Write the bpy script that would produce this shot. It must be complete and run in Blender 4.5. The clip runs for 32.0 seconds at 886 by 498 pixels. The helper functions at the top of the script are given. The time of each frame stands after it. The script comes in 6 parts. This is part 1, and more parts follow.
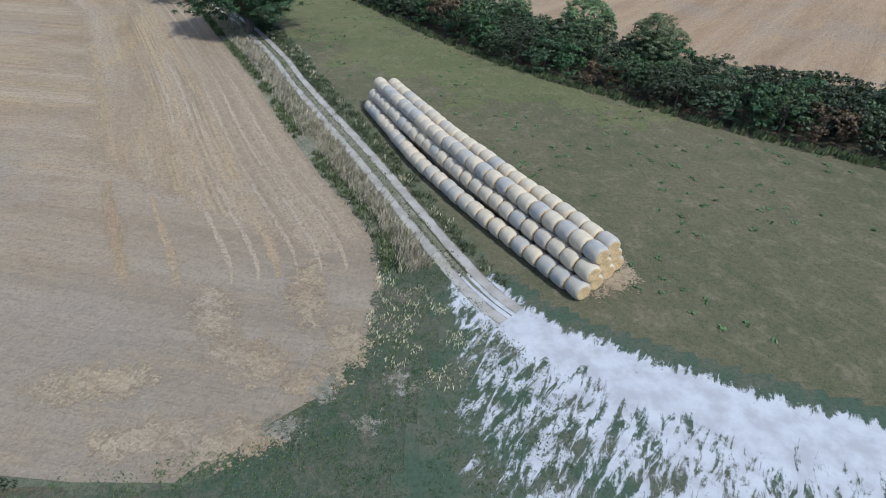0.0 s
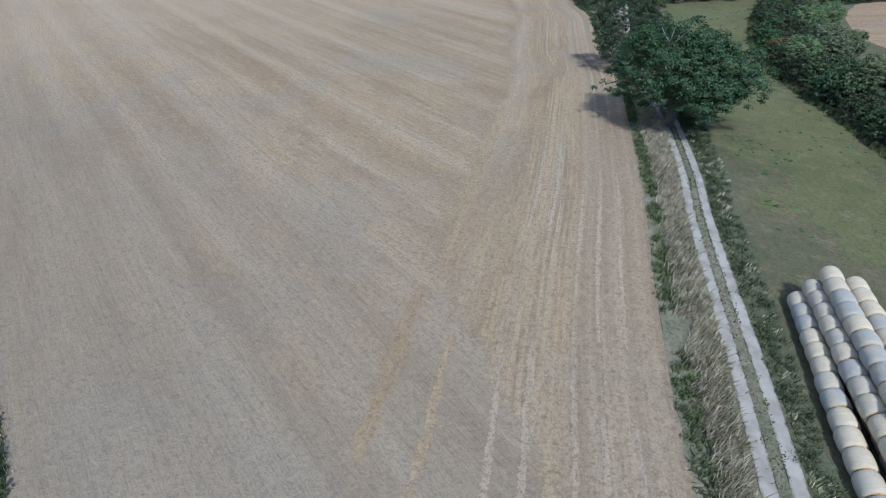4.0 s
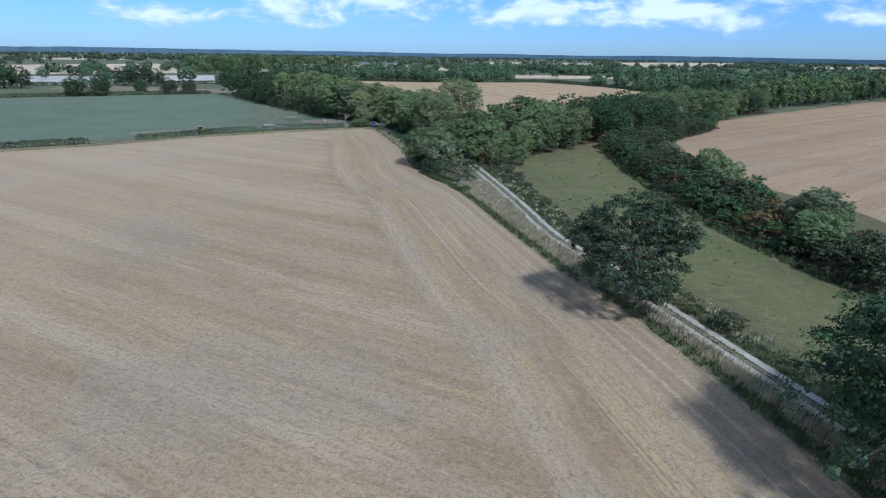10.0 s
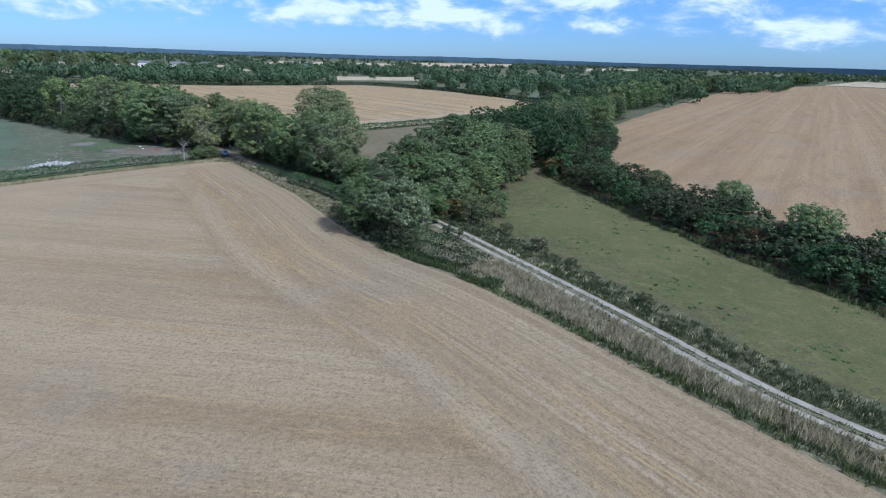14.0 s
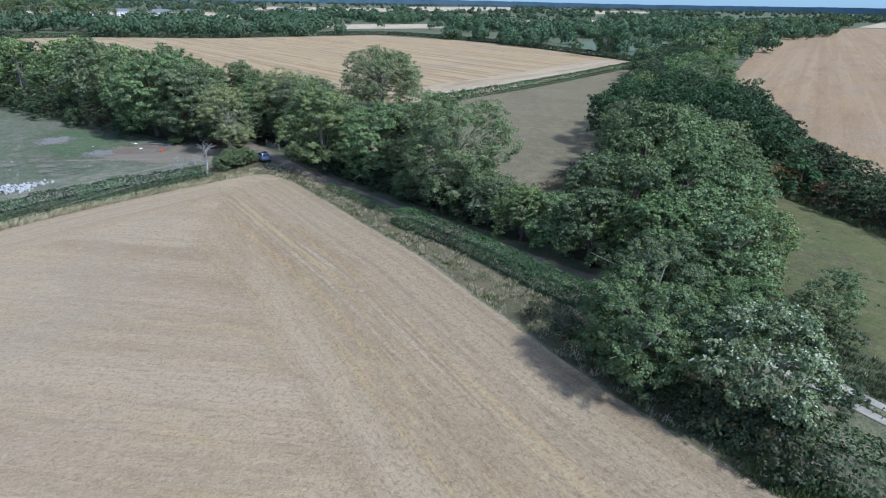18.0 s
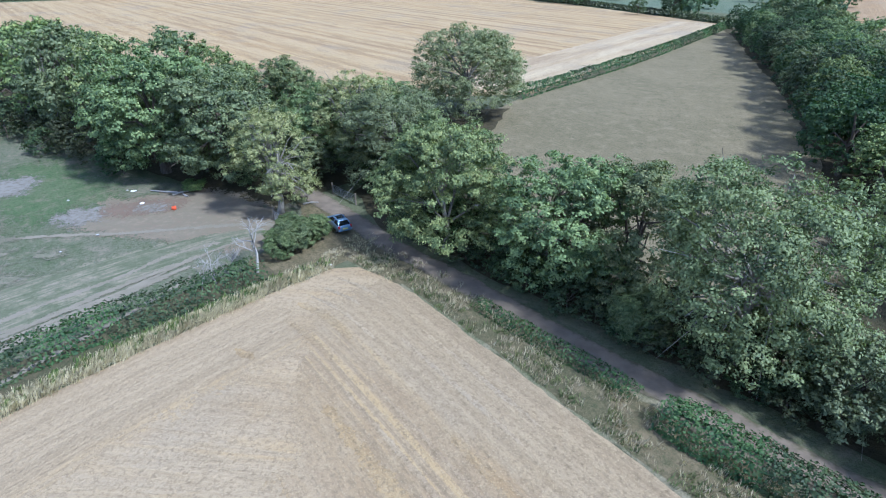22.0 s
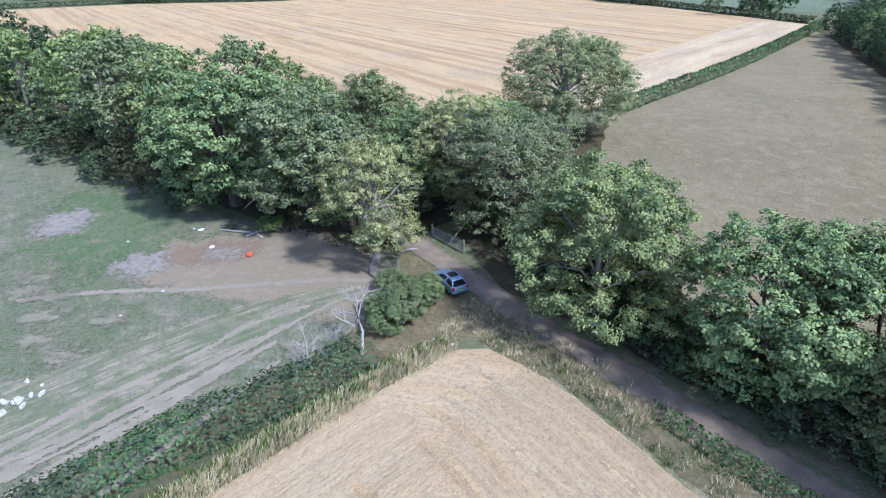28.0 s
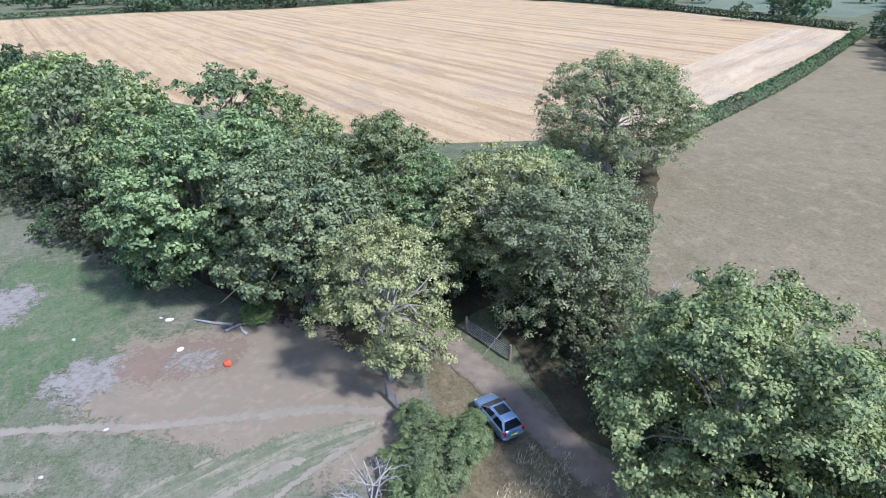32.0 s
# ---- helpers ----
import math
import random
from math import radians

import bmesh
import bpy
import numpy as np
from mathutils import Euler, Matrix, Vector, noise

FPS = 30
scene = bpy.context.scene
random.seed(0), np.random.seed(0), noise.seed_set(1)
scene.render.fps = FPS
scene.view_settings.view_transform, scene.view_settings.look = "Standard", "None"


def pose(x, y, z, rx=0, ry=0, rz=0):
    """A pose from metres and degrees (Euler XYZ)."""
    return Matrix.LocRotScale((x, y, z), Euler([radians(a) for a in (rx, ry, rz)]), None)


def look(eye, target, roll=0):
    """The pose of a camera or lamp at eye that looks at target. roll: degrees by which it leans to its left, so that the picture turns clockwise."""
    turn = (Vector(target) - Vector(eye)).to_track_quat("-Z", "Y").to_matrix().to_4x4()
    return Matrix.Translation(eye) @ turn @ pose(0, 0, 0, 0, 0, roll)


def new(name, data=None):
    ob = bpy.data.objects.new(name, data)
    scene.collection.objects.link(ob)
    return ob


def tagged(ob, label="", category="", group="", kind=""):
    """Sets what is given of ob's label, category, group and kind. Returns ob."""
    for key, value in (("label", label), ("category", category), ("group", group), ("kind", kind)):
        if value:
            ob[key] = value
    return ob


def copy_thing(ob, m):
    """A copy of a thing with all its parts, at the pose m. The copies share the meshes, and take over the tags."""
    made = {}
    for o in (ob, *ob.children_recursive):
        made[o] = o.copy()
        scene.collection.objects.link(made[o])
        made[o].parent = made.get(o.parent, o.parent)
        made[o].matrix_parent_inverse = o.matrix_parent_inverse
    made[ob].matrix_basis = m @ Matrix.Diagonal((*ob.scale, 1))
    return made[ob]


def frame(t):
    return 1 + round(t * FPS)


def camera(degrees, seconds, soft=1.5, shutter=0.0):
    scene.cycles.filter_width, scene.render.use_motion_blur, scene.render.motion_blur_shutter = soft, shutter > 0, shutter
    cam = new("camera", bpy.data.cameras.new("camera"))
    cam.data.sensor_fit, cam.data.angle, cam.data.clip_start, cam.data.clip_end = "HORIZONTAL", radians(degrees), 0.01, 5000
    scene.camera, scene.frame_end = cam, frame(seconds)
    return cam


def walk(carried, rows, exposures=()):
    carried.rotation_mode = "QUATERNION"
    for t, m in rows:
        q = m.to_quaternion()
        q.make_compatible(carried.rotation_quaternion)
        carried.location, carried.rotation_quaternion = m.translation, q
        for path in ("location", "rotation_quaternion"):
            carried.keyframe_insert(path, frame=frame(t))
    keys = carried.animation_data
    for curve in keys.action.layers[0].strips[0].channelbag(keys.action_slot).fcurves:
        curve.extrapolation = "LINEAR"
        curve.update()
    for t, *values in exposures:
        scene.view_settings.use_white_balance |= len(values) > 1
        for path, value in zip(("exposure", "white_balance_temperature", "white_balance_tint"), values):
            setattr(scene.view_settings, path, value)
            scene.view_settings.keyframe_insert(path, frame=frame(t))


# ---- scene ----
cam = camera(77.0, 32.0, 1.1)
PATH = [
    (0, (0.025, 0.051, 25.959), (0.05, 1.666, 24.779), 0.8),
    (0.5, (-0.124, 0.739, 26.214), (-0.085, 2.358, 25.041), 1.6),
    (1, (-0.35, 2.286, 26.267), (-0.366, 3.907, 25.097), 1.3),
    (1.5, (-0.873, 4.503, 26.216), (-1.101, 6.11, 25.047), 1.3),
    (2, (-1.6, 7.157, 26.137), (-1.887, 8.752, 24.965), 1.4),
    (2.5, (-2.402, 10.104, 26.138), (-3.067, 11.575, 24.958), 1.5),
    (3, (-3.621, 13.354, 26.072), (-4.666, 14.573, 24.88), 1.8),
    (3.5, (-5.081, 16.459, 26.099), (-6.128, 17.699, 24.93), 1.8),
    (4, (-6.817, 19.514, 26.135), (-7.897, 20.812, 25.062), 1.7),
    (4.5, (-8.818, 22.686, 26.085), (-9.988, 24.095, 25.28), 1.9),
    (6.5, (-19.9, 35.919, 25.964), (-21.102, 37.374, 25.301), 0.9),
    (7, (-23.942, 39.349, 25.634), (-25.128, 40.817, 24.971), 0.9),
    (7.5, (-28.417, 42.598, 25.505), (-29.568, 44.093, 24.842), 0.8),
    (8, (-33.302, 46.289, 25.32), (-34.334, 47.871, 24.661), 0.7),
    (8.5, (-38.444, 50.07, 25.074), (-39.414, 51.691, 24.417), 0.8),
    (9, (-43.628, 53.912, 24.873), (-44.283, 55.685, 24.219), 1.0),
    (9.5, (-48.728, 58.119, 24.847), (-49.232, 59.939, 24.188), 0.9),
    (10, (-53.675, 62.582, 24.747), (-54.182, 64.401, 24.088), 0.9),
    (10.5, (-58.562, 67.146, 24.796), (-59.063, 68.966, 24.137), 1.1),
    (11, (-63.434, 71.874, 24.632), (-63.871, 73.712, 23.974), 1.1),
    (11.5, (-68.264, 76.959, 24.392), (-68.617, 78.815, 23.737), 1.3),
    (12, (-72.802, 81.926, 24.766), (-73.074, 83.793, 24.101), 1.3),
    (12.5, (-77.356, 87.298, 24.833), (-77.502, 89.179, 24.17), 1.5),
    (13, (-81.704, 92.861, 24.995), (-81.701, 94.751, 24.339), 1.6),
    (13.5, (-85.732, 98.692, 25.223), (-85.596, 100.577, 24.569), 1.7),
    (14, (-89.486, 104.73, 25.241), (-89.315, 106.615, 24.594), 1.7),
    (14.5, (-92.866, 110.687, 25.063), (-92.694, 112.574, 24.423), 1.5),
    (16.5, (-104.592, 135.447, 25.491), (-104.401, 137.333, 24.852), 1.3),
    (17, (-107.204, 141.853, 25.675), (-107.011, 143.709, 24.957), 1.1),
    (17.5, (-109.731, 148.529, 25.554), (-109.538, 150.367, 24.789), 1.1),
    (18, (-112.119, 155.202, 25.606), (-111.926, 157.02, 24.795), 1.1),
    (18.5, (-114.613, 161.781, 25.57), (-114.421, 163.56, 24.678), 1.1),
    (19, (-116.989, 168.222, 25.689), (-116.804, 169.981, 24.755), 0.8),
    (20, (-121.265, 179.929, 26.292), (-121.078, 181.684, 25.35), 0.6),
    (21, (-124.809, 189.433, 26.827), (-124.625, 191.185, 25.88), 0.4),
    (22, (-127.741, 196.698, 26.788), (-127.556, 198.449, 25.841), 0.3),
    (23, (-129.932, 201.854, 26.158), (-129.763, 203.607, 25.209), 0.1),
    (24, (-130.917, 203.607, 26.159), (-130.778, 205.358, 25.203), 0.1),
    (25, (-131.842, 204.977, 26.447), (-131.736, 206.74, 25.51), -0.3),
    (25.5, (-132.322, 205.798, 26.637), (-132.228, 207.563, 25.701), -0.4),
    (27.5, (-134.788, 209.385, 26.567), (-134.722, 211.146, 25.621), -0.5),
    (28, (-135.344, 210.365, 26.277), (-135.283, 212.126, 25.33), -0.6),
    (29, (-136.318, 213.076, 25.735), (-136.264, 214.835, 24.784), -0.6),
    (30, (-136.902, 217.276, 25.961), (-136.85, 219.035, 25.011), -0.6),
    (31, (-137.117, 222.343, 26.327), (-137.064, 224.109, 25.389), -0.8),
    (32, (-137.174, 225.745, 26.834), (-137.136, 227.511, 25.896), -1.1),
]
EXPOSURES = [(0.0, 0.34, 5350, 10), (3.0, 0.30, 5150, 9), (4.0, 0.30, 5150, 9), (7.0, 0.24, 5150, 9), (14.0, 0.22, 5250, 9), (17.0, 0.36, 5200, 9), (19.0, 0.64, 5150, 8), (23.0, 0.95, 5040, 9), (28.0, 1.11, 5280, 14), (32.0, 1.14, 5380, 17)]
walk(cam, [(t, look(eye, target, roll)) for t, eye, target, roll in PATH], EXPOSURES)

# ---- world, sun, exposure ----
SUN_AZ, SUN_EL = math.atan2(0.77, -0.64), radians(51)
world = bpy.data.worlds.new("world")
scene.world = world
world.use_nodes = True
wt = world.node_tree
wt.nodes.clear()


def dressed(n, operation="", interpolation_type="", data_type="", blend_type=""):
    if operation:
        n.operation = operation
    if interpolation_type:
        n.interpolation_type = interpolation_type
    if data_type:
        n.data_type = data_type
    if blend_type:
        n.blend_type = blend_type
    return n


def wnode(kind, **sets):
    return dressed(wt.nodes.new(kind), **sets)


def build_sky():
    sky = wnode("ShaderNodeTexSky")
    sky.sky_type, sky.sun_disc, sky.sun_elevation, sky.sun_rotation = "NISHITA", False, SUN_EL, SUN_AZ
    sky.altitude, sky.air_density, sky.dust_density, sky.ozone_density = 0.0, 1.0, 0.3, 3.0
    tc = wnode("ShaderNodeTexCoord")
    sep = wnode("ShaderNodeSeparateXYZ")
    wt.links.new(tc.outputs["Generated"], sep.inputs[0])
    # cloud deck: flattened, stretched along the horizon
    scale = wnode("ShaderNodeMapping")
    scale.inputs["Scale"].default_value = (1.0, 1.0, 2.6)
    wt.links.new(tc.outputs["Generated"], scale.inputs[0])
    puff = wnode("ShaderNodeTexNoise")
    puff.inputs["Scale"].default_value = 9.0
    puff.inputs["Detail"].default_value = 8.0
    puff.inputs["Roughness"].default_value = 0.58
    puff.inputs["Distortion"].default_value = 0.3
    wt.links.new(scale.outputs[0], puff.inputs["Vector"])
    lift = wnode("ShaderNodeMapRange", interpolation_type="SMOOTHSTEP")
    for i, v in enumerate((0.018, 0.058, -0.16, 0.085)):
        lift.inputs[i + 1].default_value = v
    wt.links.new(sep.outputs["Z"], lift.inputs[0])
    add = wnode("ShaderNodeMath", operation="ADD")
    wt.links.new(puff.outputs["Fac"], add.inputs[0])
    wt.links.new(lift.outputs[0], add.inputs[1])
    mask = wnode("ShaderNodeMapRange", interpolation_type="SMOOTHSTEP")
    for i, v in enumerate((0.46, 0.70, 0.0, 0.9)):
        mask.inputs[i + 1].default_value = v
    wt.links.new(add.outputs[0], mask.inputs[0])
    # shaded undersides
    tone = wnode("ShaderNodeMapRange")
    for i, v in enumerate((0.35, 0.75, 0.72, 1.0)):
        tone.inputs[i + 1].default_value = v
    wt.links.new(puff.outputs["Fac"], tone.inputs[0])
    white = wnode("ShaderNodeMix", data_type="RGBA")
    white.inputs["A"].default_value = (3.2, 4.6, 6.6, 1)
    white.inputs["B"].default_value = (8.6, 8.9, 9.2, 1)
    wt.links.new(mask.outputs[0], white.inputs["Factor"])
    tint = wnode("ShaderNodeMix", data_type="RGBA", blend_type="MULTIPLY")
    tint.inputs["Factor"].default_value = 1.0
    deep = wnode("ShaderNodeMapRange", interpolation_type="SMOOTHSTEP")
    for i, v in enumerate((0.0, 0.22, 0.0, 1.0)):
        deep.inputs[i + 1].default_value = v
    wt.links.new(sep.outputs["Z"], deep.inputs[0])
    blue = wnode("ShaderNodeMix", data_type="RGBA")
    blue.inputs["A"].default_value = (0.50, 0.715, 1.11, 1)
    blue.inputs["B"].default_value = (0.61, 0.815, 1.22, 1)
    wt.links.new(deep.outputs[0], blue.inputs["Factor"])
    wt.links.new(blue.outputs["Result"], tint.inputs["B"])
    wt.links.new(sky.outputs[0], tint.inputs["A"])
    mix = wnode("ShaderNodeMix", data_type="RGBA")
    wt.links.new(mask.outputs[0], mix.inputs["Factor"])
    wt.links.new(tint.outputs["Result"], mix.inputs["A"])
    wt.links.new(white.outputs["Result"], mix.inputs["B"])
    bg = wnode("ShaderNodeBackground")
    bg.inputs["Strength"].default_value = 0.101
    wt.links.new(mix.outputs["Result"], bg.inputs["Color"])
    out = wnode("ShaderNodeOutputWorld")
    wt.links.new(bg.outputs[0], out.inputs[0])


build_sky()
sun = new("sun", bpy.data.lights.new("sun", "SUN"))
sun.data.energy, sun.data.angle, sun.data.color = 3.3, radians(5.5), (1.0, 0.97, 0.91)
_s = Vector((math.sin(SUN_AZ) * math.cos(SUN_EL), math.cos(SUN_AZ) * math.cos(SUN_EL), math.sin(SUN_EL)))
sun.matrix_world = look(_s * 300, (0, 0, 0))

# ---- materials ----


class Mat:
    """A small helper round a node material."""

    def __init__(self, name, rough=0.8, metal=0.0, spec=0.3):
        self.m = bpy.data.materials.new(name)
        self.m.use_nodes = True
        self.t = self.m.node_tree
        self.b = self.t.nodes["Principled BSDF"]
        self.b.inputs["Roughness"].default_value = rough
        self.b.inputs["Metallic"].default_value = metal
        self.b.inputs["Specular IOR Level"].default_value = spec

    def node(self, kind, **sets):
        return dressed(self.t.nodes.new(kind), **sets)

    def link(self, a, b):
        self.t.links.new(a, b)

    def coords(self, uv=False, scale=(1, 1, 1), turn=0.0, shift=(0, 0, 0)):
        tc = self.node("ShaderNodeTexCoord")
        mp = self.node("ShaderNodeMapping")
        spin = self.node("ShaderNodeMapping")
        spin.inputs["Rotation"].default_value = (0, 0, turn)
        mp.inputs["Scale"].default_value = scale
        mp.inputs["Location"].default_value = shift
        self.link(tc.outputs["UV" if uv else "Object"], spin.inputs[0])
        self.link(spin.outputs[0], mp.inputs[0])
        return mp.outputs[0]

    def noise(self, vec, scale, detail=4.0, rough=0.6, distort=0.0):
        n = self.node("ShaderNodeTexNoise")
        self.link(vec, n.inputs["Vector"])
        n.inputs["Scale"].default_value = scale
        n.inputs["Detail"].default_value = detail
        n.inputs["Roughness"].default_value = rough
        n.inputs["Distortion"].default_value = distort
        return n.outputs["Fac"]

    def ramp(self, fac, lo, hi, a=0.0, b=1.0):
        n = self.node("ShaderNodeMapRange", interpolation_type="SMOOTHSTEP")
        self.link(fac, n.inputs[0])
        for i, v in enumerate((lo, hi, a, b)):
            n.inputs[i + 1].default_value = v
        return n.outputs[0]

    def mix(self, fac, a, b, mode="MIX"):
        n = self.node("ShaderNodeMix", data_type="RGBA", blend_type=mode)
        for key, v in (("Factor", fac), ("A", a), ("B", b)):
            s = n.inputs[key]
            if isinstance(v, (int, float)):
                s.default_value = v
            elif isinstance(v, tuple):
                s.default_value = (*v, 1) if len(v) == 3 else v
            else:
                self.link(v, s)
        return n.outputs["Result"]

    def math(self, op, a, b):
        n = self.node("ShaderNodeMath", operation=op)
        for i, v in enumerate((a, b)):
            if isinstance(v, (int, float)):
                n.inputs[i].default_value = v
            else:
                self.link(v, n.inputs[i])
        return n.outputs[0]

    def color(self, c):
        s = self.b.inputs["Base Color"]
        if isinstance(c, tuple):
            s.default_value = (*c, 1)
        else:
            self.link(c, s)
        return self

    def bump(self, height, strength, distance):
        n = self.node("ShaderNodeBump")
        n.inputs["Strength"].default_value = strength
        n.inputs["Distance"].default_value = distance
        self.link(height, n.inputs["Height"])
        self.link(n.outputs[0], self.b.inputs["Normal"])
        return self


def stubble_mat(name, turn, uv=False, a=(0.385, 0.280, 0.168), b=(0.315, 0.235, 0.148), straw=(0.46, 0.32, 0.165), pale=(0.45, 0.35, 0.235), streak=1.0, tone=(0.845, 0.832, 0.785), comb=(6.4, 0.3), south=False, bands=False):
    """Cut cereal stubble: combine swaths, tramlines, straw patches and fine rows along x of the turned coordinates."""
    m = Mat(name, 1.0, spec=0.03)
    vec = m.coords(uv, (1, 1, 1), turn)
    long = m.coords(uv, (0.012, 1, 1), turn)
    mid = m.coords(uv, (0.10, 1, 1), turn, (7, 3, 0))
    patch = m.coords(uv, (0.22, 1, 1), turn, (3, 11, 0))
    big = m.noise(vec, 0.03, 4, 0.6, 0.5)
    swath = m.noise(long, 0.17, 2, 0.5)
    line = m.noise(long, 0.80, 3, 0.6)
    fine = m.noise(mid, 2.6, 3, 0.7)
    grain = m.noise(vec, 3.2, 4, 0.75)
    speck = m.noise(vec, 7.0, 2, 0.7)
    clods = m.noise(vec, 0.9, 5, 0.72)
    broken = m.ramp(m.noise(patch, 0.30, 4, 0.65), 0.36, 0.62, 0.1, 1.0)
    c = m.mix(m.ramp(big, 0.36, 0.62), b, a)
    c = m.mix(m.math("MULTIPLY", m.ramp(swath, 0.46, 0.62), 0.75 * streak), c, pale)
    c = m.mix(m.math("MULTIPLY", m.ramp(swath, 0.46, 0.34), 0.55 * streak), c, (0.285, 0.195, 0.115))
    c = m.mix(m.math("MULTIPLY", m.math("MULTIPLY", m.ramp(line, 0.52, 0.68), broken), 0.7 * streak), c, straw)
    c = m.mix(m.math("MULTIPLY", m.math("MULTIPLY", m.ramp(line, 0.47, 0.34), broken), 0.5 * streak), c, (0.235, 0.165, 0.105))
    c = m.mix(m.math("MULTIPLY", m.ramp(m.noise(patch, 0.26, 6, 0.7, 0.8), 0.53, 0.68), 0.75), c, straw)
    c = m.mix(m.math("MULTIPLY", m.ramp(m.noise(patch, 0.11, 5, 0.65, 0.6), 0.51, 0.64), 0.65), c, (0.275, 0.185, 0.11))
    c = m.mix(m.math("MULTIPLY", m.ramp(m.noise(vec, 0.045, 5, 0.6, 0.5), 0.50, 0.66), 0.55), c, (0.31, 0.262, 0.205))
    c = m.mix(m.ramp(fine, 0.42, 0.68, 0.0, 0.36), c, (0.215, 0.155, 0.095))
    wave = m.node("ShaderNodeTexWave")
    wave.bands_direction = "Y"
    m.link(vec, wave.inputs["Vector"])
    for key, v in (("Scale", 2 * math.pi / 20 / comb[0]), ("Distortion", 0.8), ("Detail", 2.0), ("Detail Scale", 0.6)):
        wave.inputs[key].default_value = v
    band = m.math("MULTIPLY", m.ramp(wave.outputs["Fac"], 0.25, 0.8), m.math("MULTIPLY", broken, comb[1]))
    c = m.mix(band, c, pale)
    if bands:
        # wheel-smoothed pale ground beside the edge, then golden straw rows
        across = m.node("ShaderNodeSeparateXYZ")
        m.link(vec, across.inputs[0])
        v = m.math("ADD", across.outputs["Y"], m.math("MULTIPLY", m.noise(m.coords(uv, (0.05, 0.05, 1)), 1.0, 3, 0.6), 1.4))
        near = m.ramp(v, 8.0, 6.6)
        rows = m.math("MULTIPLY", m.ramp(v, 7.2, 8.4), m.ramp(v, 14.5, 12.0))
        wheel = m.noise(m.coords(uv, (0.008, 1, 1)), 0.95, 3, 0.65)
        c = m.mix(m.math("MULTIPLY", near, 0.8), c, m.mix(m.ramp(wheel, 0.4, 0.6), (0.285, 0.215, 0.140), (0.388, 0.298, 0.196)))
        comb_row = m.noise(m.coords(uv, (0.012, 1, 1)), 1.9, 3, 0.6)
        c = m.mix(m.math("MULTIPLY", rows, m.math("MULTIPLY", broken, m.ramp(comb_row, 0.5, 0.61, 0.0, 0.9))), c, (0.455, 0.322, 0.168))
        c = m.mix(m.math("MULTIPLY", rows, m.math("MULTIPLY", broken, m.ramp(comb_row, 0.49, 0.4, 0.0, 0.7))), c, (0.235, 0.172, 0.108))
    mott = m.noise(vec, 2.0, 4, 0.72)
    c = m.mix(m.ramp(mott, 0.49, 0.36, 0.0, 0.62), c, (0.205, 0.152, 0.098))
    c = m.mix(m.ramp(clods, 0.45, 0.7, 0.0, 0.42), c, (0.46, 0.36, 0.235))
    c = m.mix(m.ramp(grain, 0.48, 0.64, 0.0, 0.5), c, (0.185, 0.135, 0.085))
    c = m.mix(m.ramp(speck, 0.54, 0.68, 0.0, 0.42), c, (0.54, 0.43, 0.28))
    if south:
        place_y = m.node("ShaderNodeSeparateXYZ")
        m.link(m.coords(), place_y.inputs[0])
        # Darker and greyer towards low y, with an uneven border.
        south_end = m.math("ADD", place_y.outputs["Y"], m.math("MULTIPLY", m.noise(vec, 0.06, 4, 0.6), 36.0))
        c = m.mix(m.ramp(south_end, 86.0, 40.0, 0.0, 0.5), c, (0.245, 0.205, 0.158))
    if south or bands:
        place_x = m.node("ShaderNodeSeparateXYZ")
        m.link(m.coords(), place_x.inputs[0])
        west = m.math("ADD", place_x.outputs["X"], m.math("MULTIPLY", m.noise(m.coords(), 0.03, 4, 0.6), 60.0))
        c = m.mix(m.ramp(west, -60.0, -140.0, 0.0, 0.4), c, (0.46, 0.355, 0.238))
    m.color(m.mix(1.0, c, tone, "MULTIPLY"))
    m.bump(m.math("ADD", fine, m.math("ADD", grain, clods)), 0.9, 0.13)
    return m.m


def grass_mat(name, a, b, c3, dry, wet=0.4, turf=1.0):
    m = Mat(name, 1.0, spec=0.04)
    vec = m.coords()
    big = m.noise(vec, 0.05, 5, 0.6, 0.5)
    mid = m.noise(vec, 0.45, 5, 0.68, 0.3)
    fine = m.noise(vec, 2.6, 4, 0.78)
    grain = m.noise(vec, 8.0, 3, 0.75)
    c = m.mix(m.ramp(big, 0.38, 0.62), a, b)
    c = m.mix(m.math("MULTIPLY", m.ramp(mid, 0.5, 0.68), 0.75), c, dry)
    c = m.mix(m.math("MULTIPLY", m.ramp(mid, 0.46, 0.34), wet), c, c3)
    streak = m.noise(m.coords(scale=(0.35, 1.5, 1), turn=radians(62)), 0.9, 5, 0.75)
    c = m.mix(m.ramp(streak, 0.52, 0.72, 0.0, 0.6), c, dry)
    c = m.mix(m.ramp(streak, 0.46, 0.32, 0.0, 0.5), c, c3)
    c = m.mix(m.ramp(fine, 0.42, 0.7, 0.0, 0.65), c, m.mix(0.5, c3, (0.03, 0.03, 0.02)))
    c = m.mix(m.ramp(grain, 0.45, 0.7, 0.0, 0.5), c, dry)
    m.color(c)
    m.bump(m.math("ADD", fine, grain), 0.8, 0.12 * turf)
    return m.m


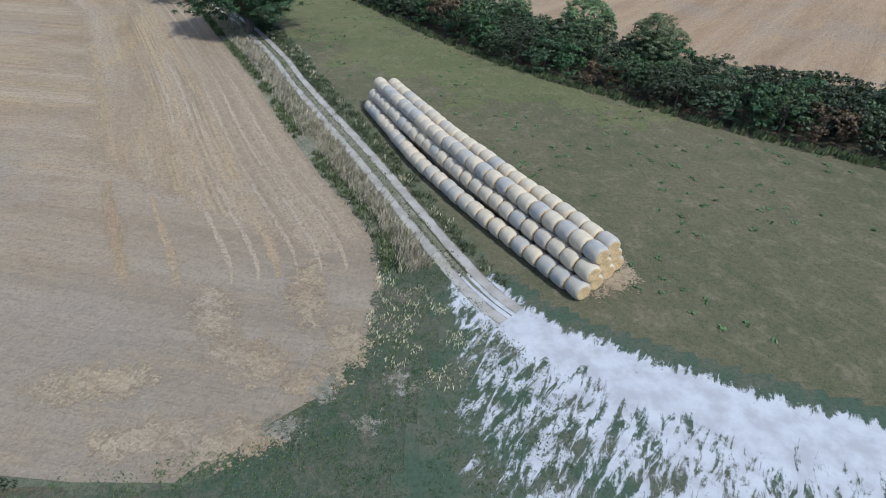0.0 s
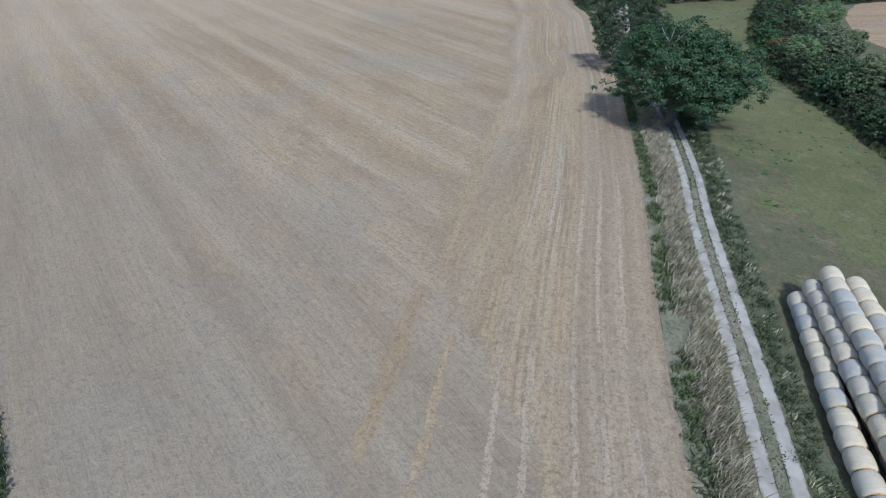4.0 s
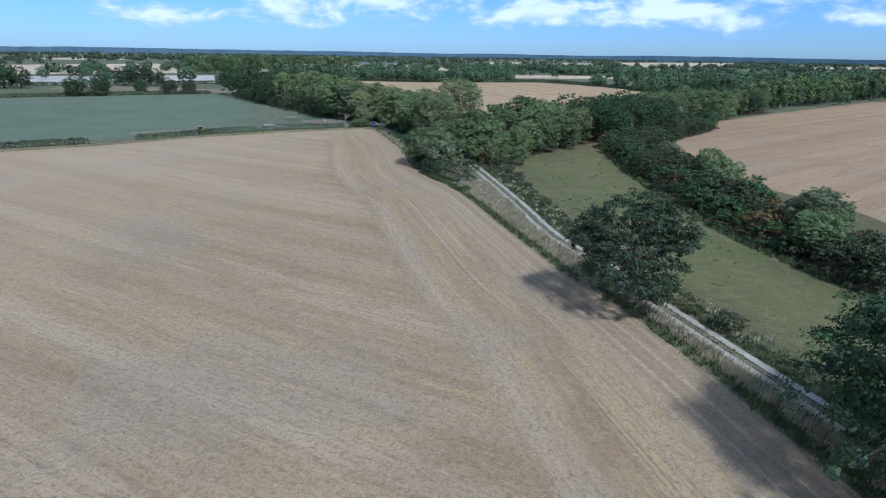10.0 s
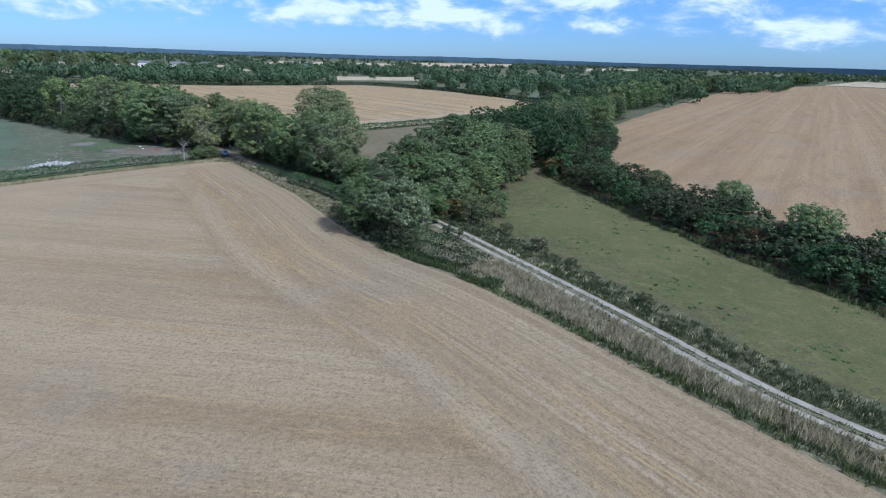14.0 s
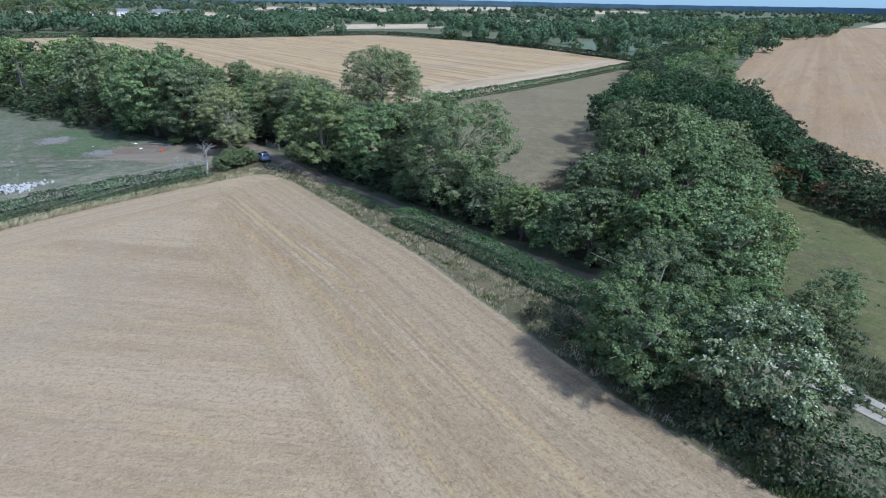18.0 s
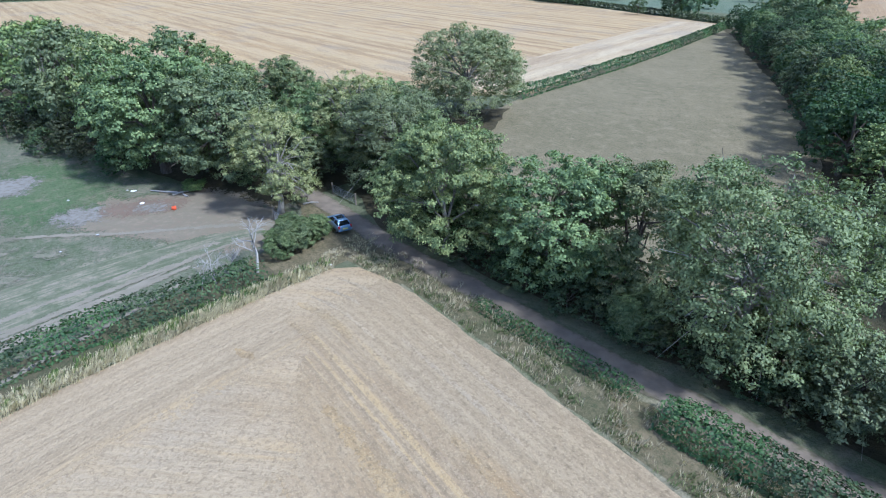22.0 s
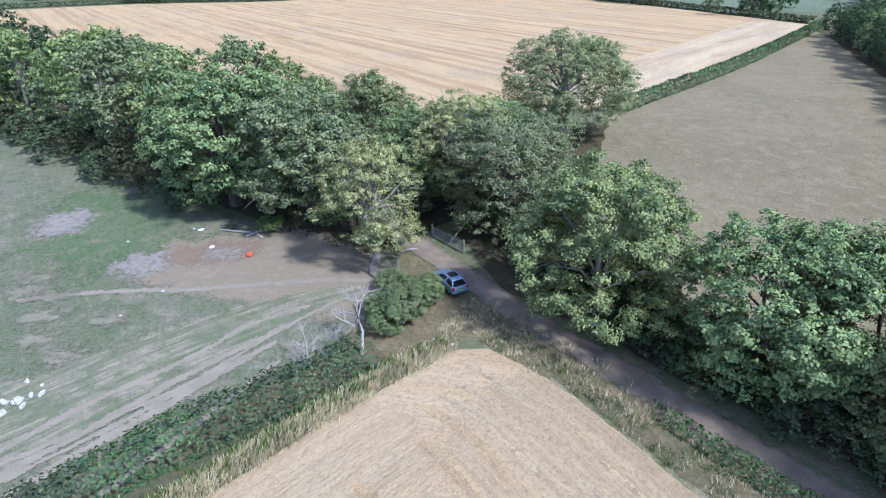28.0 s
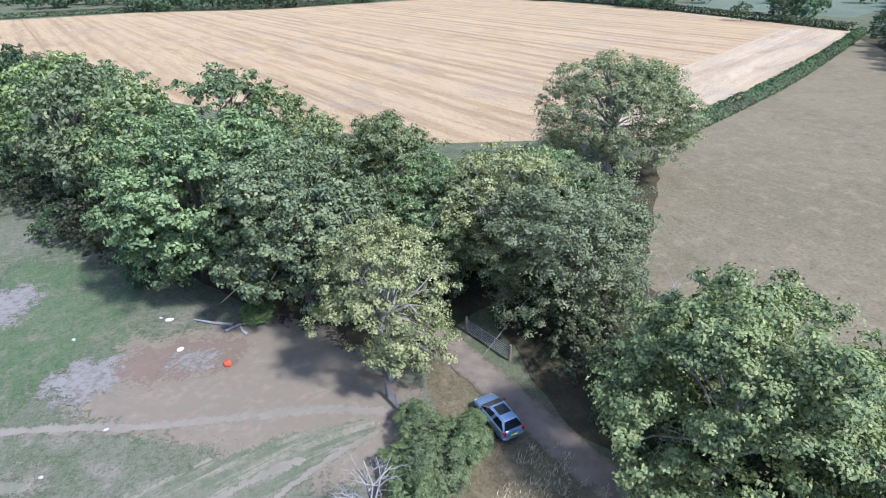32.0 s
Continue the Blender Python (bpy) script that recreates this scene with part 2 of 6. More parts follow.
def leaf_mat(name, dark, light, tip, gloss=0.6, vary=0.5):
    """Leaves: a colour of its own for each leaf and a shift for each plant, with some light coming through."""
    m = Mat(name, 0.6, spec=gloss * 0.5)
    geo = m.node("ShaderNodeNewGeometry")
    info = m.node("ShaderNodeObjectInfo")
    isl = geo.outputs["Random Per Island"]
    vec = m.coords()
    c = m.mix(m.ramp(m.noise(vec, 0.55, 3, 0.6), 0.35, 0.65), dark, light)
    clump = m.noise(vec, 1.1, 3, 0.6)
    c = m.mix(m.ramp(clump, 0.50, 0.64, 0.0, 0.8), c, m.mix(0.35, light, tip))
    c = m.mix(m.ramp(clump, 0.46, 0.36, 0.0, 0.6), c, m.mix(1.0, dark, (0.7, 0.7, 0.7), "MULTIPLY"))
    c = m.mix(m.ramp(isl, 0.0, 0.3, 0.5, 0.0), c, m.mix(1.0, dark, (0.75, 0.75, 0.75), "MULTIPLY"))
    c = m.mix(m.ramp(isl, 0.45, 1.0, 0.0, 0.6), c, light)
    c = m.mix(m.ramp(isl, 0.88, 1.0, 0.0, 0.7), c, tip)
    hue = m.node("ShaderNodeHueSaturation")
    for key, lo, hi in (("Hue", 0.5 - 0.02 * vary, 0.5 + 0.035 * vary), ("Value", 1.12 - 0.35 * vary, 1.12 + 0.45 * vary), ("Saturation", 0.9, 1.1)):
        r = m.ramp(info.outputs["Random"], 0.0, 1.0, lo, hi)
        m.link(r, hue.inputs[key])
    m.link(c, hue.inputs["Color"])
    shade = m.mix(1.0, hue.outputs[0], (1.02, 0.97, 0.90), "MULTIPLY")
    m.color(shade)
    tr = m.node("ShaderNodeBsdfTranslucent")
    m.link(m.mix(1.0, shade, (1.0, 1.15, 0.55), "MULTIPLY"), tr.inputs[0])
    ms = m.node("ShaderNodeMixShader")
    ms.inputs[0].default_value = 0.25
    m.link(m.b.outputs[0], ms.inputs[1])
    m.link(tr.outputs[0], ms.inputs[2])
    m.link(ms.outputs[0], m.t.nodes["Material Output"].inputs["Surface"])
    return m.m


def bark_mat(name, a, b):
    m = Mat(name, 0.9, spec=0.15)
    vec = m.coords(scale=(6, 6, 1.2))
    n = m.noise(vec, 1.0, 5, 0.7)
    m.color(m.mix(m.ramp(n, 0.35, 0.7), a, b)).bump(n, 0.8, 0.03)
    return m.m


def plain_mat(name, col, rough=0.5, metal=0.0, spec=0.4, wear=None, scale=6.0):
    m = Mat(name, rough, metal, spec)
    if wear:
        m.color(m.mix(m.ramp(m.noise(m.coords(), scale, 5, 0.65), 0.42, 0.7), col, wear))
    else:
        m.color(col)
    return m.m


STUBBLE = stubble_mat("stubble", radians(12.5), south=True)
HEADLAND = stubble_mat("stubble_headland", 0.0, uv=True, streak=0.9, bands=True)
STUBBLE_EAST = stubble_mat("stubble_east", radians(-52), a=(0.37, 0.25, 0.145), b=(0.33, 0.225, 0.135), pale=(0.44, 0.325, 0.21), streak=1.0, tone=(0.84, 0.80, 0.74))
STUBBLE_NORTH = stubble_mat("stubble_north", radians(55), a=(0.43, 0.295, 0.155), b=(0.37, 0.26, 0.145), pale=(0.50, 0.375, 0.22), straw=(0.56, 0.41, 0.215), streak=1.5, tone=(0.86, 0.83, 0.77), comb=(5.6, 0.8))
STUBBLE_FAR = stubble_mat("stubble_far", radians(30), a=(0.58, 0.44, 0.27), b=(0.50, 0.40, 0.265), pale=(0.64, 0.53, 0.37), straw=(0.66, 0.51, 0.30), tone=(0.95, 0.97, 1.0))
MEADOW = grass_mat("meadow_grass", (0.106, 0.100, 0.051), (0.136, 0.116, 0.062), (0.062, 0.079, 0.034), (0.195, 0.155, 0.093))
LEY = grass_mat("grazed_ley", (0.112, 0.114, 0.047), (0.144, 0.134, 0.059), (0.077, 0.105, 0.033), (0.188, 0.165, 0.082))
PASTURE = grass_mat("dry_pasture", (0.170, 0.142, 0.084), (0.200, 0.163, 0.098), (0.110, 0.104, 0.057), (0.255, 0.203, 0.128), 0.5)
GREENFIELD = grass_mat("green_field", (0.105, 0.138, 0.090), (0.135, 0.162, 0.108), (0.085, 0.12, 0.06), (0.18, 0.18, 0.125), 0.3)
WESTMEADOW = grass_mat("west_meadow", (0.115, 0.130, 0.078), (0.148, 0.148, 0.10), (0.060, 0.100, 0.038), (0.235, 0.195, 0.15), 0.6)
LUSH = grass_mat("lush_turf", (0.085, 0.128, 0.058), (0.112, 0.142, 0.074), (0.060, 0.108, 0.043), (0.185, 0.165, 0.112), 0.5)
VERGE = grass_mat("verge_grass", (0.140, 0.138, 0.076), (0.210, 0.182, 0.118), (0.076, 0.100, 0.046), (0.31, 0.26, 0.18))
GRASSLAND = grass_mat("rough_grassland", (0.098, 0.114, 0.060), (0.128, 0.130, 0.076), (0.068, 0.090, 0.042), (0.17, 0.148, 0.10))
TRACKBANK = grass_mat("track_bank_grass", (0.088, 0.100, 0.050), (0.128, 0.122, 0.068), (0.062, 0.085, 0.040), (0.215, 0.18, 0.115), 0.5)
LANEBANK = grass_mat("lane_bank_grass", (0.100, 0.092, 0.050), (0.146, 0.118, 0.068), (0.060, 0.076, 0.034), (0.215, 0.168, 0.103), 0.5)
# Bank grass with hedge shade put into its darker base colours.
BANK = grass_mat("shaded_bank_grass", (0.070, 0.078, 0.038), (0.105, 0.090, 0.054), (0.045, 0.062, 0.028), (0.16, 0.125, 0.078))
# Ground below trees and hedges, its colours darkened to carry their shade.
SHADE_FLOOR = grass_mat("shade_floor", (0.055, 0.05, 0.03), (0.075, 0.06, 0.035), (0.035, 0.04, 0.018), (0.10, 0.08, 0.05))
GREENTURF = grass_mat("rough_turf", (0.056, 0.080, 0.046), (0.092, 0.092, 0.056), (0.040, 0.070, 0.034), (0.145, 0.118, 0.08), 0.7)


def chalk_mat(name, white, grey, dirt, patchy):
    """Crushed chalk; v of the map runs from 0 (worn solid) to 1 (broken up by turf)."""
    m = Mat(name, 0.9, spec=0.2)
    vec = m.coords()
    uvs = m.node("ShaderNodeTexCoord")
    sep = m.node("ShaderNodeSeparateXYZ")
    m.link(uvs.outputs["UV"], sep.inputs[0])
    fine = m.noise(vec, 4.0, 5, 0.7)
    mid = m.noise(vec, 0.6, 4, 0.6)
    c = m.mix(m.ramp(mid, 0.35, 0.68), white, grey)
    c = m.mix(m.ramp(fine, 0.5, 0.75, 0.0, 0.45), c, grey)
    if patchy:
        streaks = m.noise(m.coords(scale=(0.42, 1.5, 1), turn=radians(-60)), 1.15, 6, 0.68, 0.7)
        turf = m.math("ADD", m.math("SUBTRACT", sep.outputs["Y"], 0.25), m.math("ADD", m.math("MULTIPLY", streaks, 1.5), m.math("MULTIPLY", fine, 0.35)))
        f = m.ramp(turf, 1.0, 1.17)
        g = m.mix(m.ramp(m.noise(vec, 0.35, 4, 0.6), 0.4, 0.62), (0.056, 0.078, 0.044), (0.092, 0.090, 0.055))
        g = m.mix(m.ramp(m.noise(vec, 5.0, 3, 0.7), 0.4, 0.7, 0, 0.6), g, (0.03, 0.042, 0.02))
        c = m.mix(f, c, g)
    else:
        c = m.mix(m.ramp(m.math("ADD", m.math("MULTIPLY", m.math("ABSOLUTE", m.math("SUBTRACT", sep.outputs["Y"], 0.5), 0), 0.7), m.math("MULTIPLY", m.noise(vec, 1.7, 5, 0.7), 0.5)), 0.48, 0.66), c, dirt)
    m.color(c)
    m.bump(fine, 0.6, 0.05)
    return m.m


CHALK_YARD = chalk_mat("chalk_yard", (0.45, 0.43, 0.395), (0.345, 0.325, 0.295), (0.1, 0.1, 0.05), True)
CHALK_RUT = chalk_mat("chalk_rut", (0.365, 0.325, 0.258), (0.262, 0.228, 0.175), (0.14, 0.125, 0.075), False)
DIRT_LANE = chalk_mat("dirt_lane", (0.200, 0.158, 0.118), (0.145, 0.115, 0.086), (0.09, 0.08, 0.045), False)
BARE_SOIL = chalk_mat("bare_soil", (0.190, 0.140, 0.100), (0.235, 0.182, 0.132), (0.172, 0.145, 0.10), False)
RED_SOIL = chalk_mat("red_soil", (0.150, 0.092, 0.066), (0.190, 0.128, 0.094), (0.16, 0.12, 0.085), False)
ASH = plain_mat("ash_patch", (0.20, 0.182, 0.155), 0.95, wear=(0.125, 0.105, 0.080), scale=1.6)

L_OAK = leaf_mat("oak_leaves", (0.028, 0.051, 0.025), (0.054, 0.090, 0.039), (0.115, 0.143, 0.066), vary=0.35)
L_COPSE = leaf_mat("copse_leaves", (0.076, 0.110, 0.056), (0.184, 0.236, 0.117), (0.342, 0.378, 0.180), vary=0.4)
L_ASH = leaf_mat("ash_leaves", (0.086, 0.126, 0.056), (0.215, 0.266, 0.112), (0.40, 0.41, 0.175), vary=0.35)
L_MAPLE = leaf_mat("maple_leaves", (0.078, 0.112, 0.050), (0.178, 0.220, 0.096), (0.34, 0.335, 0.150), vary=0.3)
L_WILLOW = leaf_mat("pale_leaves", (0.095, 0.130, 0.065), (0.206, 0.252, 0.122), (0.294, 0.327, 0.170), vary=0.3)
L_SHRUB = leaf_mat("hedge_leaves", (0.030, 0.045, 0.022), (0.069, 0.089, 0.040), (0.150, 0.152, 0.077), vary=0.8)
L_RUSSET = leaf_mat("russet_leaves", (0.095, 0.065, 0.032), (0.145, 0.100, 0.048), (0.19, 0.14, 0.065))
L_BRIGHT = leaf_mat("bright_hedge_leaves", (0.032, 0.063, 0.028), (0.067, 0.109, 0.045), (0.133, 0.172, 0.076))
L_FLOWER = leaf_mat("elder_leaves", (0.088, 0.132, 0.060), (0.172, 0.220, 0.100), (0.419, 0.430, 0.275), vary=0.2)
L_YELLOW = leaf_mat("ivy_ash_leaves", (0.165, 0.205, 0.085), (0.31, 0.335, 0.140), (0.46, 0.46, 0.22), vary=0.2)
L_BUSH = leaf_mat("junction_bush_leaves", (0.080, 0.122, 0.052), (0.160, 0.212, 0.090), (0.27, 0.30, 0.14), vary=0.25)
L_LONE = leaf_mat("lone_ash_leaves", (0.118, 0.146, 0.078), (0.225, 0.252, 0.132), (0.36, 0.35, 0.20), vary=0.3)
L_DEEP = leaf_mat("deep_wood_leaves", (0.053, 0.084, 0.038), (0.133, 0.179, 0.078), (0.261, 0.285, 0.133), vary=0.35)
# Far foliage: distance haze mixed into the colours as extra blue and lightness.
L_FAR = leaf_mat("hazed_distant_leaves", (0.060, 0.095, 0.062), (0.105, 0.145, 0.088), (0.14, 0.17, 0.10), 0.2)
G_DRY = leaf_mat("dry_grass_blades", (0.37, 0.32, 0.23), (0.53, 0.47, 0.35), (0.64, 0.58, 0.45), 0.2)
G_GREEN = leaf_mat("green_weed_blades", (0.075, 0.11, 0.045), (0.13, 0.165, 0.065), (0.22, 0.22, 0.10), 0.2)
G_WEED = leaf_mat("dock_leaves", (0.072, 0.115, 0.050), (0.105, 0.155, 0.070), (0.16, 0.18, 0.09), 0.2)
G_TURF = leaf_mat("turf_blades", (0.060, 0.092, 0.042), (0.095, 0.120, 0.055), (0.16, 0.15, 0.085), 0.2)
BARK = bark_mat("bark", (0.13, 0.105, 0.08), (0.065, 0.052, 0.04))
BARK_ASH = bark_mat("grey_bark", (0.27, 0.25, 0.21), (0.15, 0.135, 0.11))
BARK_DEAD = bark_mat("bleached_wood", (0.36, 0.335, 0.30), (0.24, 0.22, 0.195))


def faded(mat, scale=0.9, amount=1.3):
    """A copy of a ground material that breaks up and thins out where its mesh's own edge value falls to 0."""
    m = mat.copy()
    t = m.node_tree
    b = t.nodes["Principled BSDF"]
    at = t.nodes.new("ShaderNodeAttribute")
    at.attribute_name = "edge"
    tc = t.nodes.new("ShaderNodeTexCoord")
    total = None
    for sc, am in ((scale, amount), (scale * 6, amount * 1.0)):
        n = t.nodes.new("ShaderNodeTexNoise")
        n.inputs["Scale"].default_value, n.inputs["Detail"].default_value, n.inputs["Roughness"].default_value = sc, 4.0, 0.7
        t.links.new(tc.outputs["Object"], n.inputs["Vector"])
        r = t.nodes.new("ShaderNodeMapRange")
        r.inputs[3].default_value, r.inputs[4].default_value = -0.5 * am, 0.5 * am
        t.links.new(n.outputs["Fac"], r.inputs[0])
        add = dressed(t.nodes.new("ShaderNodeMath"), operation="ADD")
        t.links.new(total or at.outputs["Fac"], add.inputs[0])
        t.links.new(r.outputs[0], add.inputs[1])
        total = add.outputs[0]
    a = dressed(t.nodes.new("ShaderNodeMapRange"), interpolation_type="SMOOTHSTEP")
    a.inputs[1].default_value, a.inputs[2].default_value = 0.485, 0.515
    t.links.new(total, a.inputs[0])
    t.links.new(a.outputs[0], b.inputs["Alpha"])
    return m


# ---- mesh helpers ----


def mesh_of(name, verts, faces, mats=(), index=None, uv=None, smooth=False):
    me = bpy.data.meshes.new(name)
    verts = np.asarray(verts, np.float32).reshape(-1, 3)
    if isinstance(faces, np.ndarray):
        n, k = faces.shape
        me.vertices.add(len(verts))
        me.vertices.foreach_set("co", verts.ravel())
        me.loops.add(n * k)
        me.loops.foreach_set("vertex_index", faces.astype(np.int32).ravel())
        me.polygons.add(n)
        me.polygons.foreach_set("loop_start", (np.arange(n) * k).astype(np.int32))
        me.update(calc_edges=True)
    else:
        me.from_pydata([tuple(map(float, v)) for v in verts], [], faces)
    for m in mats:
        me.materials.append(m)
    if index is not None:
        me.polygons.foreach_set("material_index", np.asarray(index, np.int32))
    if uv is not None:
        layer = me.uv_layers.new(name="map")
        loops = np.empty(len(me.loops), np.int32)
        me.loops.foreach_get("vertex_index", loops)
        layer.data.foreach_set("uv", np.asarray(uv, np.float32)[loops].ravel())
    if smooth:
        me.polygons.foreach_set("use_smooth", np.ones(len(me.polygons), bool))
    me.validate()
    return me


def part(name, me, parent, label=""):
    ob = new(name, me)
    ob.parent = parent
    if label:
        tagged(ob, label)
    return ob


def empty(name, m=None):
    ob = new(name)
    if m is not None:
        ob.matrix_world = m
    return ob


def smooth_line(pts, step=2.0):
    """Catmull-Rom through points, resampled at even steps; returns points and arc length."""
    p = np.array(pts, float)
    p = np.vstack([2 * p[0] - p[1], p, 2 * p[-1] - p[-2]])
    out = []
    for i in range(1, len(p) - 2):
        n = max(2, int(np.linalg.norm(p[i + 1] - p[i]) / step * 3))
        for t in np.linspace(0, 1, n, endpoint=False):
            a, b, c, d = p[i - 1], p[i], p[i + 1], p[i + 2]
            out.append(0.5 * (2 * b + (c - a) * t + (2 * a - 5 * b + 4 * c - d) * t * t + (3 * b - a - 3 * c + d) * t ** 3))
    out.append(p[-2])
    out = np.array(out)
    s = np.r_[0, np.cumsum(np.linalg.norm(np.diff(out, axis=0), axis=1))]
    q = np.arange(0, s[-1], step)
    return np.stack([np.interp(q, s, out[:, 0]), np.interp(q, s, out[:, 1])], 1), q


def side_of(line):
    d = np.gradient(line, axis=0)
    d /= np.linalg.norm(d, axis=1)[:, None] + 1e-9
    return np.stack([-d[:, 1], d[:, 0]], 1)


def wob(x, y, f, seed=0):
    return noise.noise((x * f + seed * 13.7, y * f - seed * 7.1, seed * 3.3))


def sheet(name, outline, mat, z, label="", ragged=0.0, freq=0.5, step=1.5, category="ground"):
    """A flat piece of ground inside an outline, with an uneven rim."""
    pts = np.array(outline, float)
    rim = []
    for a, b in zip(pts, np.roll(pts, -1, 0)):
        n = max(1, int(np.linalg.norm(b - a) / step)) if ragged else 1
        rim += [a + (b - a) * i / n for i in range(n)]
    rim = np.array(rim)
    if ragged:
        rim = np.array([[x + ragged * (wob(x, y, freq, 1) + 0.5 * wob(x, y, freq * 3, 2)), y + ragged * (wob(x, y, freq, 3) + 0.5 * wob(x, y, freq * 3, 4))] for x, y in rim])
    bm = bmesh.new()
    vs = [bm.verts.new((x, y, z)) for x, y in rim]
    f = bm.faces.new(vs)
    f.normal_update()
    if f.normal.z < 0:
        f.normal_flip()
    bmesh.ops.triangulate(bm, faces=[f])
    me = bpy.data.meshes.new(name)
    bm.to_mesh(me)
    bm.free()
    me.materials.append(mat)
    return tagged(new(name, me), label, category, kind="structure")


def soft_sheet(name, outline, mat, z, soft, label="", category="ground", step=0.5):
    """A gridded piece of ground with an edge value that runs from 0 outside the outline to 1 inside."""
    p = np.array(outline, float)
    q = np.roll(p, -1, 0)
    lo, hi = p.min(0) - soft, p.max(0) + soft
    xs, ys = np.arange(lo[0], hi[0] + step, step), np.arange(lo[1], hi[1] + step, step)
    g = np.stack(np.meshgrid(xs, ys, indexing="ij"), -1).reshape(-1, 2)
    dist = np.full(len(g), 1e9)
    odd = np.zeros(len(g), bool)
    for a, b in zip(p, q):
        d = b - a
        t = np.clip(((g - a) @ d) / max(d @ d, 1e-9), 0, 1)
        dist = np.minimum(dist, np.linalg.norm(g - a - t[:, None] * d, axis=1))
        if a[1] != b[1]:
            odd ^= ((a[1] > g[:, 1]) != (b[1] > g[:, 1])) & (g[:, 0] < (b[0] - a[0]) * (g[:, 1] - a[1]) / (b[1] - a[1]) + a[0])
    edge = np.clip(0.5 + np.where(odd, dist, -dist) / (2 * soft), 0, 1)
    nx, ny = len(xs), len(ys)
    i, j = np.meshgrid(np.arange(nx - 1), np.arange(ny - 1), indexing="ij")
    k = (i * ny + j).ravel()
    quads = np.stack([k, k + ny, k + ny + 1, k + 1], 1)
    quads = quads[edge[quads].max(1) > 0.02]
    used = np.unique(quads)
    back = np.zeros(len(g), int)
    back[used] = np.arange(len(used))
    me = mesh_of(name, np.c_[g[used], np.full(len(used), z)], back[quads], [mat])
    me.attributes.new("edge", "FLOAT", "POINT").data.foreach_set("value", edge[used].astype(np.float32))
    return tagged(new(name, me), label, category, kind="structure")


def blob(cx, cy, rx, ry, turn=0.0):
    return [(cx + rx * math.cos(t) * math.cos(turn) - ry * math.sin(t) * math.sin(turn), cy + rx * math.cos(t) * math.sin(turn) + ry * math.sin(t) * math.cos(turn)) for t in np.linspace(0, 5.9, 14)]


def ribbon(name, line, inner, outer, mat, z, rag=0.0, freq=0.6, cross=2, vrange=None, label="", category="track", crown=0.0, soft=None):
    """A strip beside a line, from offset inner to outer (left is positive), u along and v across in metres."""
    p, s = line
    side = side_of(p)
    verts, uv = [], []
    inner = np.broadcast_to(inner, len(p))
    outer = np.broadcast_to(outer, len(p))
    for i in range(len(p)):
        for k in range(cross + 1):
            f = k / cross
            o = inner[i] + (outer[i] - inner[i]) * f
            if rag and k in (0, cross):
                o += rag * (wob(p[i][0], p[i][1], freq, 5 + k) + 0.6 * wob(p[i][0], p[i][1], freq * 3.1, 8 + k))
            x, y = p[i] + side[i] * o
            verts.append((x, y, z + crown * math.sin(math.pi * f)))
            uv.append((s[i], (vrange[0] + (vrange[1] - vrange[0]) * f) if vrange else o))
    w = cross + 1
    faces = np.array([(i * w + k, (i + 1) * w + k, (i + 1) * w + k + 1, i * w + k + 1) for i in range(len(p) - 1) for k in range(cross)])
    if (outer[0] > inner[0]):
        faces = faces[:, ::-1]
    me = mesh_of(name, verts, faces, [mat], uv=uv)
    if soft:
        f = np.tile(np.linspace(0, 1, w), len(p))
        along = np.repeat(np.linspace(0, 1, len(p)), w)
        e = np.minimum(np.minimum(f / soft[0] if soft[0] else 1, (1 - f) / soft[1] if soft[1] else 1), np.minimum(along, 1 - along) * 30)
        me.attributes.new("edge", "FLOAT", "POINT").data.foreach_set("value", np.clip(e, 0, 1).astype(np.float32))
    return tagged(new(name, me), label, category, kind="structure")


def inside(poly, x, y):
    n, c, j = len(poly), False, len(poly) - 1
    for i in range(n):
        if (poly[i][1] > y) != (poly[j][1] > y) and x < (poly[j][0] - poly[i][0]) * (y - poly[i][1]) / (poly[j][1] - poly[i][1]) + poly[i][0]:
            c = not c
        j = i
    return c


def tube(points, radii, sides=6):
    """Vertices and quads of a tapering tube."""
    pts = np.array(points, float)
    vs, fs = [], []
    for i, (p, r) in enumerate(zip(pts, radii)):
        d = pts[min(i + 1, len(pts) - 1)] - pts[max(i - 1, 0)]
        d = d / (np.linalg.norm(d) + 1e-9)
        a = np.cross(d, (0.3, 0.9, 0.1) if abs(d[2]) > 0.9 else (0, 0, 1.0))
        a /= np.linalg.norm(a) + 1e-9
        b = np.cross(d, a)
        for k in range(sides):
            t = 2 * math.pi * k / sides
            vs.append(p + r * (math.cos(t) * a + math.sin(t) * b))
    for i in range(len(pts) - 1):
        for k in range(sides):
            k2 = (k + 1) % sides
            fs.append((i * sides + k, i * sides + k2, (i + 1) * sides + k2, (i + 1) * sides + k))
    return vs, fs


def joined(tubes):
    vs, fs, n = [], [], 0
    for v, f in tubes:
        vs += list(v)
        fs += [tuple(i + n for i in q) for q in f]
        n += len(v)
    return vs, np.array(fs)


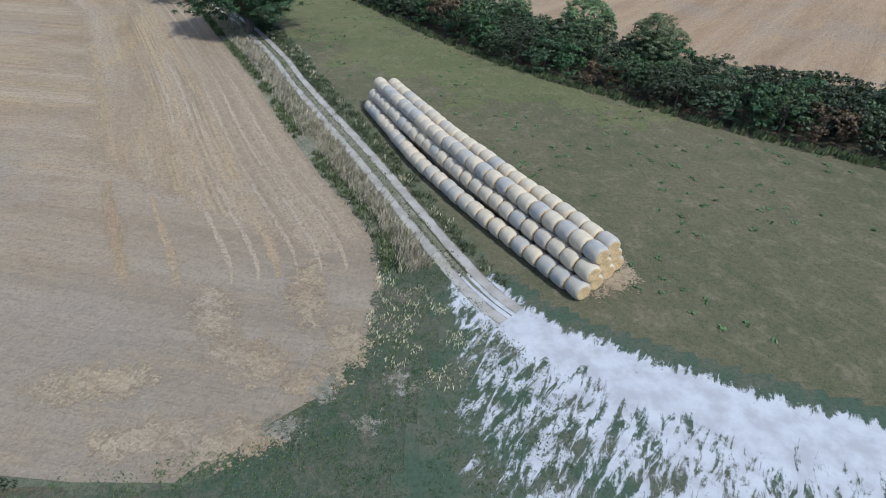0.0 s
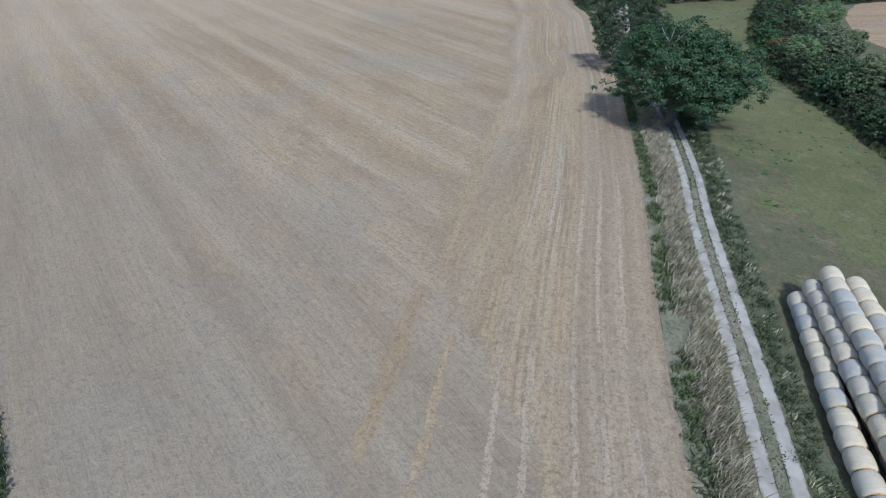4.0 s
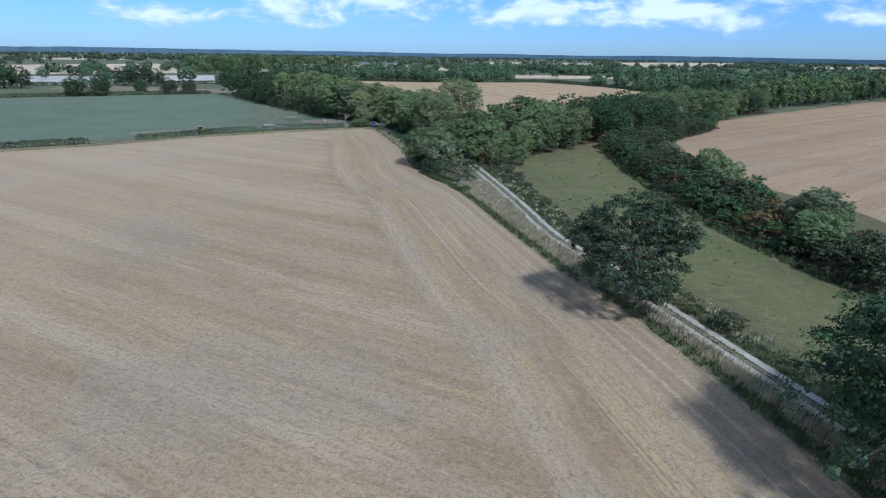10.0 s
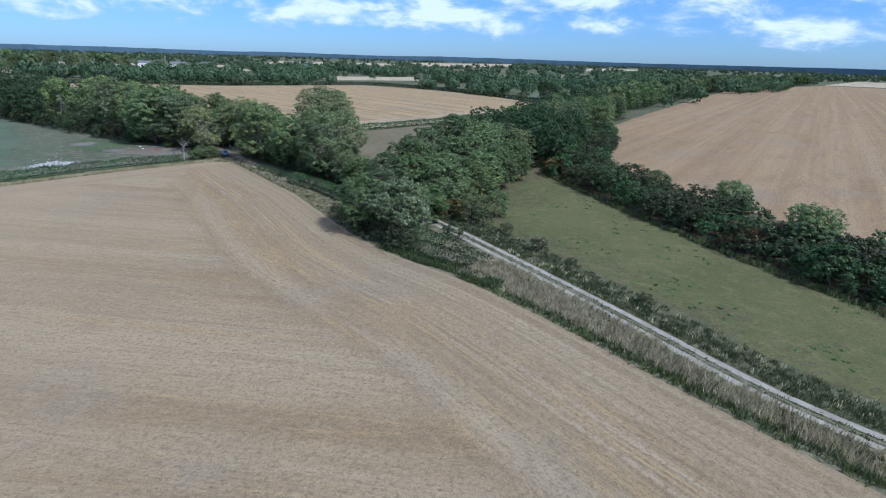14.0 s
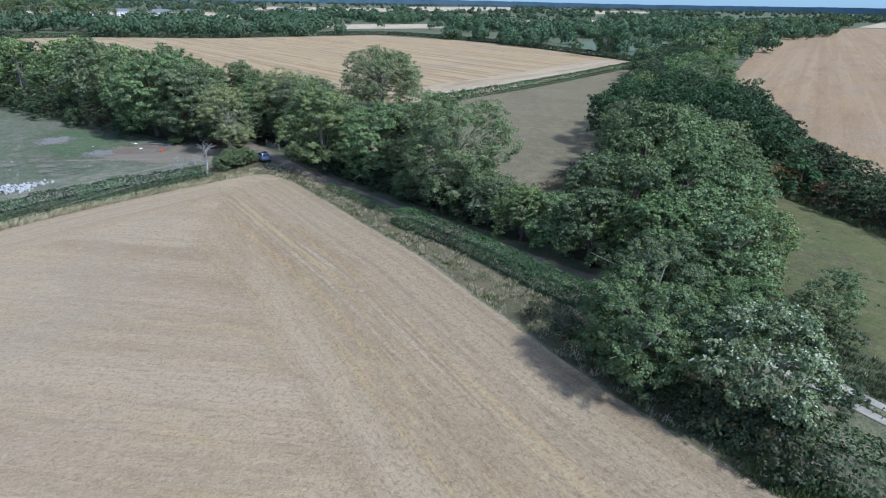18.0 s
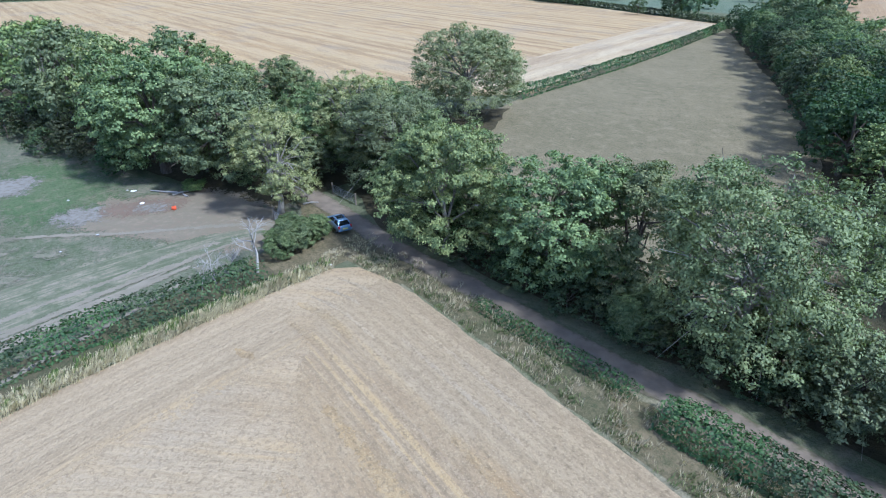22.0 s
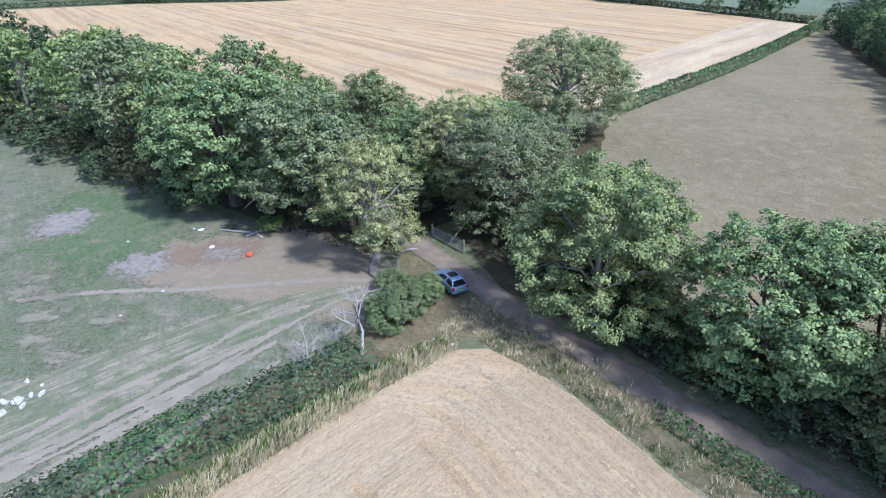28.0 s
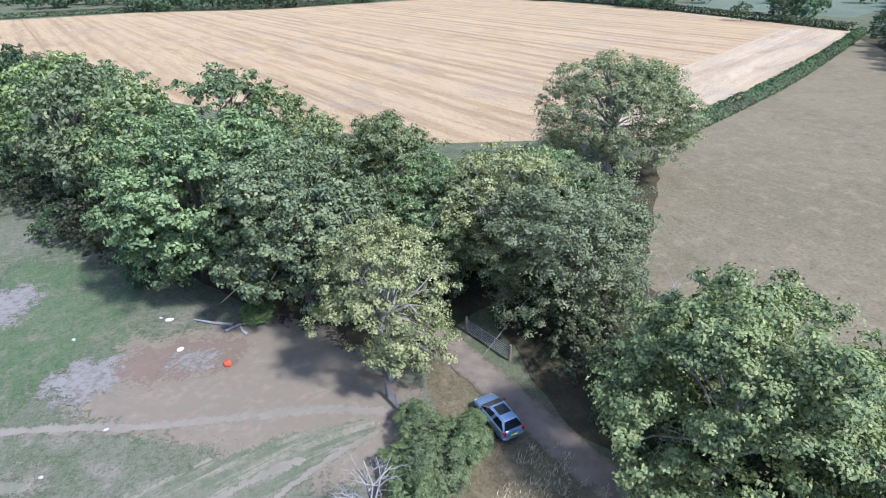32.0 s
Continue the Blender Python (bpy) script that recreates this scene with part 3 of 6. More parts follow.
def leaves(rng, pos, nrm, size, aspect=0.62, bend=0.18):
    """A diamond leaf spray at each place, facing roughly along its normal; returns vertices and quads."""
    n = len(pos)
    nrm = nrm / (np.linalg.norm(nrm, axis=1)[:, None] + 1e-9) + rng.normal(0, 0.36, (n, 3))
    nrm /= np.linalg.norm(nrm, axis=1)[:, None] + 1e-9
    a = np.cross(nrm, rng.normal(0, 1, (n, 3)))
    a /= np.linalg.norm(a, axis=1)[:, None] + 1e-9
    b = np.cross(nrm, a)
    s = (size * rng.uniform(0.65, 1.35, n))[:, None]
    droop = nrm * s * bend
    v = np.stack([pos - a * s * 0.5 - droop, pos - b * s * 0.5 * aspect, pos + a * s * 0.5 - droop, pos + b * s * 0.5 * aspect], 1)
    return v.reshape(-1, 3), np.arange(4 * n).reshape(-1, 4)


def crown_points(rng, lobes, count):
    """Places and normals on the outer sides of the lobes of a crown; lobes: rows of centre, radius, outward way."""
    w = np.array([l[1] ** 2 for l in lobes])
    pick = rng.choice(len(lobes), count, p=w / w.sum())
    c = np.array([l[0] for l in lobes])[pick]
    r = np.array([l[1] for l in lobes])[pick]
    o = np.array([l[2] for l in lobes])[pick]
    d = rng.normal(0, 1, (count, 3)) + o * 0.75 + np.array((0, 0, 0.35))
    d /= np.linalg.norm(d, axis=1)[:, None]
    rad = r * np.clip(rng.normal(0.86, 0.18, count), 0.3, 1.22)
    flat = np.array((1, 1, 0.78))
    return c + d * rad[:, None] * flat, d + np.array((0, 0, 0.3))


def rounded(me, nrm, blend=0.28):
    """Bends the leaves' shading towards the shape of the whole crown, as dense foliage shades."""
    n = nrm / (np.linalg.norm(nrm, axis=1)[:, None] + 1e-9)
    flat = np.zeros((len(me.polygons), 3), np.float32)
    me.polygons.foreach_get("normal", flat.ravel())
    n = n * blend + flat * (1 - blend)
    n /= np.linalg.norm(n, axis=1)[:, None] + 1e-9
    me.polygons.foreach_set("use_smooth", np.ones(len(me.polygons), bool))
    me.normals_split_custom_set_from_vertices(np.repeat(n, 4, 0).tolist())
    return me


def sprayed(rng, pos, nrm, each, radius):
    """Gathers leaves into clumps: each place becomes a small dome of leaves, open below."""
    p = np.repeat(pos, each, 0)
    u = np.repeat(nrm / (np.linalg.norm(nrm, axis=1)[:, None] + 1e-9), each, 0)
    d = rng.normal(0, 1, p.shape) + u * 0.7 + np.array((0, 0, 0.45))
    d /= np.linalg.norm(d, axis=1)[:, None] + 1e-9
    size = np.repeat(rng.uniform(0.6, 1.3, len(pos)), each)
    reach = (radius * size * rng.uniform(0.3, 1.15, len(p)))[:, None]
    return p + d * reach * np.array((1, 1, 0.5)), d * 0.8 + u * 0.35 + np.array((0, 0, 0.35))


def make_tree(name, seed, r, h, trunk_h, trunk_r, leaf, count, lobes, leaf_m, bark_m, squash=1.0, sprays=0, bare=0.0, limbs=9, lobe_size=(0.24, 0.40), skirt=0.75):
    """One tree standing at the origin: an Empty with trunk (and limbs) and crown."""
    rng = np.random.default_rng(seed)
    low = max(0.25, trunk_h * 0.42)
    ch = h - low
    mid = np.array((0, 0, low + ch * 0.47))
    L = []
    for i in range(lobes):
        d = rng.normal(0, 1, 3)
        d[2] = d[2] + 0.25
        d /= np.linalg.norm(d)
        d[2] = max(d[2], -0.8)
        f = rng.uniform(0.52, 0.82)
        if d[2] < 0:
            flat = math.hypot(d[0], d[1]) + 1e-6
            d[:2] *= 1 + skirt * (max(flat, 0.9) / flat - 1)
        lr = r * rng.uniform(*lobe_size)
        c = mid + d * f * np.array((r, r * squash, ch * 0.52))
        c[:2] *= 1 - 0.18 * max(0.0, (c[2] - low) / ch - 0.6)
        c[2] = max(c[2], low + 0.35 * lr)
        L.append((c, lr, d))
    pos, nrm = crown_points(rng, L, count // sprays if sprays else count)
    if sprays:
        pos, nrm = sprayed(rng, pos, nrm, sprays, r * 0.075 + 0.16)
    keep = pos[:, 2] > low * 0.7
    v, f = leaves(rng, pos[keep], nrm[keep], leaf)
    root = empty(name)
    tubes = []
    top = low + ch * 0.6
    zs = np.linspace(-0.1, top, 7)
    way = rng.normal(0, 0.02 * h, 2)
    axis = [np.array((way[0] * (z / top) ** 2 + 0.05 * r * math.sin(z), way[1] * (z / top) ** 2, z)) for z in zs]
    tubes.append(tube(axis, trunk_r * np.linspace(1.15, 0.3, 7) * np.r_[1.25, np.ones(6)], 8))
    order = rng.permutation(len(L))[:limbs]
    for i in order:
        c = L[i][0]
        k = rng.integers(2, 5)
        a = axis[k]
        m1 = a + (c - a) * 0.45 + np.array((0, 0, 0.10 * ch)) + rng.normal(0, 0.06 * r, 3)
        end = c + L[i][2] * L[i][1] * 0.6
        rr = trunk_r * 0.42
        tubes.append(tube([a, m1, c, end], [rr, rr * 0.7, rr * 0.38, rr * 0.12], 5))
        for _ in range(2):
            e2 = c + np.clip(rng.normal(0, 0.5, 3), -0.7, 0.7) * L[i][1]
            tubes.append(tube([m1, (m1 + e2) / 2 + rng.normal(0, 0.1 * r, 3), e2], [rr * 0.4, rr * 0.25, rr * 0.08], 4))
    for _ in range(int(bare)):
        l = L[rng.integers(len(L))]
        e = l[0] + (l[2] + rng.normal(0, 0.3, 3)) * l[1] * 1.15
        tubes.append(tube([axis[4], (axis[4] + l[0]) / 2 + rng.normal(0, 0.3, 3), l[0], e], [trunk_r * 0.3, trunk_r * 0.2, trunk_r * 0.12, 0.02], 4))
    tv, tf = joined(tubes)
    part("trunk", mesh_of(name + "_trunk", tv, tf, [bark_m], smooth=True), root)
    part("crown", rounded(mesh_of(name + "_crown", v, f, [leaf_m]), nrm[keep]), root)
    return root


def place(proto, x, y, turn=0.0, scale=1.0, tall=1.0, label="", category="tree", group="", used=set()):
    m = Matrix.LocRotScale((x, y, 0), Euler((0, 0, turn)), (scale, scale, scale * tall))
    if proto.name not in used:
        used.add(proto.name)
        proto.matrix_world = m
        ob = proto
    else:
        ob = copy_thing(proto, m)
        ob.matrix_basis = m
    return tagged(ob, label, category, group)

# ---- the plan: lines and outlines in metres ----
EDGE_EAST = [(-13, 15.8), (-9.8, 18.6), (-6, 22), (-4.1, 27), (-3.9, 32), (-5, 36.4), (-7.5, 41.4), (-11.7, 48.6), (-17.4, 59.3), (-23.6, 71.8), (-28.5, 81), (-34.2, 91.3), (-47.9, 115.5), (-56.4, 126.8), (-61.3, 134.6), (-68.3, 146.2), (-73.6, 155.3), (-80.4, 165.4), (-90, 176.4), (-96, 185.5), (-103, 199.1), (-108.9, 210.8), (-113.9, 218.7), (-120.8, 230), (-127, 239.6), (-132, 244.3)]
EDGE_NORTH = [(-132, 244.3), (-139.4, 238.6), (-148.2, 230.8), (-154.8, 224.2), (-171.6, 205), (-187.1, 180.5), (-228, 136.5), (-262, 98)]
TRACK = [(60, 6), (42, 11.5), (30, 15.2), (24, 17.6), (18.5, 20.3), (13, 22.6), (8.6, 24.9), (5.6, 27.4), (3.2, 30.4), (0.4, 35.6), (-3.8, 44.2), (-9.2, 55), (-18, 72), (-23.2, 83), (-30.7, 96.8), (-33.4, 101), (-46.8, 122), (-51.6, 131), (-58.9, 141.5), (-66.3, 157.6), (-75.8, 177.5), (-83.2, 192), (-89.6, 201.4), (-94.9, 207.0), (-100.7, 213.7), (-104.3, 217.6), (-108.1, 222.6), (-111.7, 226.8), (-116.9, 233.4), (-122.4, 240.8), (-126.7, 246.0), (-130.7, 252), (-134.5, 257.8), (-138.5, 263.5), (-146, 274), (-152, 284)]
HEDGE_EAST = [(72, 33), (45.4, 50.1), (33.8, 58.8), (23.4, 68), (10.4, 80.9), (-1.3, 96.7), (-12.5, 115.5), (-22, 129), (-32.3, 147.5), (-39.8, 168.6), (-47.4, 198), (-51.5, 220), (-53, 236), (-44, 256), (-32, 282), (-22, 305)]
TRACK_LINE = smooth_line(TRACK, 0.6)
EAST_LINE = smooth_line(EDGE_EAST, 0.8)
NORTH_LINE = smooth_line(EDGE_NORTH, 1.5)
HEDGE_LINE = smooth_line(HEDGE_EAST, 1.0)


def between(line, a, b):
    """The stretch of a line whose y lies between a and b."""
    p, s = line
    k = (p[:, 1] >= a) & (p[:, 1] <= b)
    return p[k], s[k]


# ---- ground ----
bm = bmesh.new()
bmesh.ops.create_grid(bm, x_segments=40, y_segments=40, size=6000)
ground_me = bpy.data.meshes.new("ground")
bm.to_mesh(ground_me)
bm.free()
ground_me.materials.append(GRASSLAND)
tagged(new("ground", ground_me), "dull green grazed meadow turf reaching the horizon", "ground", kind="structure")

sheet("meadow", [(-60, -120), (300, -120), (300, 60), (95, 46), (60, 74), (35, 96), (0, 150), (-12, 180), (-20, 240), (-75, 240), (-80, 200), (-32, 95), (-2, 36), (-12, 12), (-60, 4)], MEADOW, 0.008, "dull olive grazed meadow around the bale stack", category="field")
field = [tuple(p) for p in EAST_LINE[0][::2]] + [tuple(p) for p in NORTH_LINE[0][1:]] + [(-252, 78), (-160, 47), (-95.3, 30.2), (-61.3, 24.4), (-47, 21.3), (-36.5, 19.1), (-28.3, 17.2), (-23, 16.1), (-18, 15.8)]
sheet("stubble_field", field, STUBBLE, 0.02, "pale tan cut stubble field with combine lines", 0.35, 0.8, 3.0, "field")
head_line = between(EAST_LINE, 33, 300)
ribbon("headland", head_line, 0.0, np.interp(head_line[1], [20, 32, 50, 245, 268], [3, 10, 22, 22, 7]), faded(HEADLAND, 0.5), 0.028, 0.0, 0.7, 12, label="stubble headland with straw lines along the field edge", category="field", soft=(0, 0.3))
ribbon("north_headland", (NORTH_LINE[0][4:], NORTH_LINE[1][4:]), 0.0, 10.0, faded(HEADLAND, 0.5), 0.025, 0.0, 0.7, 8, label="stubble headland beside the trimmed hedge", category="field", soft=(0, 0.4))

STRAW = stubble_mat("straw_swath", 0.0, uv=True, a=(0.43, 0.305, 0.165), b=(0.37, 0.265, 0.15), pale=(0.44, 0.335, 0.21), straw=(0.47, 0.335, 0.175), streak=0.8)
LOOSE_STRAW = stubble_mat("loose_straw", 0.4, a=(0.375, 0.285, 0.172), b=(0.335, 0.255, 0.16), pale=(0.40, 0.315, 0.205), straw=(0.43, 0.325, 0.19), streak=0.4)
DUSTY = faded(stubble_mat("wheel_dust", 0.0, uv=True, a=(0.45, 0.35, 0.235), b=(0.40, 0.31, 0.21), pale=(0.47, 0.37, 0.26), straw=(0.47, 0.36, 0.23), streak=0.5), 0.8)
STRAW_FADE = faded(STRAW, 0.5, 1.8)


def broken_strips(name, line, offset, half, mat, z, thresh, seed, label):
    """Stretches of a narrow strip beside a line, with gaps."""
    p, s = line
    on = [wob(x, y, 0.045, seed) + 0.4 * wob(x, y, 0.2, seed + 1) > thresh for x, y in p]
    k = 0
    while k < len(p):
        j = k
        while j < len(p) and on[j]:
            j += 1
        if j - k > 8:
            taper = half * np.sin(np.linspace(0.15, math.pi - 0.15, j - k)) ** 0.4
            ribbon(name, (p[k:j], s[k:j]), offset + 1.5 * taper, offset - 1.5 * taper, mat, z, 0.0, 0.8, 6, None, label, "straw", soft=(0.5, 0.5))
        k = j + 1


for off, half, th, sd in ((7.6, 0.5, -0.15, 3), (12.6, 0.8, -0.25, 5), (14.6, 0.4, 0.0, 7), (18.0, 0.7, 0.05, 9), (10.1, 0.35, 0.1, 12)):
    broken_strips("straw_swath", head_line, off, half, STRAW_FADE, 0.033, th, sd, "golden loose straw left along the headland")
for off, half, th, sd in ((2.6, 0.28, -0.3, 15), (4.5, 0.28, -0.3, 15), (6.2, 0.25, -0.1, 17), (9.0, 0.3, -0.2, 19), (10.9, 0.3, -0.2, 19)):
    broken_strips("wheel_track", head_line, off, half, DUSTY, 0.037, th, sd, "pale dusty wheel track in the stubble")

EAST_FIELD = [(-11, 176), (-21, 187), (-25.5, 202), (-30, 225), (-31.5, 249), (-27.5, 275), (-23.6, 292), (-17, 309), (27, 376), (130, 520), (332, 792), (620, 1010), (760, 800), (520, 330), (220, 60), (95, 45), (59, 70), (33, 89), (15, 114), (-3, 146)]
sheet("east_stubble_field", EAST_FIELD, STUBBLE_EAST, 0.03, "pinkish tan stubble field beyond the hedge", 0.8, 0.25, 6.0, "field")
NORTH_FIELD = [(-97, 313), (14, 430), (-22, 525), (-60, 590), (-120, 640), (-225, 575), (-300, 570), (-370, 535), (-330, 470), (-250, 400), (-190, 345), (-140, 312)]
sheet("north_stubble_field", NORTH_FIELD, STUBBLE_NORTH, 0.03, "straw-gold stubble field with parallel drill lines", 0.4, 0.3, 8.0, "field")
north_edge = smooth_line([(-99, 312), (-60, 352), (-20, 394), (14, 430)], 2.0)
ribbon("north_field_headland", north_edge, 1.0, 22.0, stubble_mat("north_headland", 0.0, uv=True, a=(0.50, 0.36, 0.205), b=(0.44, 0.32, 0.19), pale=(0.56, 0.43, 0.27), straw=(0.60, 0.45, 0.26), streak=1.4, tone=(0.88, 0.9, 0.92)), 0.05, 0.3, 0.4, 8, label="golden stubble headland along a hedge", category="field")
GREY_FIELD = [(-116, 290), (-126, 268), (-122, 250), (-108, 236), (-97, 226), (-88, 220), (-80, 228), (-72, 243), (-2, 386), (12, 427), (-98, 312)]
sheet("grey_pasture", GREY_FIELD, PASTURE, 0.025, "dry greyish grazed pasture", 0.5, 0.3, 4.0, "field")
WEST_MEADOW = [(-139, 247), (-136, 256), (-143, 263), (-158, 268), (-185, 291), (-212, 309), (-255, 345), (-291, 362), (-338, 316), (-382, 262), (-380, 200), (-330, 130), (-268, 99), (-229, 140), (-188, 184), (-173, 209), (-157, 228), (-147, 237)]
sheet("west_meadow", WEST_MEADOW, WESTMEADOW, 0.03, "faded green meadow with worn patches", 0.4, 0.4, 3.0, "field")
GREEN_FAR = [(-175, 235), (-196, 275), (-225, 318), (-258, 342), (-287, 356), (-333, 311), (-376, 258), (-374, 202), (-330, 132), (-268, 104), (-232, 146), (-195, 190)]
soft_sheet("green_field", GREEN_FAR, faded(GREENFIELD, 0.1), 0.045, 9.0, "smooth blue-green grass field", "field", 3.0)

# verges, shade-coloured floors and rough turf
verge = [tuple(p) for p in EAST_LINE[0][10:]] + [tuple(p) for p in between(TRACK_LINE, 26, 247)[0][::-1][::2]]
soft_sheet("grazed_ley", [(-24, 99), (-12, 82), (0, 70), (14, 62), (28, 62), (12, 80), (0, 96), (-11, 114), (-21, 128), (-31, 147), (-39, 168), (-46, 197), (-51, 222), (-53, 236), (-70, 200), (-73, 190), (-66, 176), (-52, 143), (-36, 115)], faded(LEY, 0.12), 0.014, 14.0, "lighter green grazed grass of the meadow", "field", 2.0)
sheet("verge", verge, VERGE, 0.03, "rough dry grass verge between field and track", 0.25, 1.0, 1.5, "verge")
ribbon("track_bank", between(TRACK_LINE, 24, 196), -1.3, np.interp(between(TRACK_LINE, 24, 196)[1], [60, 110, 160, 250], [-2.6, -4.0, -5.5, -7.5]), TRACKBANK, 0.035, 0.6, 0.5, 4, label="weedy grass bank beside the track", category="verge")
soft_sheet("rough_turf", [(-40, 15.2), (-28, 15.4), (-20, 15.2), (-13.4, 15.4), (-11.3, 16.3), (-9.5, 17.6), (-8, 18.8), (-6.4, 21.0), (-5.6, 24.0), (-4.2, 26.5), (-4, 31.5), (-5, 36), (-1, 36.5), (2.6, 29.5), (6, 26), (9.5, 23), (14, 16), (12, -6), (-40, -12)], faded(GREENTURF, 0.6), 0.035, 1.3, "dark green rough turf with bare flecks")
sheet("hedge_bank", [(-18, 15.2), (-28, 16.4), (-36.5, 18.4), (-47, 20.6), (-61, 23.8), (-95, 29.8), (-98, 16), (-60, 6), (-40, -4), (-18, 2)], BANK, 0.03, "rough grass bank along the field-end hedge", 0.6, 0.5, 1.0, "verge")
sheet("junction_verge", [(-142.5, 240), (-141.5, 246), (-138.8, 249.5), (-137.2, 253.6), (-138.6, 259.5), (-135.2, 258.6), (-130.8, 250.5), (-126, 244.5), (-127, 239.8), (-132, 244.5), (-139.4, 238.9)], LANEBANK, 0.034, "dry rough grass at the lane junction", 0.4, 0.6, 0.7, "verge")
ribbon("hedge_foot", (NORTH_LINE[0][4:110], NORTH_LINE[1][4:110]), -0.1, -5.5, BANK, 0.038, 0.3, 0.6, 4, None, "grass at the foot of the hedge, shade put in its colour", "verge")
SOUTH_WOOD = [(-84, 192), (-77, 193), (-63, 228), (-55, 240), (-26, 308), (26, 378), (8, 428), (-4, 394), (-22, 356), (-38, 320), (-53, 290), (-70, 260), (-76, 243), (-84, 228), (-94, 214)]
sheet("woodland_floor", SOUTH_WOOD, SHADE_FLOOR, 0.05, "brown woodland floor with tree shade put in its colour", 0.8, 0.4, 2.0, "ground")
sheet("lane_trees_floor", [(-95, 212), (-108, 227.5), (-119, 241), (-129, 252), (-132, 262), (-118, 300), (-104, 302), (-118, 268), (-112, 244), (-97, 224)], SHADE_FLOOR, 0.055, "leaf litter under the lane trees, shade put in its colour", 0.8, 0.4, 2.0, "ground")
sheet("copse_floor", [(-141, 258), (-150, 264), (-165, 276), (-186, 295), (-214, 313), (-258, 350), (-240, 372), (-190, 338), (-150, 308), (-128, 296), (-132, 266)], SHADE_FLOOR, 0.055, "leaf litter under the copse, shade put in its colour", 0.8, 0.4, 2.0, "ground")
# Trodden soil patch in the dark floor colour, painting the wood's shade.
soft_sheet("trodden_ground", [(-93, 222), (-86, 220), (-80, 230), (-74, 243), (-70, 254), (-76, 253), (-83, 243), (-88, 236)], faded(SHADE_FLOOR, 0.4), 0.058, 3.0, "trodden soil under the wood edge, tree shade put in its colour", step=0.8)
ribbon("hedgerow_floor", HEDGE_LINE, -13.0, 0.6, SHADE_FLOOR, 0.05, 1.0, 0.3, 4, label="grass under the wide hedgerow, shade put in its colour", category="ground")

# chalk yard, ruts and lane
CORE = smooth_line([(90, -1.5), (60, 6.0), (34, 13.6), (24, 17.0), (17, 20.0), (11.5, 22.9), (7.5, 25.2), (4.6, 28.2), (2.2, 32.2)], 0.5)


def chalk_yard():
    """A gridded sheet whose map holds how far the chalk is broken up by turf."""
    p, s = CORE
    half = np.interp(s, [0, 60, 75, 85, 92, 97], [2.5, 2.0, 1.6, 1.35, 1.25, 1.2])
    sd = side_of(p)
    step = 0.6
    xs, ys = np.arange(-16, 92, step), np.arange(-18, 33, step)
    ids, verts, uv, faces = {}, [], [], []
    worth = {}
    for i, x in enumerate(xs):
        for j, y in enumerate(ys):
            d = p - (x, y)
            k = np.argmin((d ** 2).sum(1))
            o = -(d[k] @ sd[k])
            if k == 0 or k == len(p) - 1 and np.hypot(*d[k]) > 1.2:
                v = 2.0
            elif o < 0:
                v = (abs(o) - half[k]) / 1.6
            else:
                reach = float(np.interp(s[k], [20, 60, 76, 82, 85, 88, 91, 97], [18, 18, 20, 20, 17, 10.0, 3.5, 1.0]))
                v = (abs(o) - half[k]) / reach
            worth[i, j] = max(v, -0.25) + 0.10 * wob(x, y, 0.35, 2)
    for (i, j), v in worth.items():
        if i + 1 < len(xs) and j + 1 < len(ys) and min(v, worth[i + 1, j], worth[i, j + 1], worth[i + 1, j + 1]) < 1.05:
            q = []
            for c in ((i, j), (i + 1, j), (i + 1, j + 1), (i, j + 1)):
                if c not in ids:
                    ids[c] = len(verts)
                    verts.append((xs[c[0]], ys[c[1]], 0.06))
                    uv.append((0.0, 0.25 + float(np.interp(worth[c], [-0.05, 0.0, 0.12, 0.45, 0.7, 0.95], [-0.20, 0.04, 0.14, 0.19, 0.34, 0.75]))))
                q.append(ids[c])
            faces.append(q)
    ob = new("chalk_yard", mesh_of("chalk_yard", verts, np.array(faces), [CHALK_YARD], uv=uv))
    tagged(ob, "white chalk farm road spreading into patchy turf", "track", kind="structure")


chalk_yard()
LOOSE_FADE, FLECK = faded(LOOSE_STRAW, 0.8, 2.2), faded(CHALK_RUT, 2.2, 1.9)
for n, b in enumerate(((-11.5, 24.0, 3.2, 1.4, -0.4), (-6.9, 22.4, 1.6, 1.1, 0.6), (-5.6, 25.2, 1.1, 2.0, 0.2), (-11.2, 17.9, 2.6, 1.1, 0.2), (-15.5, 18.2, 3.0, 1.0, 0.1), (-9.0, 30.0, 1.0, 3.6, 0.25), (-20, 22, 3.6, 1.3, 0.1), (-15, 28, 1.2, 3.2, 0.4))):
    soft_sheet("loose_straw", blob(*b), LOOSE_FADE, 0.044 + 0.003 * n, 1.1, "thin spread of loose golden straw", "straw", 0.4)
for n, b in enumerate(((-2.3, 22.4, 0.5, 0.4), (-1.6, 21.7, 0.5, 0.4), (-3.7, 19.2, 0.5, 0.3), (-6.4, 21.6, 0.4, 0.9), (-8.3, 18.9, 0.9, 0.4))):
    soft_sheet("chalk_fleck", blob(*b), FLECK, 0.075 + 0.003 * n, 1.1, "scrape of bare chalk in the turf", "ground", 0.25)
for near, far in ((1.25, 0.36), (-0.36, -1.25)):
    run = between(TRACK_LINE, 27.5, 203)
    near, far = np.full(len(run[0]), near), np.full(len(run[0]), far)
    ribbon("wheel_rut", run, near, far, CHALK_RUT, 0.07, 0.06, 1.3, 2, (0.0, 1.0), "pale chalk wheel rut of the farm track")
mid_run = between(TRACK_LINE, 27.5, 203)
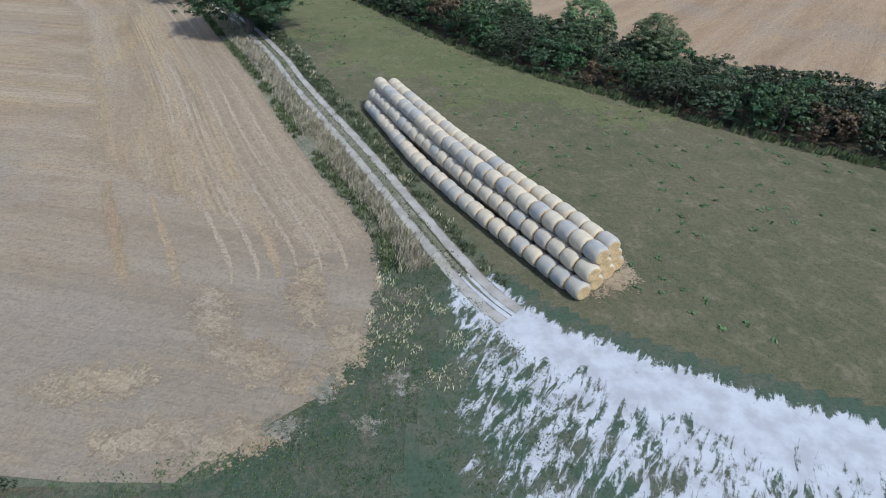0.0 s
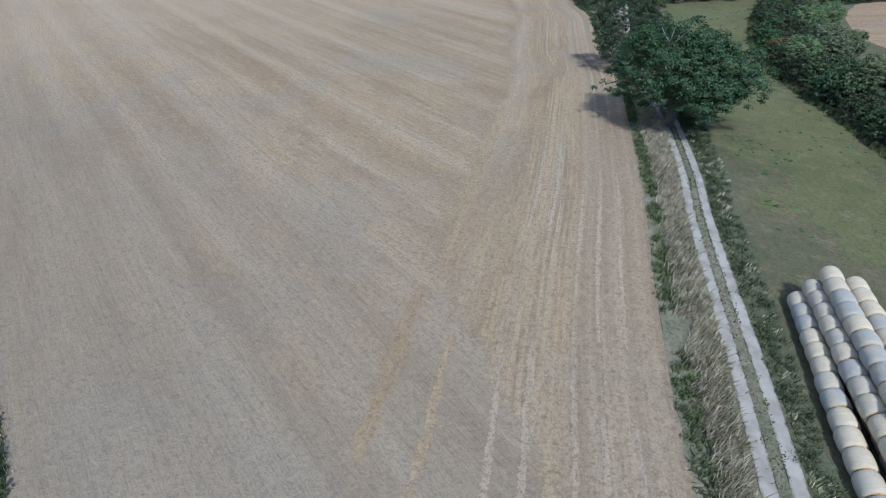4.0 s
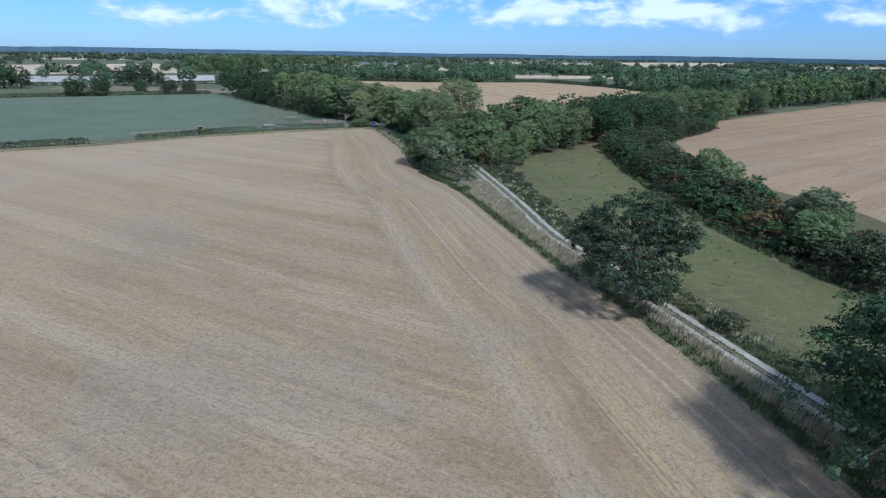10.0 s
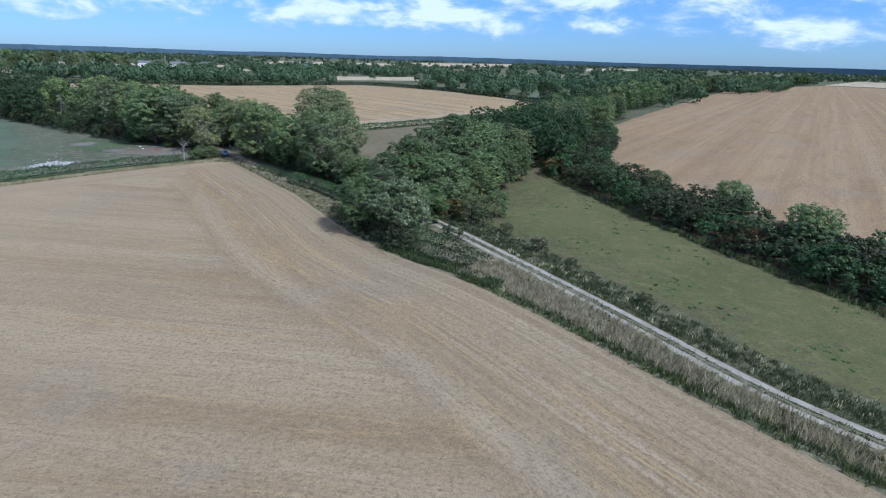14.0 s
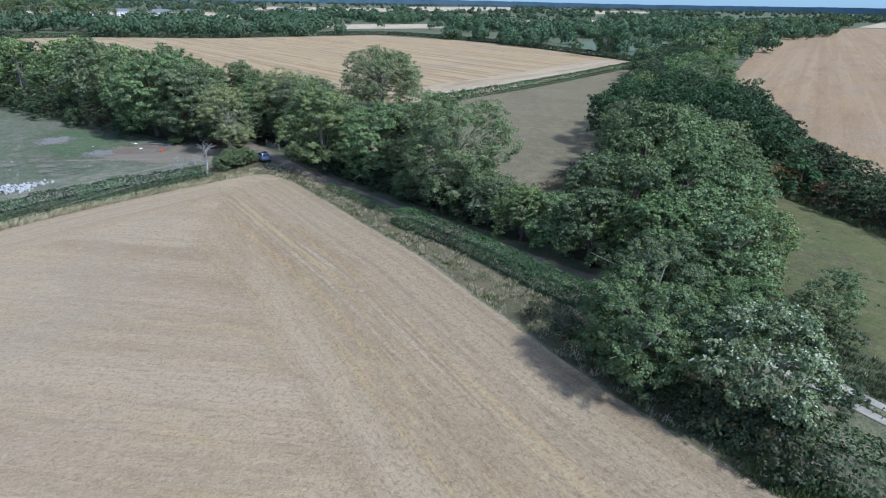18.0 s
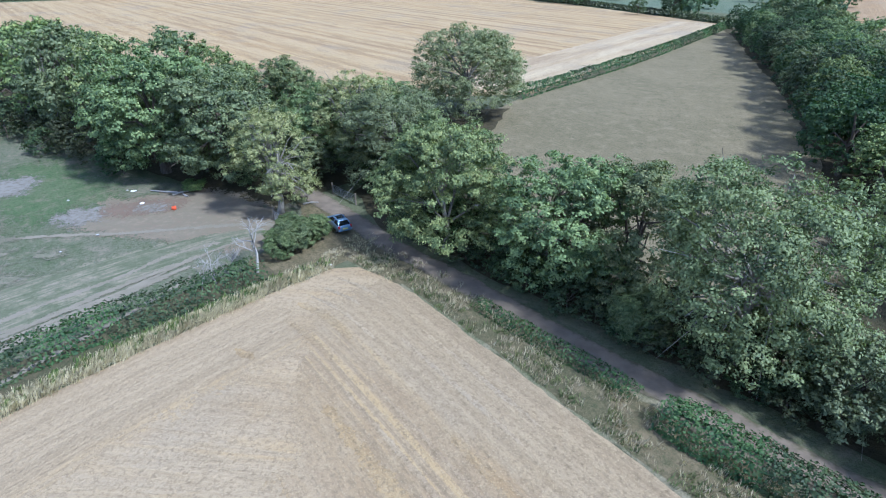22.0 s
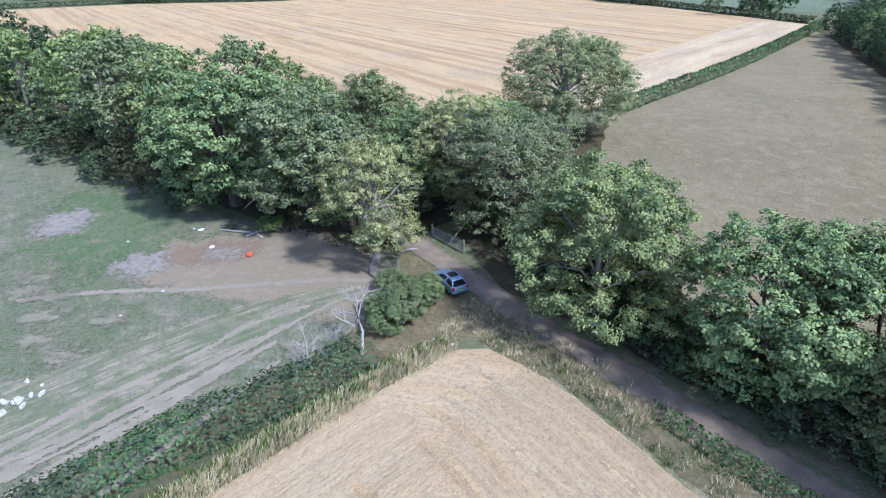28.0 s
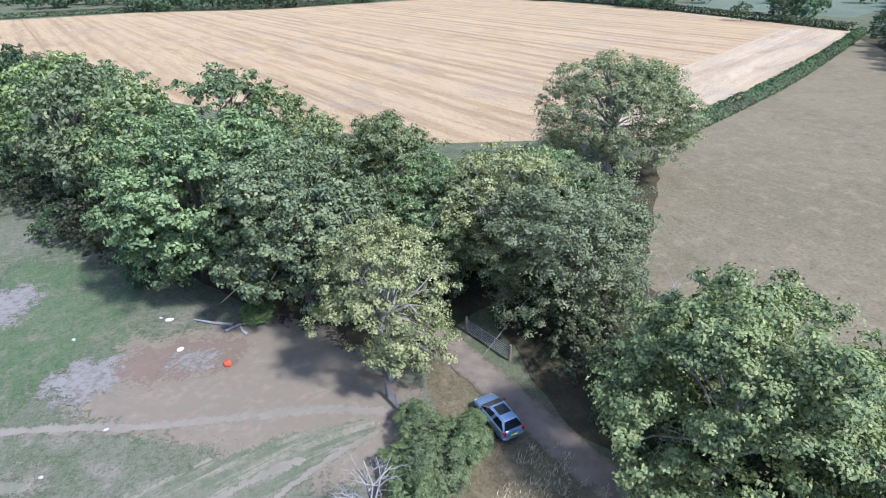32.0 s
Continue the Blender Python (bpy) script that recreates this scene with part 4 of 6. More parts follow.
mid_w = np.interp(mid_run[1], [mid_run[1][0], mid_run[1][0] + 6, mid_run[1][0] + 24, mid_run[1][0] + 70], [0.02, 0.16, 0.38, 0.24])
ribbon("track_middle", mid_run, mid_w, -mid_w, VERGE, 0.075, 0.08, 1.5, 2, None, "grassy strip between the wheel ruts", crown=0.05)
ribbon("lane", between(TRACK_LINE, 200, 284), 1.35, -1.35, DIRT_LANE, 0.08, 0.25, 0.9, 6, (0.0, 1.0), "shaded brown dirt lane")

# bare ground inside the west meadow
soft_sheet("lush_turf", [(-176, 278), (-167.4, 272), (-159.9, 264), (-157.9, 260.1), (-162.9, 259.3), (-165.7, 256), (-170.5, 257), (-176, 264), (-180, 274)], faded(LUSH, 0.35, 1.9), 0.052, 4.5, "bright green turf beside the ash patches")
soft_sheet("bare_ground", [(-162.2, 254.4), (-161.4, 258.4), (-161.7, 263), (-158.4, 262.5), (-155.8, 264), (-152.4, 265), (-147, 263.5), (-142, 259), (-138.6, 255), (-138.6, 249.5), (-143, 247.5), (-148, 249), (-153.1, 251.4), (-158.7, 252.6)], faded(BARE_SOIL, 0.5), 0.06, 2.4, "brown trampled soil inside the gate")
soft_sheet("red_soil", blob(-156.5, 259.6, 5.0, 2.2, 0.3), faded(RED_SOIL, 0.5, 1.7), 0.068, 1.8, "reddish brown churned soil")
for poly in ([(-177.4, 265.2), (-178.1, 269.9), (-174.4, 271.6), (-172.8, 269.0), (-172.5, 264.9), (-175.4, 264.2)], [(-165.5, 257.8), (-164.1, 259.9), (-161.1, 260.2), (-160.0, 257.0), (-161.5, 255.0), (-163.8, 255.6)], blob(-155.5, 259.5, 1.8, 1.0)):
    soft_sheet("ash_patch", poly, faded(ASH, 0.9, 1.9), 0.074, 1.6, "grey ash from an old bonfire", "ash", 0.3)
PALE_RUT = chalk_mat("pale_rut", (0.222, 0.190, 0.143), (0.186, 0.162, 0.118), (0.155, 0.148, 0.098), False)
MARKS = [([(-140, 253.4), (-145.2, 253.8), (-150.8, 253.3), (-156.2, 252.8), (-163.7, 252.8), (-172, 251.6)], 0.40), ([(-144.6, 250.1), (-149.3, 247.4), (-152.6, 243.6), (-155.7, 240.8), (-158.4, 238.3), (-161.2, 235.1), (-170, 226)], 0.36), ([(-146.3, 247.2), (-150.2, 243.5), (-153.1, 240.7), (-156.1, 237.2), (-160.5, 232.6), (-168, 224)], 0.42), ([(-148.2, 243.4), (-150.9, 240.6), (-153.4, 237.7), (-156.7, 234.2), (-160, 230), (-167, 221.5)], 0.45), ([(-140.6, 251.9), (-144, 249.4), (-147.6, 245.6), (-150.2, 242.4), (-152.6, 239.6), (-156, 236)], 0.25)]
fan = np.random.default_rng(61)
for _ in range(3):
    bend, start = fan.uniform(-0.16, 0.16), fan.uniform(6, 10)
    ang = fan.uniform(3.55, 4.15)
    pts = [(-140.5 + (start + d) * math.cos(ang + bend * d / 20), 251.6 + (start + d) * math.sin(ang + bend * d / 20)) for d in (0, 5, 10, 16, 22, 30)]
    MARKS.append((pts, fan.uniform(0.14, 0.3)))
RUT_FADE, SPOT_FADE = faded(PALE_RUT, 0.7, 1.7), faded(PALE_RUT, 1.4, 1.9)
for n, (pts, wdt) in enumerate(MARKS):
    ribbon("wheel_mark", smooth_line(pts, 0.6), wdt * 1.7, -wdt * 1.7, RUT_FADE, 0.076 + 0.003 * n, 0.15, 0.9, 6, (0, 1), "pale wheel mark across the meadow", soft=(0.5, 0.5))
for cx, cy, r in ((-170.6, 253.2, 1.0), (-167.9, 252.3, 0.7), (-170.8, 255.5, 0.9), (-161.3, 248.6, 0.8), (-167.1, 249.2, 1.1), (-165.6, 246.1, 0.9), (-162.4, 244.1, 0.9), (-173.5, 250, 1.1)):
    soft_sheet("bare_spot", blob(cx, cy, 1.5 * r, r), SPOT_FADE, 0.11 + 0.0004 * (cx + 180), 1.6, "bare pale spot in the meadow turf", "ground", 0.3)


def worn_mat():
    """Turf worn into many fine pale lines along u of the map."""
    m = Mat("worn_turf", 0.9, spec=0.1)
    vec = m.coords()
    lines = m.noise(m.coords(True, (0.05, 1, 1)), 1.5, 4, 0.7, 0.2)
    gaps = m.ramp(m.noise(vec, 0.4, 5, 0.7), 0.36, 0.62)
    c = m.mix(m.ramp(m.noise(vec, 0.45, 5, 0.68), 0.4, 0.65), (0.115, 0.125, 0.075), (0.165, 0.155, 0.105))
    c = m.mix(m.math("MULTIPLY", m.ramp(lines, 0.44, 0.6), gaps), c, (0.265, 0.225, 0.165))
    c = m.mix(m.math("MULTIPLY", m.ramp(lines, 0.42, 0.32), 0.5), c, (0.09, 0.11, 0.055))
    g = m.noise(vec, 5.0, 3, 0.75)
    c = m.mix(m.ramp(g, 0.42, 0.7, 0, 0.45), c, (0.07, 0.08, 0.045))
    m.color(c).bump(g, 0.8, 0.1)
    return m.m


worn = smooth_line([(-140.2, 252.5), (-145.5, 250.2), (-153.5, 244.6), (-162, 237.4), (-176, 225), (-196, 203)], 0.8)
ww = np.interp(worn[1], [0, 8, 20, 40], [0.6, 2.6, 4.6, 6.0])
ribbon("worn_turf", worn, ww * 1.25, -ww * 1.25, faded(worn_mat(), 0.4), 0.066, 0.0, 0.5, 10, None, "meadow turf worn into pale wheel lines", "ground", soft=(0.3, 0.3))

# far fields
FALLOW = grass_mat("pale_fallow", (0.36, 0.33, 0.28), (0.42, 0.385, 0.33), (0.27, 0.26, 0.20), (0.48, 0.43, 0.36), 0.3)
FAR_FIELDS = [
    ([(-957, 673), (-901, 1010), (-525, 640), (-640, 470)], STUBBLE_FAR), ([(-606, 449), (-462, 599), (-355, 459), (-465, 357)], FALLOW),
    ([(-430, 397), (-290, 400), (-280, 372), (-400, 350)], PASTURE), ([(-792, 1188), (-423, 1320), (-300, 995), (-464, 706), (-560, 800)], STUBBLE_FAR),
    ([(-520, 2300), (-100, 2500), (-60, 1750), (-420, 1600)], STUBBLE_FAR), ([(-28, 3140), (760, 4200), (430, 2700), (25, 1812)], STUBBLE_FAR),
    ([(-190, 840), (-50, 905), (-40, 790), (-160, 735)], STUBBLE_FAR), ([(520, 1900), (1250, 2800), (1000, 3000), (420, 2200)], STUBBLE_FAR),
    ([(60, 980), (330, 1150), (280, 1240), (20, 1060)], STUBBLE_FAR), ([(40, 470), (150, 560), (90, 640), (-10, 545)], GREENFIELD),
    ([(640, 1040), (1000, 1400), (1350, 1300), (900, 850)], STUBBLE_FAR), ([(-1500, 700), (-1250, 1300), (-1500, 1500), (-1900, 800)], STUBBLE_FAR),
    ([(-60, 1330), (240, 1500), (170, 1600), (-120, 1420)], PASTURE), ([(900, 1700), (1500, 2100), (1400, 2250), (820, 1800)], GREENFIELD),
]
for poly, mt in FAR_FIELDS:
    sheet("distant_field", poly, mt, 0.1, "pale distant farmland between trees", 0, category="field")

# ---- trees and shrubs ----
OAK = make_tree("oak_tree", 1, 11.5, 15.5, 3.2, 0.75, 0.31, 62000, 90, L_OAK, BARK, 0.85, 50, limbs=14, lobe_size=(0.17, 0.30), skirt=0.4)
OAK2 = make_tree("oak_tree", 2, 7.2, 13.0, 2.4, 0.5, 0.26, 38000, 64, L_OAK, BARK, 0.9, 40, limbs=10, skirt=0.4)
ASHT = make_tree("maple_tree", 3, 6.2, 12.5, 1.6, 0.26, 0.19, 70000, 80, L_ASH, BARK_ASH, 0.95, 84, limbs=8, bare=2, lobe_size=(0.2, 0.34))
MAPLE = make_tree("maple_tree", 4, 6.0, 11.5, 1.4, 0.32, 0.21, 38000, 66, L_MAPLE, BARK, 1.0, 60, limbs=8, lobe_size=(0.2, 0.34))
PALE = make_tree("pale_tree", 5, 6.6, 13.5, 1.5, 0.34, 0.18, 54000, 84, L_WILLOW, BARK_ASH, 0.95, 50, limbs=10, bare=18, lobe_size=(0.18, 0.32))
SPARSE = make_tree("ivy_ash_tree", 6, 4.8, 11.5, 2.0, 0.33, 0.18, 26000, 52, L_YELLOW, BARK_ASH, 1.0, 50, limbs=14, bare=26, lobe_size=(0.2, 0.32), skirt=0.3)
DARK = make_tree("dark_tree", 7, 5.6, 11.0, 1.2, 0.34, 0.22, 42000, 66, L_COPSE, BARK, 1.0, 58, limbs=8, bare=4)
LONE = make_tree("ash_tree", 41, 10.4, 15.6, 1.2, 0.5, 0.27, 60000, 96, L_LONE, BARK_ASH, 0.95, 38, limbs=8, bare=10, lobe_size=(0.18, 0.30))
WOOD_A = make_tree("woodland_tree", 8, 5.2, 12.5, 1.6, 0.28, 0.33, 10000, 54, L_ASH, BARK_ASH, 1.0, 18, limbs=7, bare=8, lobe_size=(0.22, 0.36))
WOOD_B = make_tree("woodland_tree", 9, 5.6, 11.5, 1.4, 0.30, 0.33, 10000, 50, L_MAPLE, BARK, 0.9, 18, limbs=6, lobe_size=(0.22, 0.36))
WOOD_C = make_tree("woodland_tree", 10, 5.8, 12.5, 1.4, 0.32, 0.34, 10500, 50, L_COPSE, BARK, 0.9, 18, limbs=6, lobe_size=(0.22, 0.36))
WOOD_D = make_tree("woodland_tree", 42, 5.8, 12.0, 1.2, 0.32, 0.40, 7500, 50, L_OAK, BARK, 0.95, 14, limbs=5, lobe_size=(0.22, 0.36))
WOOD_E = make_tree("woodland_tree", 43, 5.4, 12.2, 1.2, 0.30, 0.33, 10000, 52, L_DEEP, BARK, 0.95, 18, limbs=6, bare=6, lobe_size=(0.2, 0.34))
SHRUB_A = make_tree("hawthorn_shrub", 11, 3.2, 4.6, 0.2, 0.10, 0.29, 2600, 34, L_SHRUB, BARK, 1.0, 13, limbs=4, lobe_size=(0.22, 0.38))
SHRUB_B = make_tree("blackthorn_shrub", 12, 3.0, 4.2, 0.2, 0.09, 0.28, 2600, 34, L_BRIGHT, BARK, 0.9, 13, limbs=4, lobe_size=(0.22, 0.38))
SHRUB_C = make_tree("russet_shrub", 13, 2.8, 4.0, 0.2, 0.09, 0.28, 2400, 30, L_RUSSET, BARK, 1.0, 13, limbs=4, lobe_size=(0.22, 0.38))
BUSH = make_tree("green_bush", 31, 3.0, 4.6, 0.2, 0.09, 0.13, 24000, 40, L_BUSH, BARK, 0.85, 44, limbs=8, bare=10, lobe_size=(0.13, 0.34), skirt=0.2)
BELT_A = make_tree("belt_tree", 18, 5.4, 12.5, 1.2, 0.3, 0.8, 1500, 34, L_DEEP, BARK_ASH, 1.0, limbs=3)
BELT_B = make_tree("belt_tree", 19, 5.6, 12.0, 1.2, 0.3, 0.8, 1500, 34, L_OAK, BARK, 1.0, limbs=3)
FEATHER = make_tree("shrubby_tree", 44, 5.6, 11.0, 0.8, 0.30, 0.21, 36000, 70, L_DEEP, BARK_ASH, 1.0, 50, limbs=9, bare=8, lobe_size=(0.17, 0.30), skirt=0.3)
ELDER = make_tree("elder_tree", 14, 4.3, 8.6, 0.7, 0.2, 0.24, 17000, 54, L_FLOWER, BARK_ASH, 1.0, 24, limbs=8, lobe_size=(0.2, 0.34))

rng = np.random.default_rng(15)
bp = np.array([v.co for v in next(o for o in ELDER.children if o.name.startswith("crown")).data.vertices])[::4]
bp = bp[np.linalg.norm(bp[:, :2], axis=1) + 0.6 * bp[:, 2] > 5.6]
bp = bp[rng.permutation(len(bp))[:420]]
bv, bf = leaves(rng, np.repeat(bp, 5, 0) + rng.normal(0, 0.09, (5 * len(bp), 3)), np.tile((0.0, 0.0, 1.0), (5 * len(bp), 1)), 0.17, 0.9)
part("blossom", mesh_of("elder_blossom", bv, bf, [plain_mat("cream_blossom", (0.46, 0.47, 0.33), 0.8, wear=(0.32, 0.36, 0.22), scale=3.0)]), ELDER, "pale cream flower heads")

big_oak = place(OAK, -31.4, 96.4, 0.4, 0.90, 0.96, "broad old oak tree with dark dense crown beside the track")
place(OAK2, -49.3, 120.4, 1.2, 0.92, 1.0, "rounded oak tree standing beside the farm track")
place(ASHT, -122.3, 246.0, 0.7, 1.10, 1.04, "bright green field maple tree beside the lane")
place(DARK, -113.2, 238.6, 2.0, 1.14, 1.0, "dark leafy tree beside the lane")
place(MAPLE, -107.4, 236.4, 1.4, 1.06, 1.0, "yellow-green tree among the lane trees")
place(PALE, -103.2, 226.4, 0.3, 1.16, 1.08, "tall feathery grey-green tree beside the lane")
place(LONE, -113.0, 296.8, 2.6, 1.0, 1.0, "large lone ash tree at the pasture corner")
place(SPARSE, -140.2, 256.8, 0.0, 1.06, 1.05, "thin ivy-grown ash tree with bare branches by the gate")
place(DARK, -157.5, 271.5, 2.2, 1.52, 1.0, "spreading oak tree at the meadow edge")
place(DARK, -148.0, 267.5, 0.5, 1.34, 1.0, "dense oak tree at the meadow edge")
place(PALE, -98.6, 220.6, 2.3, 0.52, 1.0, "small feathery grey-green tree beside the lane")
place(BUSH, -109.2, 230.2, 1.0, 0.8, 1.0, "low yellow-green bush overhanging the lane", "shrub")
place(PALE, -127.0, 264.0, 1.9, 1.15, 0.9, "grey-green tree with dead twigs behind the gate")
place(SPARSE, -131.0, 267.0, 1.0, 1.2, 1.05, "leafy ash tree behind the metal gate")
place(DARK, -127.0, 272.0, 1.0, 1.0, 1.1, "leafy tree in the copse behind the lane")
place(DARK, -136.5, 271.0, 2.0, 1.0, 1.1, "leafy tree in the copse behind the lane")
place(MAPLE, -141.5, 277.0, 2.0, 1.1, 1.1, "leafy tree in the copse behind the lane")
place(ELDER, -88.6, 182.4, 0.0, 0.98, 1.06, "pale flowering elder tree at the field edge")
place(FEATHER, -94.0, 187.8, 2.5, 0.88, 0.92, "feathery shrubby tree at the field edge")
place(FEATHER, -90.8, 193.0, 1.0, 0.80, 1.10, "leafy green shrubby tree at the field edge")
for x, y, pr, sc in ((-99.3, 220.5, WOOD_C, 0.62), (-96.3, 216.5, WOOD_B, 0.58), (-93.3, 212.5, WOOD_C, 0.64), (-89.3, 208.0, WOOD_B, 0.62), (-85.3, 203.5, WOOD_C, 0.62), (-100.5, 225.5, WOOD_B, 0.7), (-109.0, 230.5, BUSH, 1.0), (-116.5, 240.0, SHRUB_A, 0.9), (-81, 199.0, WOOD_C, 0.58)):
    place(pr, x, y, x, sc, 0.9, "shrubby tree crowding the lane", "tree", "lane trees")
for x, y, pr, sc in ((-129.5, 268.5, WOOD_C, 0.62), (-133.0, 272.5, WOOD_C, 0.66), (-124.5, 259.0, WOOD_B, 0.55), (-122.5, 253.5, WOOD_C, 0.5), (-137.5, 265.5, WOOD_C, 0.58), (-126.5, 257.0, SHRUB_A, 1.0), (-129.0, 262.5, SHRUB_A, 0.9), (-143.5, 265.5, WOOD_C, 0.6), (-152.0, 271.0, WOOD_C, 0.65), (-163.0, 277.5, WOOD_C, 0.7), (-119.0, 249.5, WOOD_C, 0.6), (-117.0, 252.0, WOOD_B, 0.5), (-141.0, 270.5, WOOD_B, 0.7)):
    place(pr, x, y, x, sc, 0.95, "leafy undergrowth tree below the taller crowns", "tree", "undergrowth trees")
place(OAK2, 8.5, 467.0, 0.5, 1.0, 0.95, "rounded lone oak tree beyond the stubble")
place(SHRUB_A, -7.0, 470.0, 0.5, 1.3, 1.2, "round bush in the far hedge", "shrub")
for x, y, sc, tl in ((-138.6, 246.0, 0.62, 0.9), (-137.2, 247.4, 0.72, 0.92), (-136.0, 249.0, 0.70, 0.95), (-138.0, 250.0, 0.58, 1.0), (-135.0, 250.6, 0.45, 1.0), (-139.2, 248.4, 0.5, 0.9), (-138.8, 252.0, 0.4, 1.1)):
    place(BUSH, x, y, 2.1 * x, sc, tl, "leafy green bush at the junction", "shrub", "junction bushes")
for x, y, sc in ((-97.6, 193.4, 0.5), (-95.8, 190.0, 0.55), (-94.4, 186.8, 0.5), (-92.2, 184.0, 0.55), (-99.2, 196.6, 0.42)):
    place(SHRUB_A, x, y, y, sc, 0.9, "dark bramble bush at the foot of the field-edge trees", "shrub", "field-edge brambles")
place(SHRUB_C, -80.2, 195.8, 0.0, 0.85, 0.9, "rust-brown bush beside the track", "shrub")
place(BUSH, -151.8, 264.5, 1.0, 0.55, 0.6, "small green bush under the oak", "shrub")
for x, y, sc in ((-69.6, 177.0, 0.5), (-61.8, 159.5, 0.32), (-72.5, 185.5, 0.42), (-75.5, 190.5, 0.6), (-66.6, 171.2, 0.3), (-40.2, 116.5, 0.5), (-44.6, 125.8, 0.45)):
    place(SHRUB_A, x, y, x, sc, 0.85, "low bramble bush beside the track", "shrub", "track bushes")
lane_side = between(TRACK_LINE, 219, 251)
for k in range(0, len(lane_side[0]), 4):
    x, y = lane_side[0][k] + side_of(lane_side[0])[k] * (-3.3 - 1.2 * ((k * 7) % 5) / 5)
    if math.hypot(x + 133.3, y - 252.2) > 6:
        place((SHRUB_A, SHRUB_B)[k // 4 % 2], x, y, k, 0.52 + 0.06 * (k * 3 % 5), 0.8 + 0.1 * (k % 3), "dark undergrowth bush below the lane trees", "shrub", "lane undergrowth")
        if k % 8 == 0:
            place(SHRUB_A, x + 2.4, y + 1.6, k + 2, 0.95, 0.9, "dark undergrowth bush below the lane trees", "shrub", "lane undergrowth")
place(FEATHER, -85.2, 190.0, 1.0, 0.78, 0.8, "dark shrubby tree at the field edge")

rng = np.random.default_rng(77)
# copse running north-west from the gate
for x, y, sc in ((-166, 281, 1.22), (-174, 288, 1.26), (-183, 295, 1.25), (-192, 301, 1.1), (-201, 308, 1.15), (-211, 316, 1.1), (-221, 324, 1.2), (-232, 333, 1.2), (-244, 343, 1.25), (-163, 292, 1.24), (-177, 301, 1.1), (-191, 313, 1.1), (-150, 283, 0.92), (-157, 296, 0.95), (-206, 326, 1.1), (-222, 340, 1.15), (-145, 289, 0.7), (-133, 281, 0.66), (-124, 277, 0.6), (-258, 352, 1.2), (-272, 362, 1.2)):
    pr = (WOOD_A, WOOD_B, WOOD_C, WOOD_C)[rng.integers(4)] if x > -205 else WOOD_D
    place(pr, x + rng.uniform(-1.5, 1.5), y + rng.uniform(-1.5, 1.5), rng.uniform(0, 6), sc, rng.uniform(1.1, 1.3), "full-crowned woodland tree in the copse", group="copse trees")
# wood between lane, meadow and pasture: rows of x, y, height
for x, y, pr, tallness in ((-82, 198.8, WOOD_C, 9.5), (-77.5, 199.5, WOOD_B, 6.5), (-86.5, 202.6, WOOD_E, 10), (-80, 205, WOOD_C, 10), (-74.2, 205, WOOD_B, 8.5), (-91.0, 207, WOOD_E, 9.5), (-86.0, 209, WOOD_E, 12.5), (-79, 212, WOOD_E, 12), (-72.5, 212, WOOD_C, 9.5), (-87, 215.5, WOOD_C, 10.5), (-82, 219, WOOD_E, 13), (-75, 219, WOOD_C, 12), (-69, 217.5, WOOD_E, 10), (-77, 227, WOOD_E, 15), (-70, 226, WOOD_C, 13), (-63.5, 226.5, WOOD_E, 9.5), (-75, 234.5, WOOD_E, 14), (-68, 236, WOOD_C, 13), (-61, 235, WOOD_B, 11.5), (-96.6, 214.6, WOOD_B, 7.6)):
    sc = (tallness / 12.2 + 0.9) / 2 if tallness > 9 else tallness / 12.2
    place(pr, x, y, x * 1.7 + y, sc, tallness / 12.2 / sc, "leafy tree in the dense mixed wood", group="wood trees")
for y in np.arange(244, 398, 8.0):
    west = float(np.interp(y, [242, 258, 288, 318, 354, 390], [-78, -73, -56, -41, -24.6, -6])) + 4.8
    east = float(np.interp(y, [240, 256, 282, 305, 376, 400], [-50, -42, -32, -22, 22, 30]))
    for x in np.arange(west, east, 7.6):
        pr = (WOOD_D, WOOD_C, WOOD_B, WOOD_D, WOOD_D)[rng.integers(5)]
        place(pr, x + rng.uniform(-0.4, 1.6), y + rng.uniform(-2, 2), rng.uniform(0, 6), rng.uniform(0.92, 1.12), rng.uniform(0.9, 1.12), "leafy tree in the dense mixed wood", group="wood trees")
for x, y, sc in ((-77, 192.2, 0.45), (-72.5, 195.6, 0.42)):
    place((WOOD_B, WOOD_C)[int(y) % 2], x, y, x, sc, 0.95, "leafy tree at the edge of the wood", group="wood trees")
for x, y, sc in ((-81.0, 183.6, 0.6), (-88.6, 178.6, 0.85), (-91.2, 182.6, 0.75), (-93.2, 186.8, 0.7), (-94.6, 190.6, 0.65)):
    place((SHRUB_A, SHRUB_B)[int(y) % 2], x, y, x, sc, 0.9, "bramble and thorn thicket at the field edge", "shrub", "field-edge thicket")
# bare grey limb high in the oak
ov, of = joined([tube([(-2.0, -1.5, 9.5), (-2.4, -2.2, 12.6), (-2.0, -2.6, 15.2)], [0.14, 0.09, 0.03], 6), tube([(-2.3, -2.1, 12.2), (-0.9, -2.6, 14.0), (-0.2, -2.6, 14.9)], [0.10, 0.07, 0.03], 5), tube([(-2.3, -2.2, 13.0), (-3.4, -2.4, 14.4), (-3.8, -2.2, 15.0)], [0.09, 0.06, 0.02], 5)])
part("bare_limb", mesh_of("bare_limb", ov, of, [BARK_DEAD], smooth=True), big_oak, "bleached leafless limb")
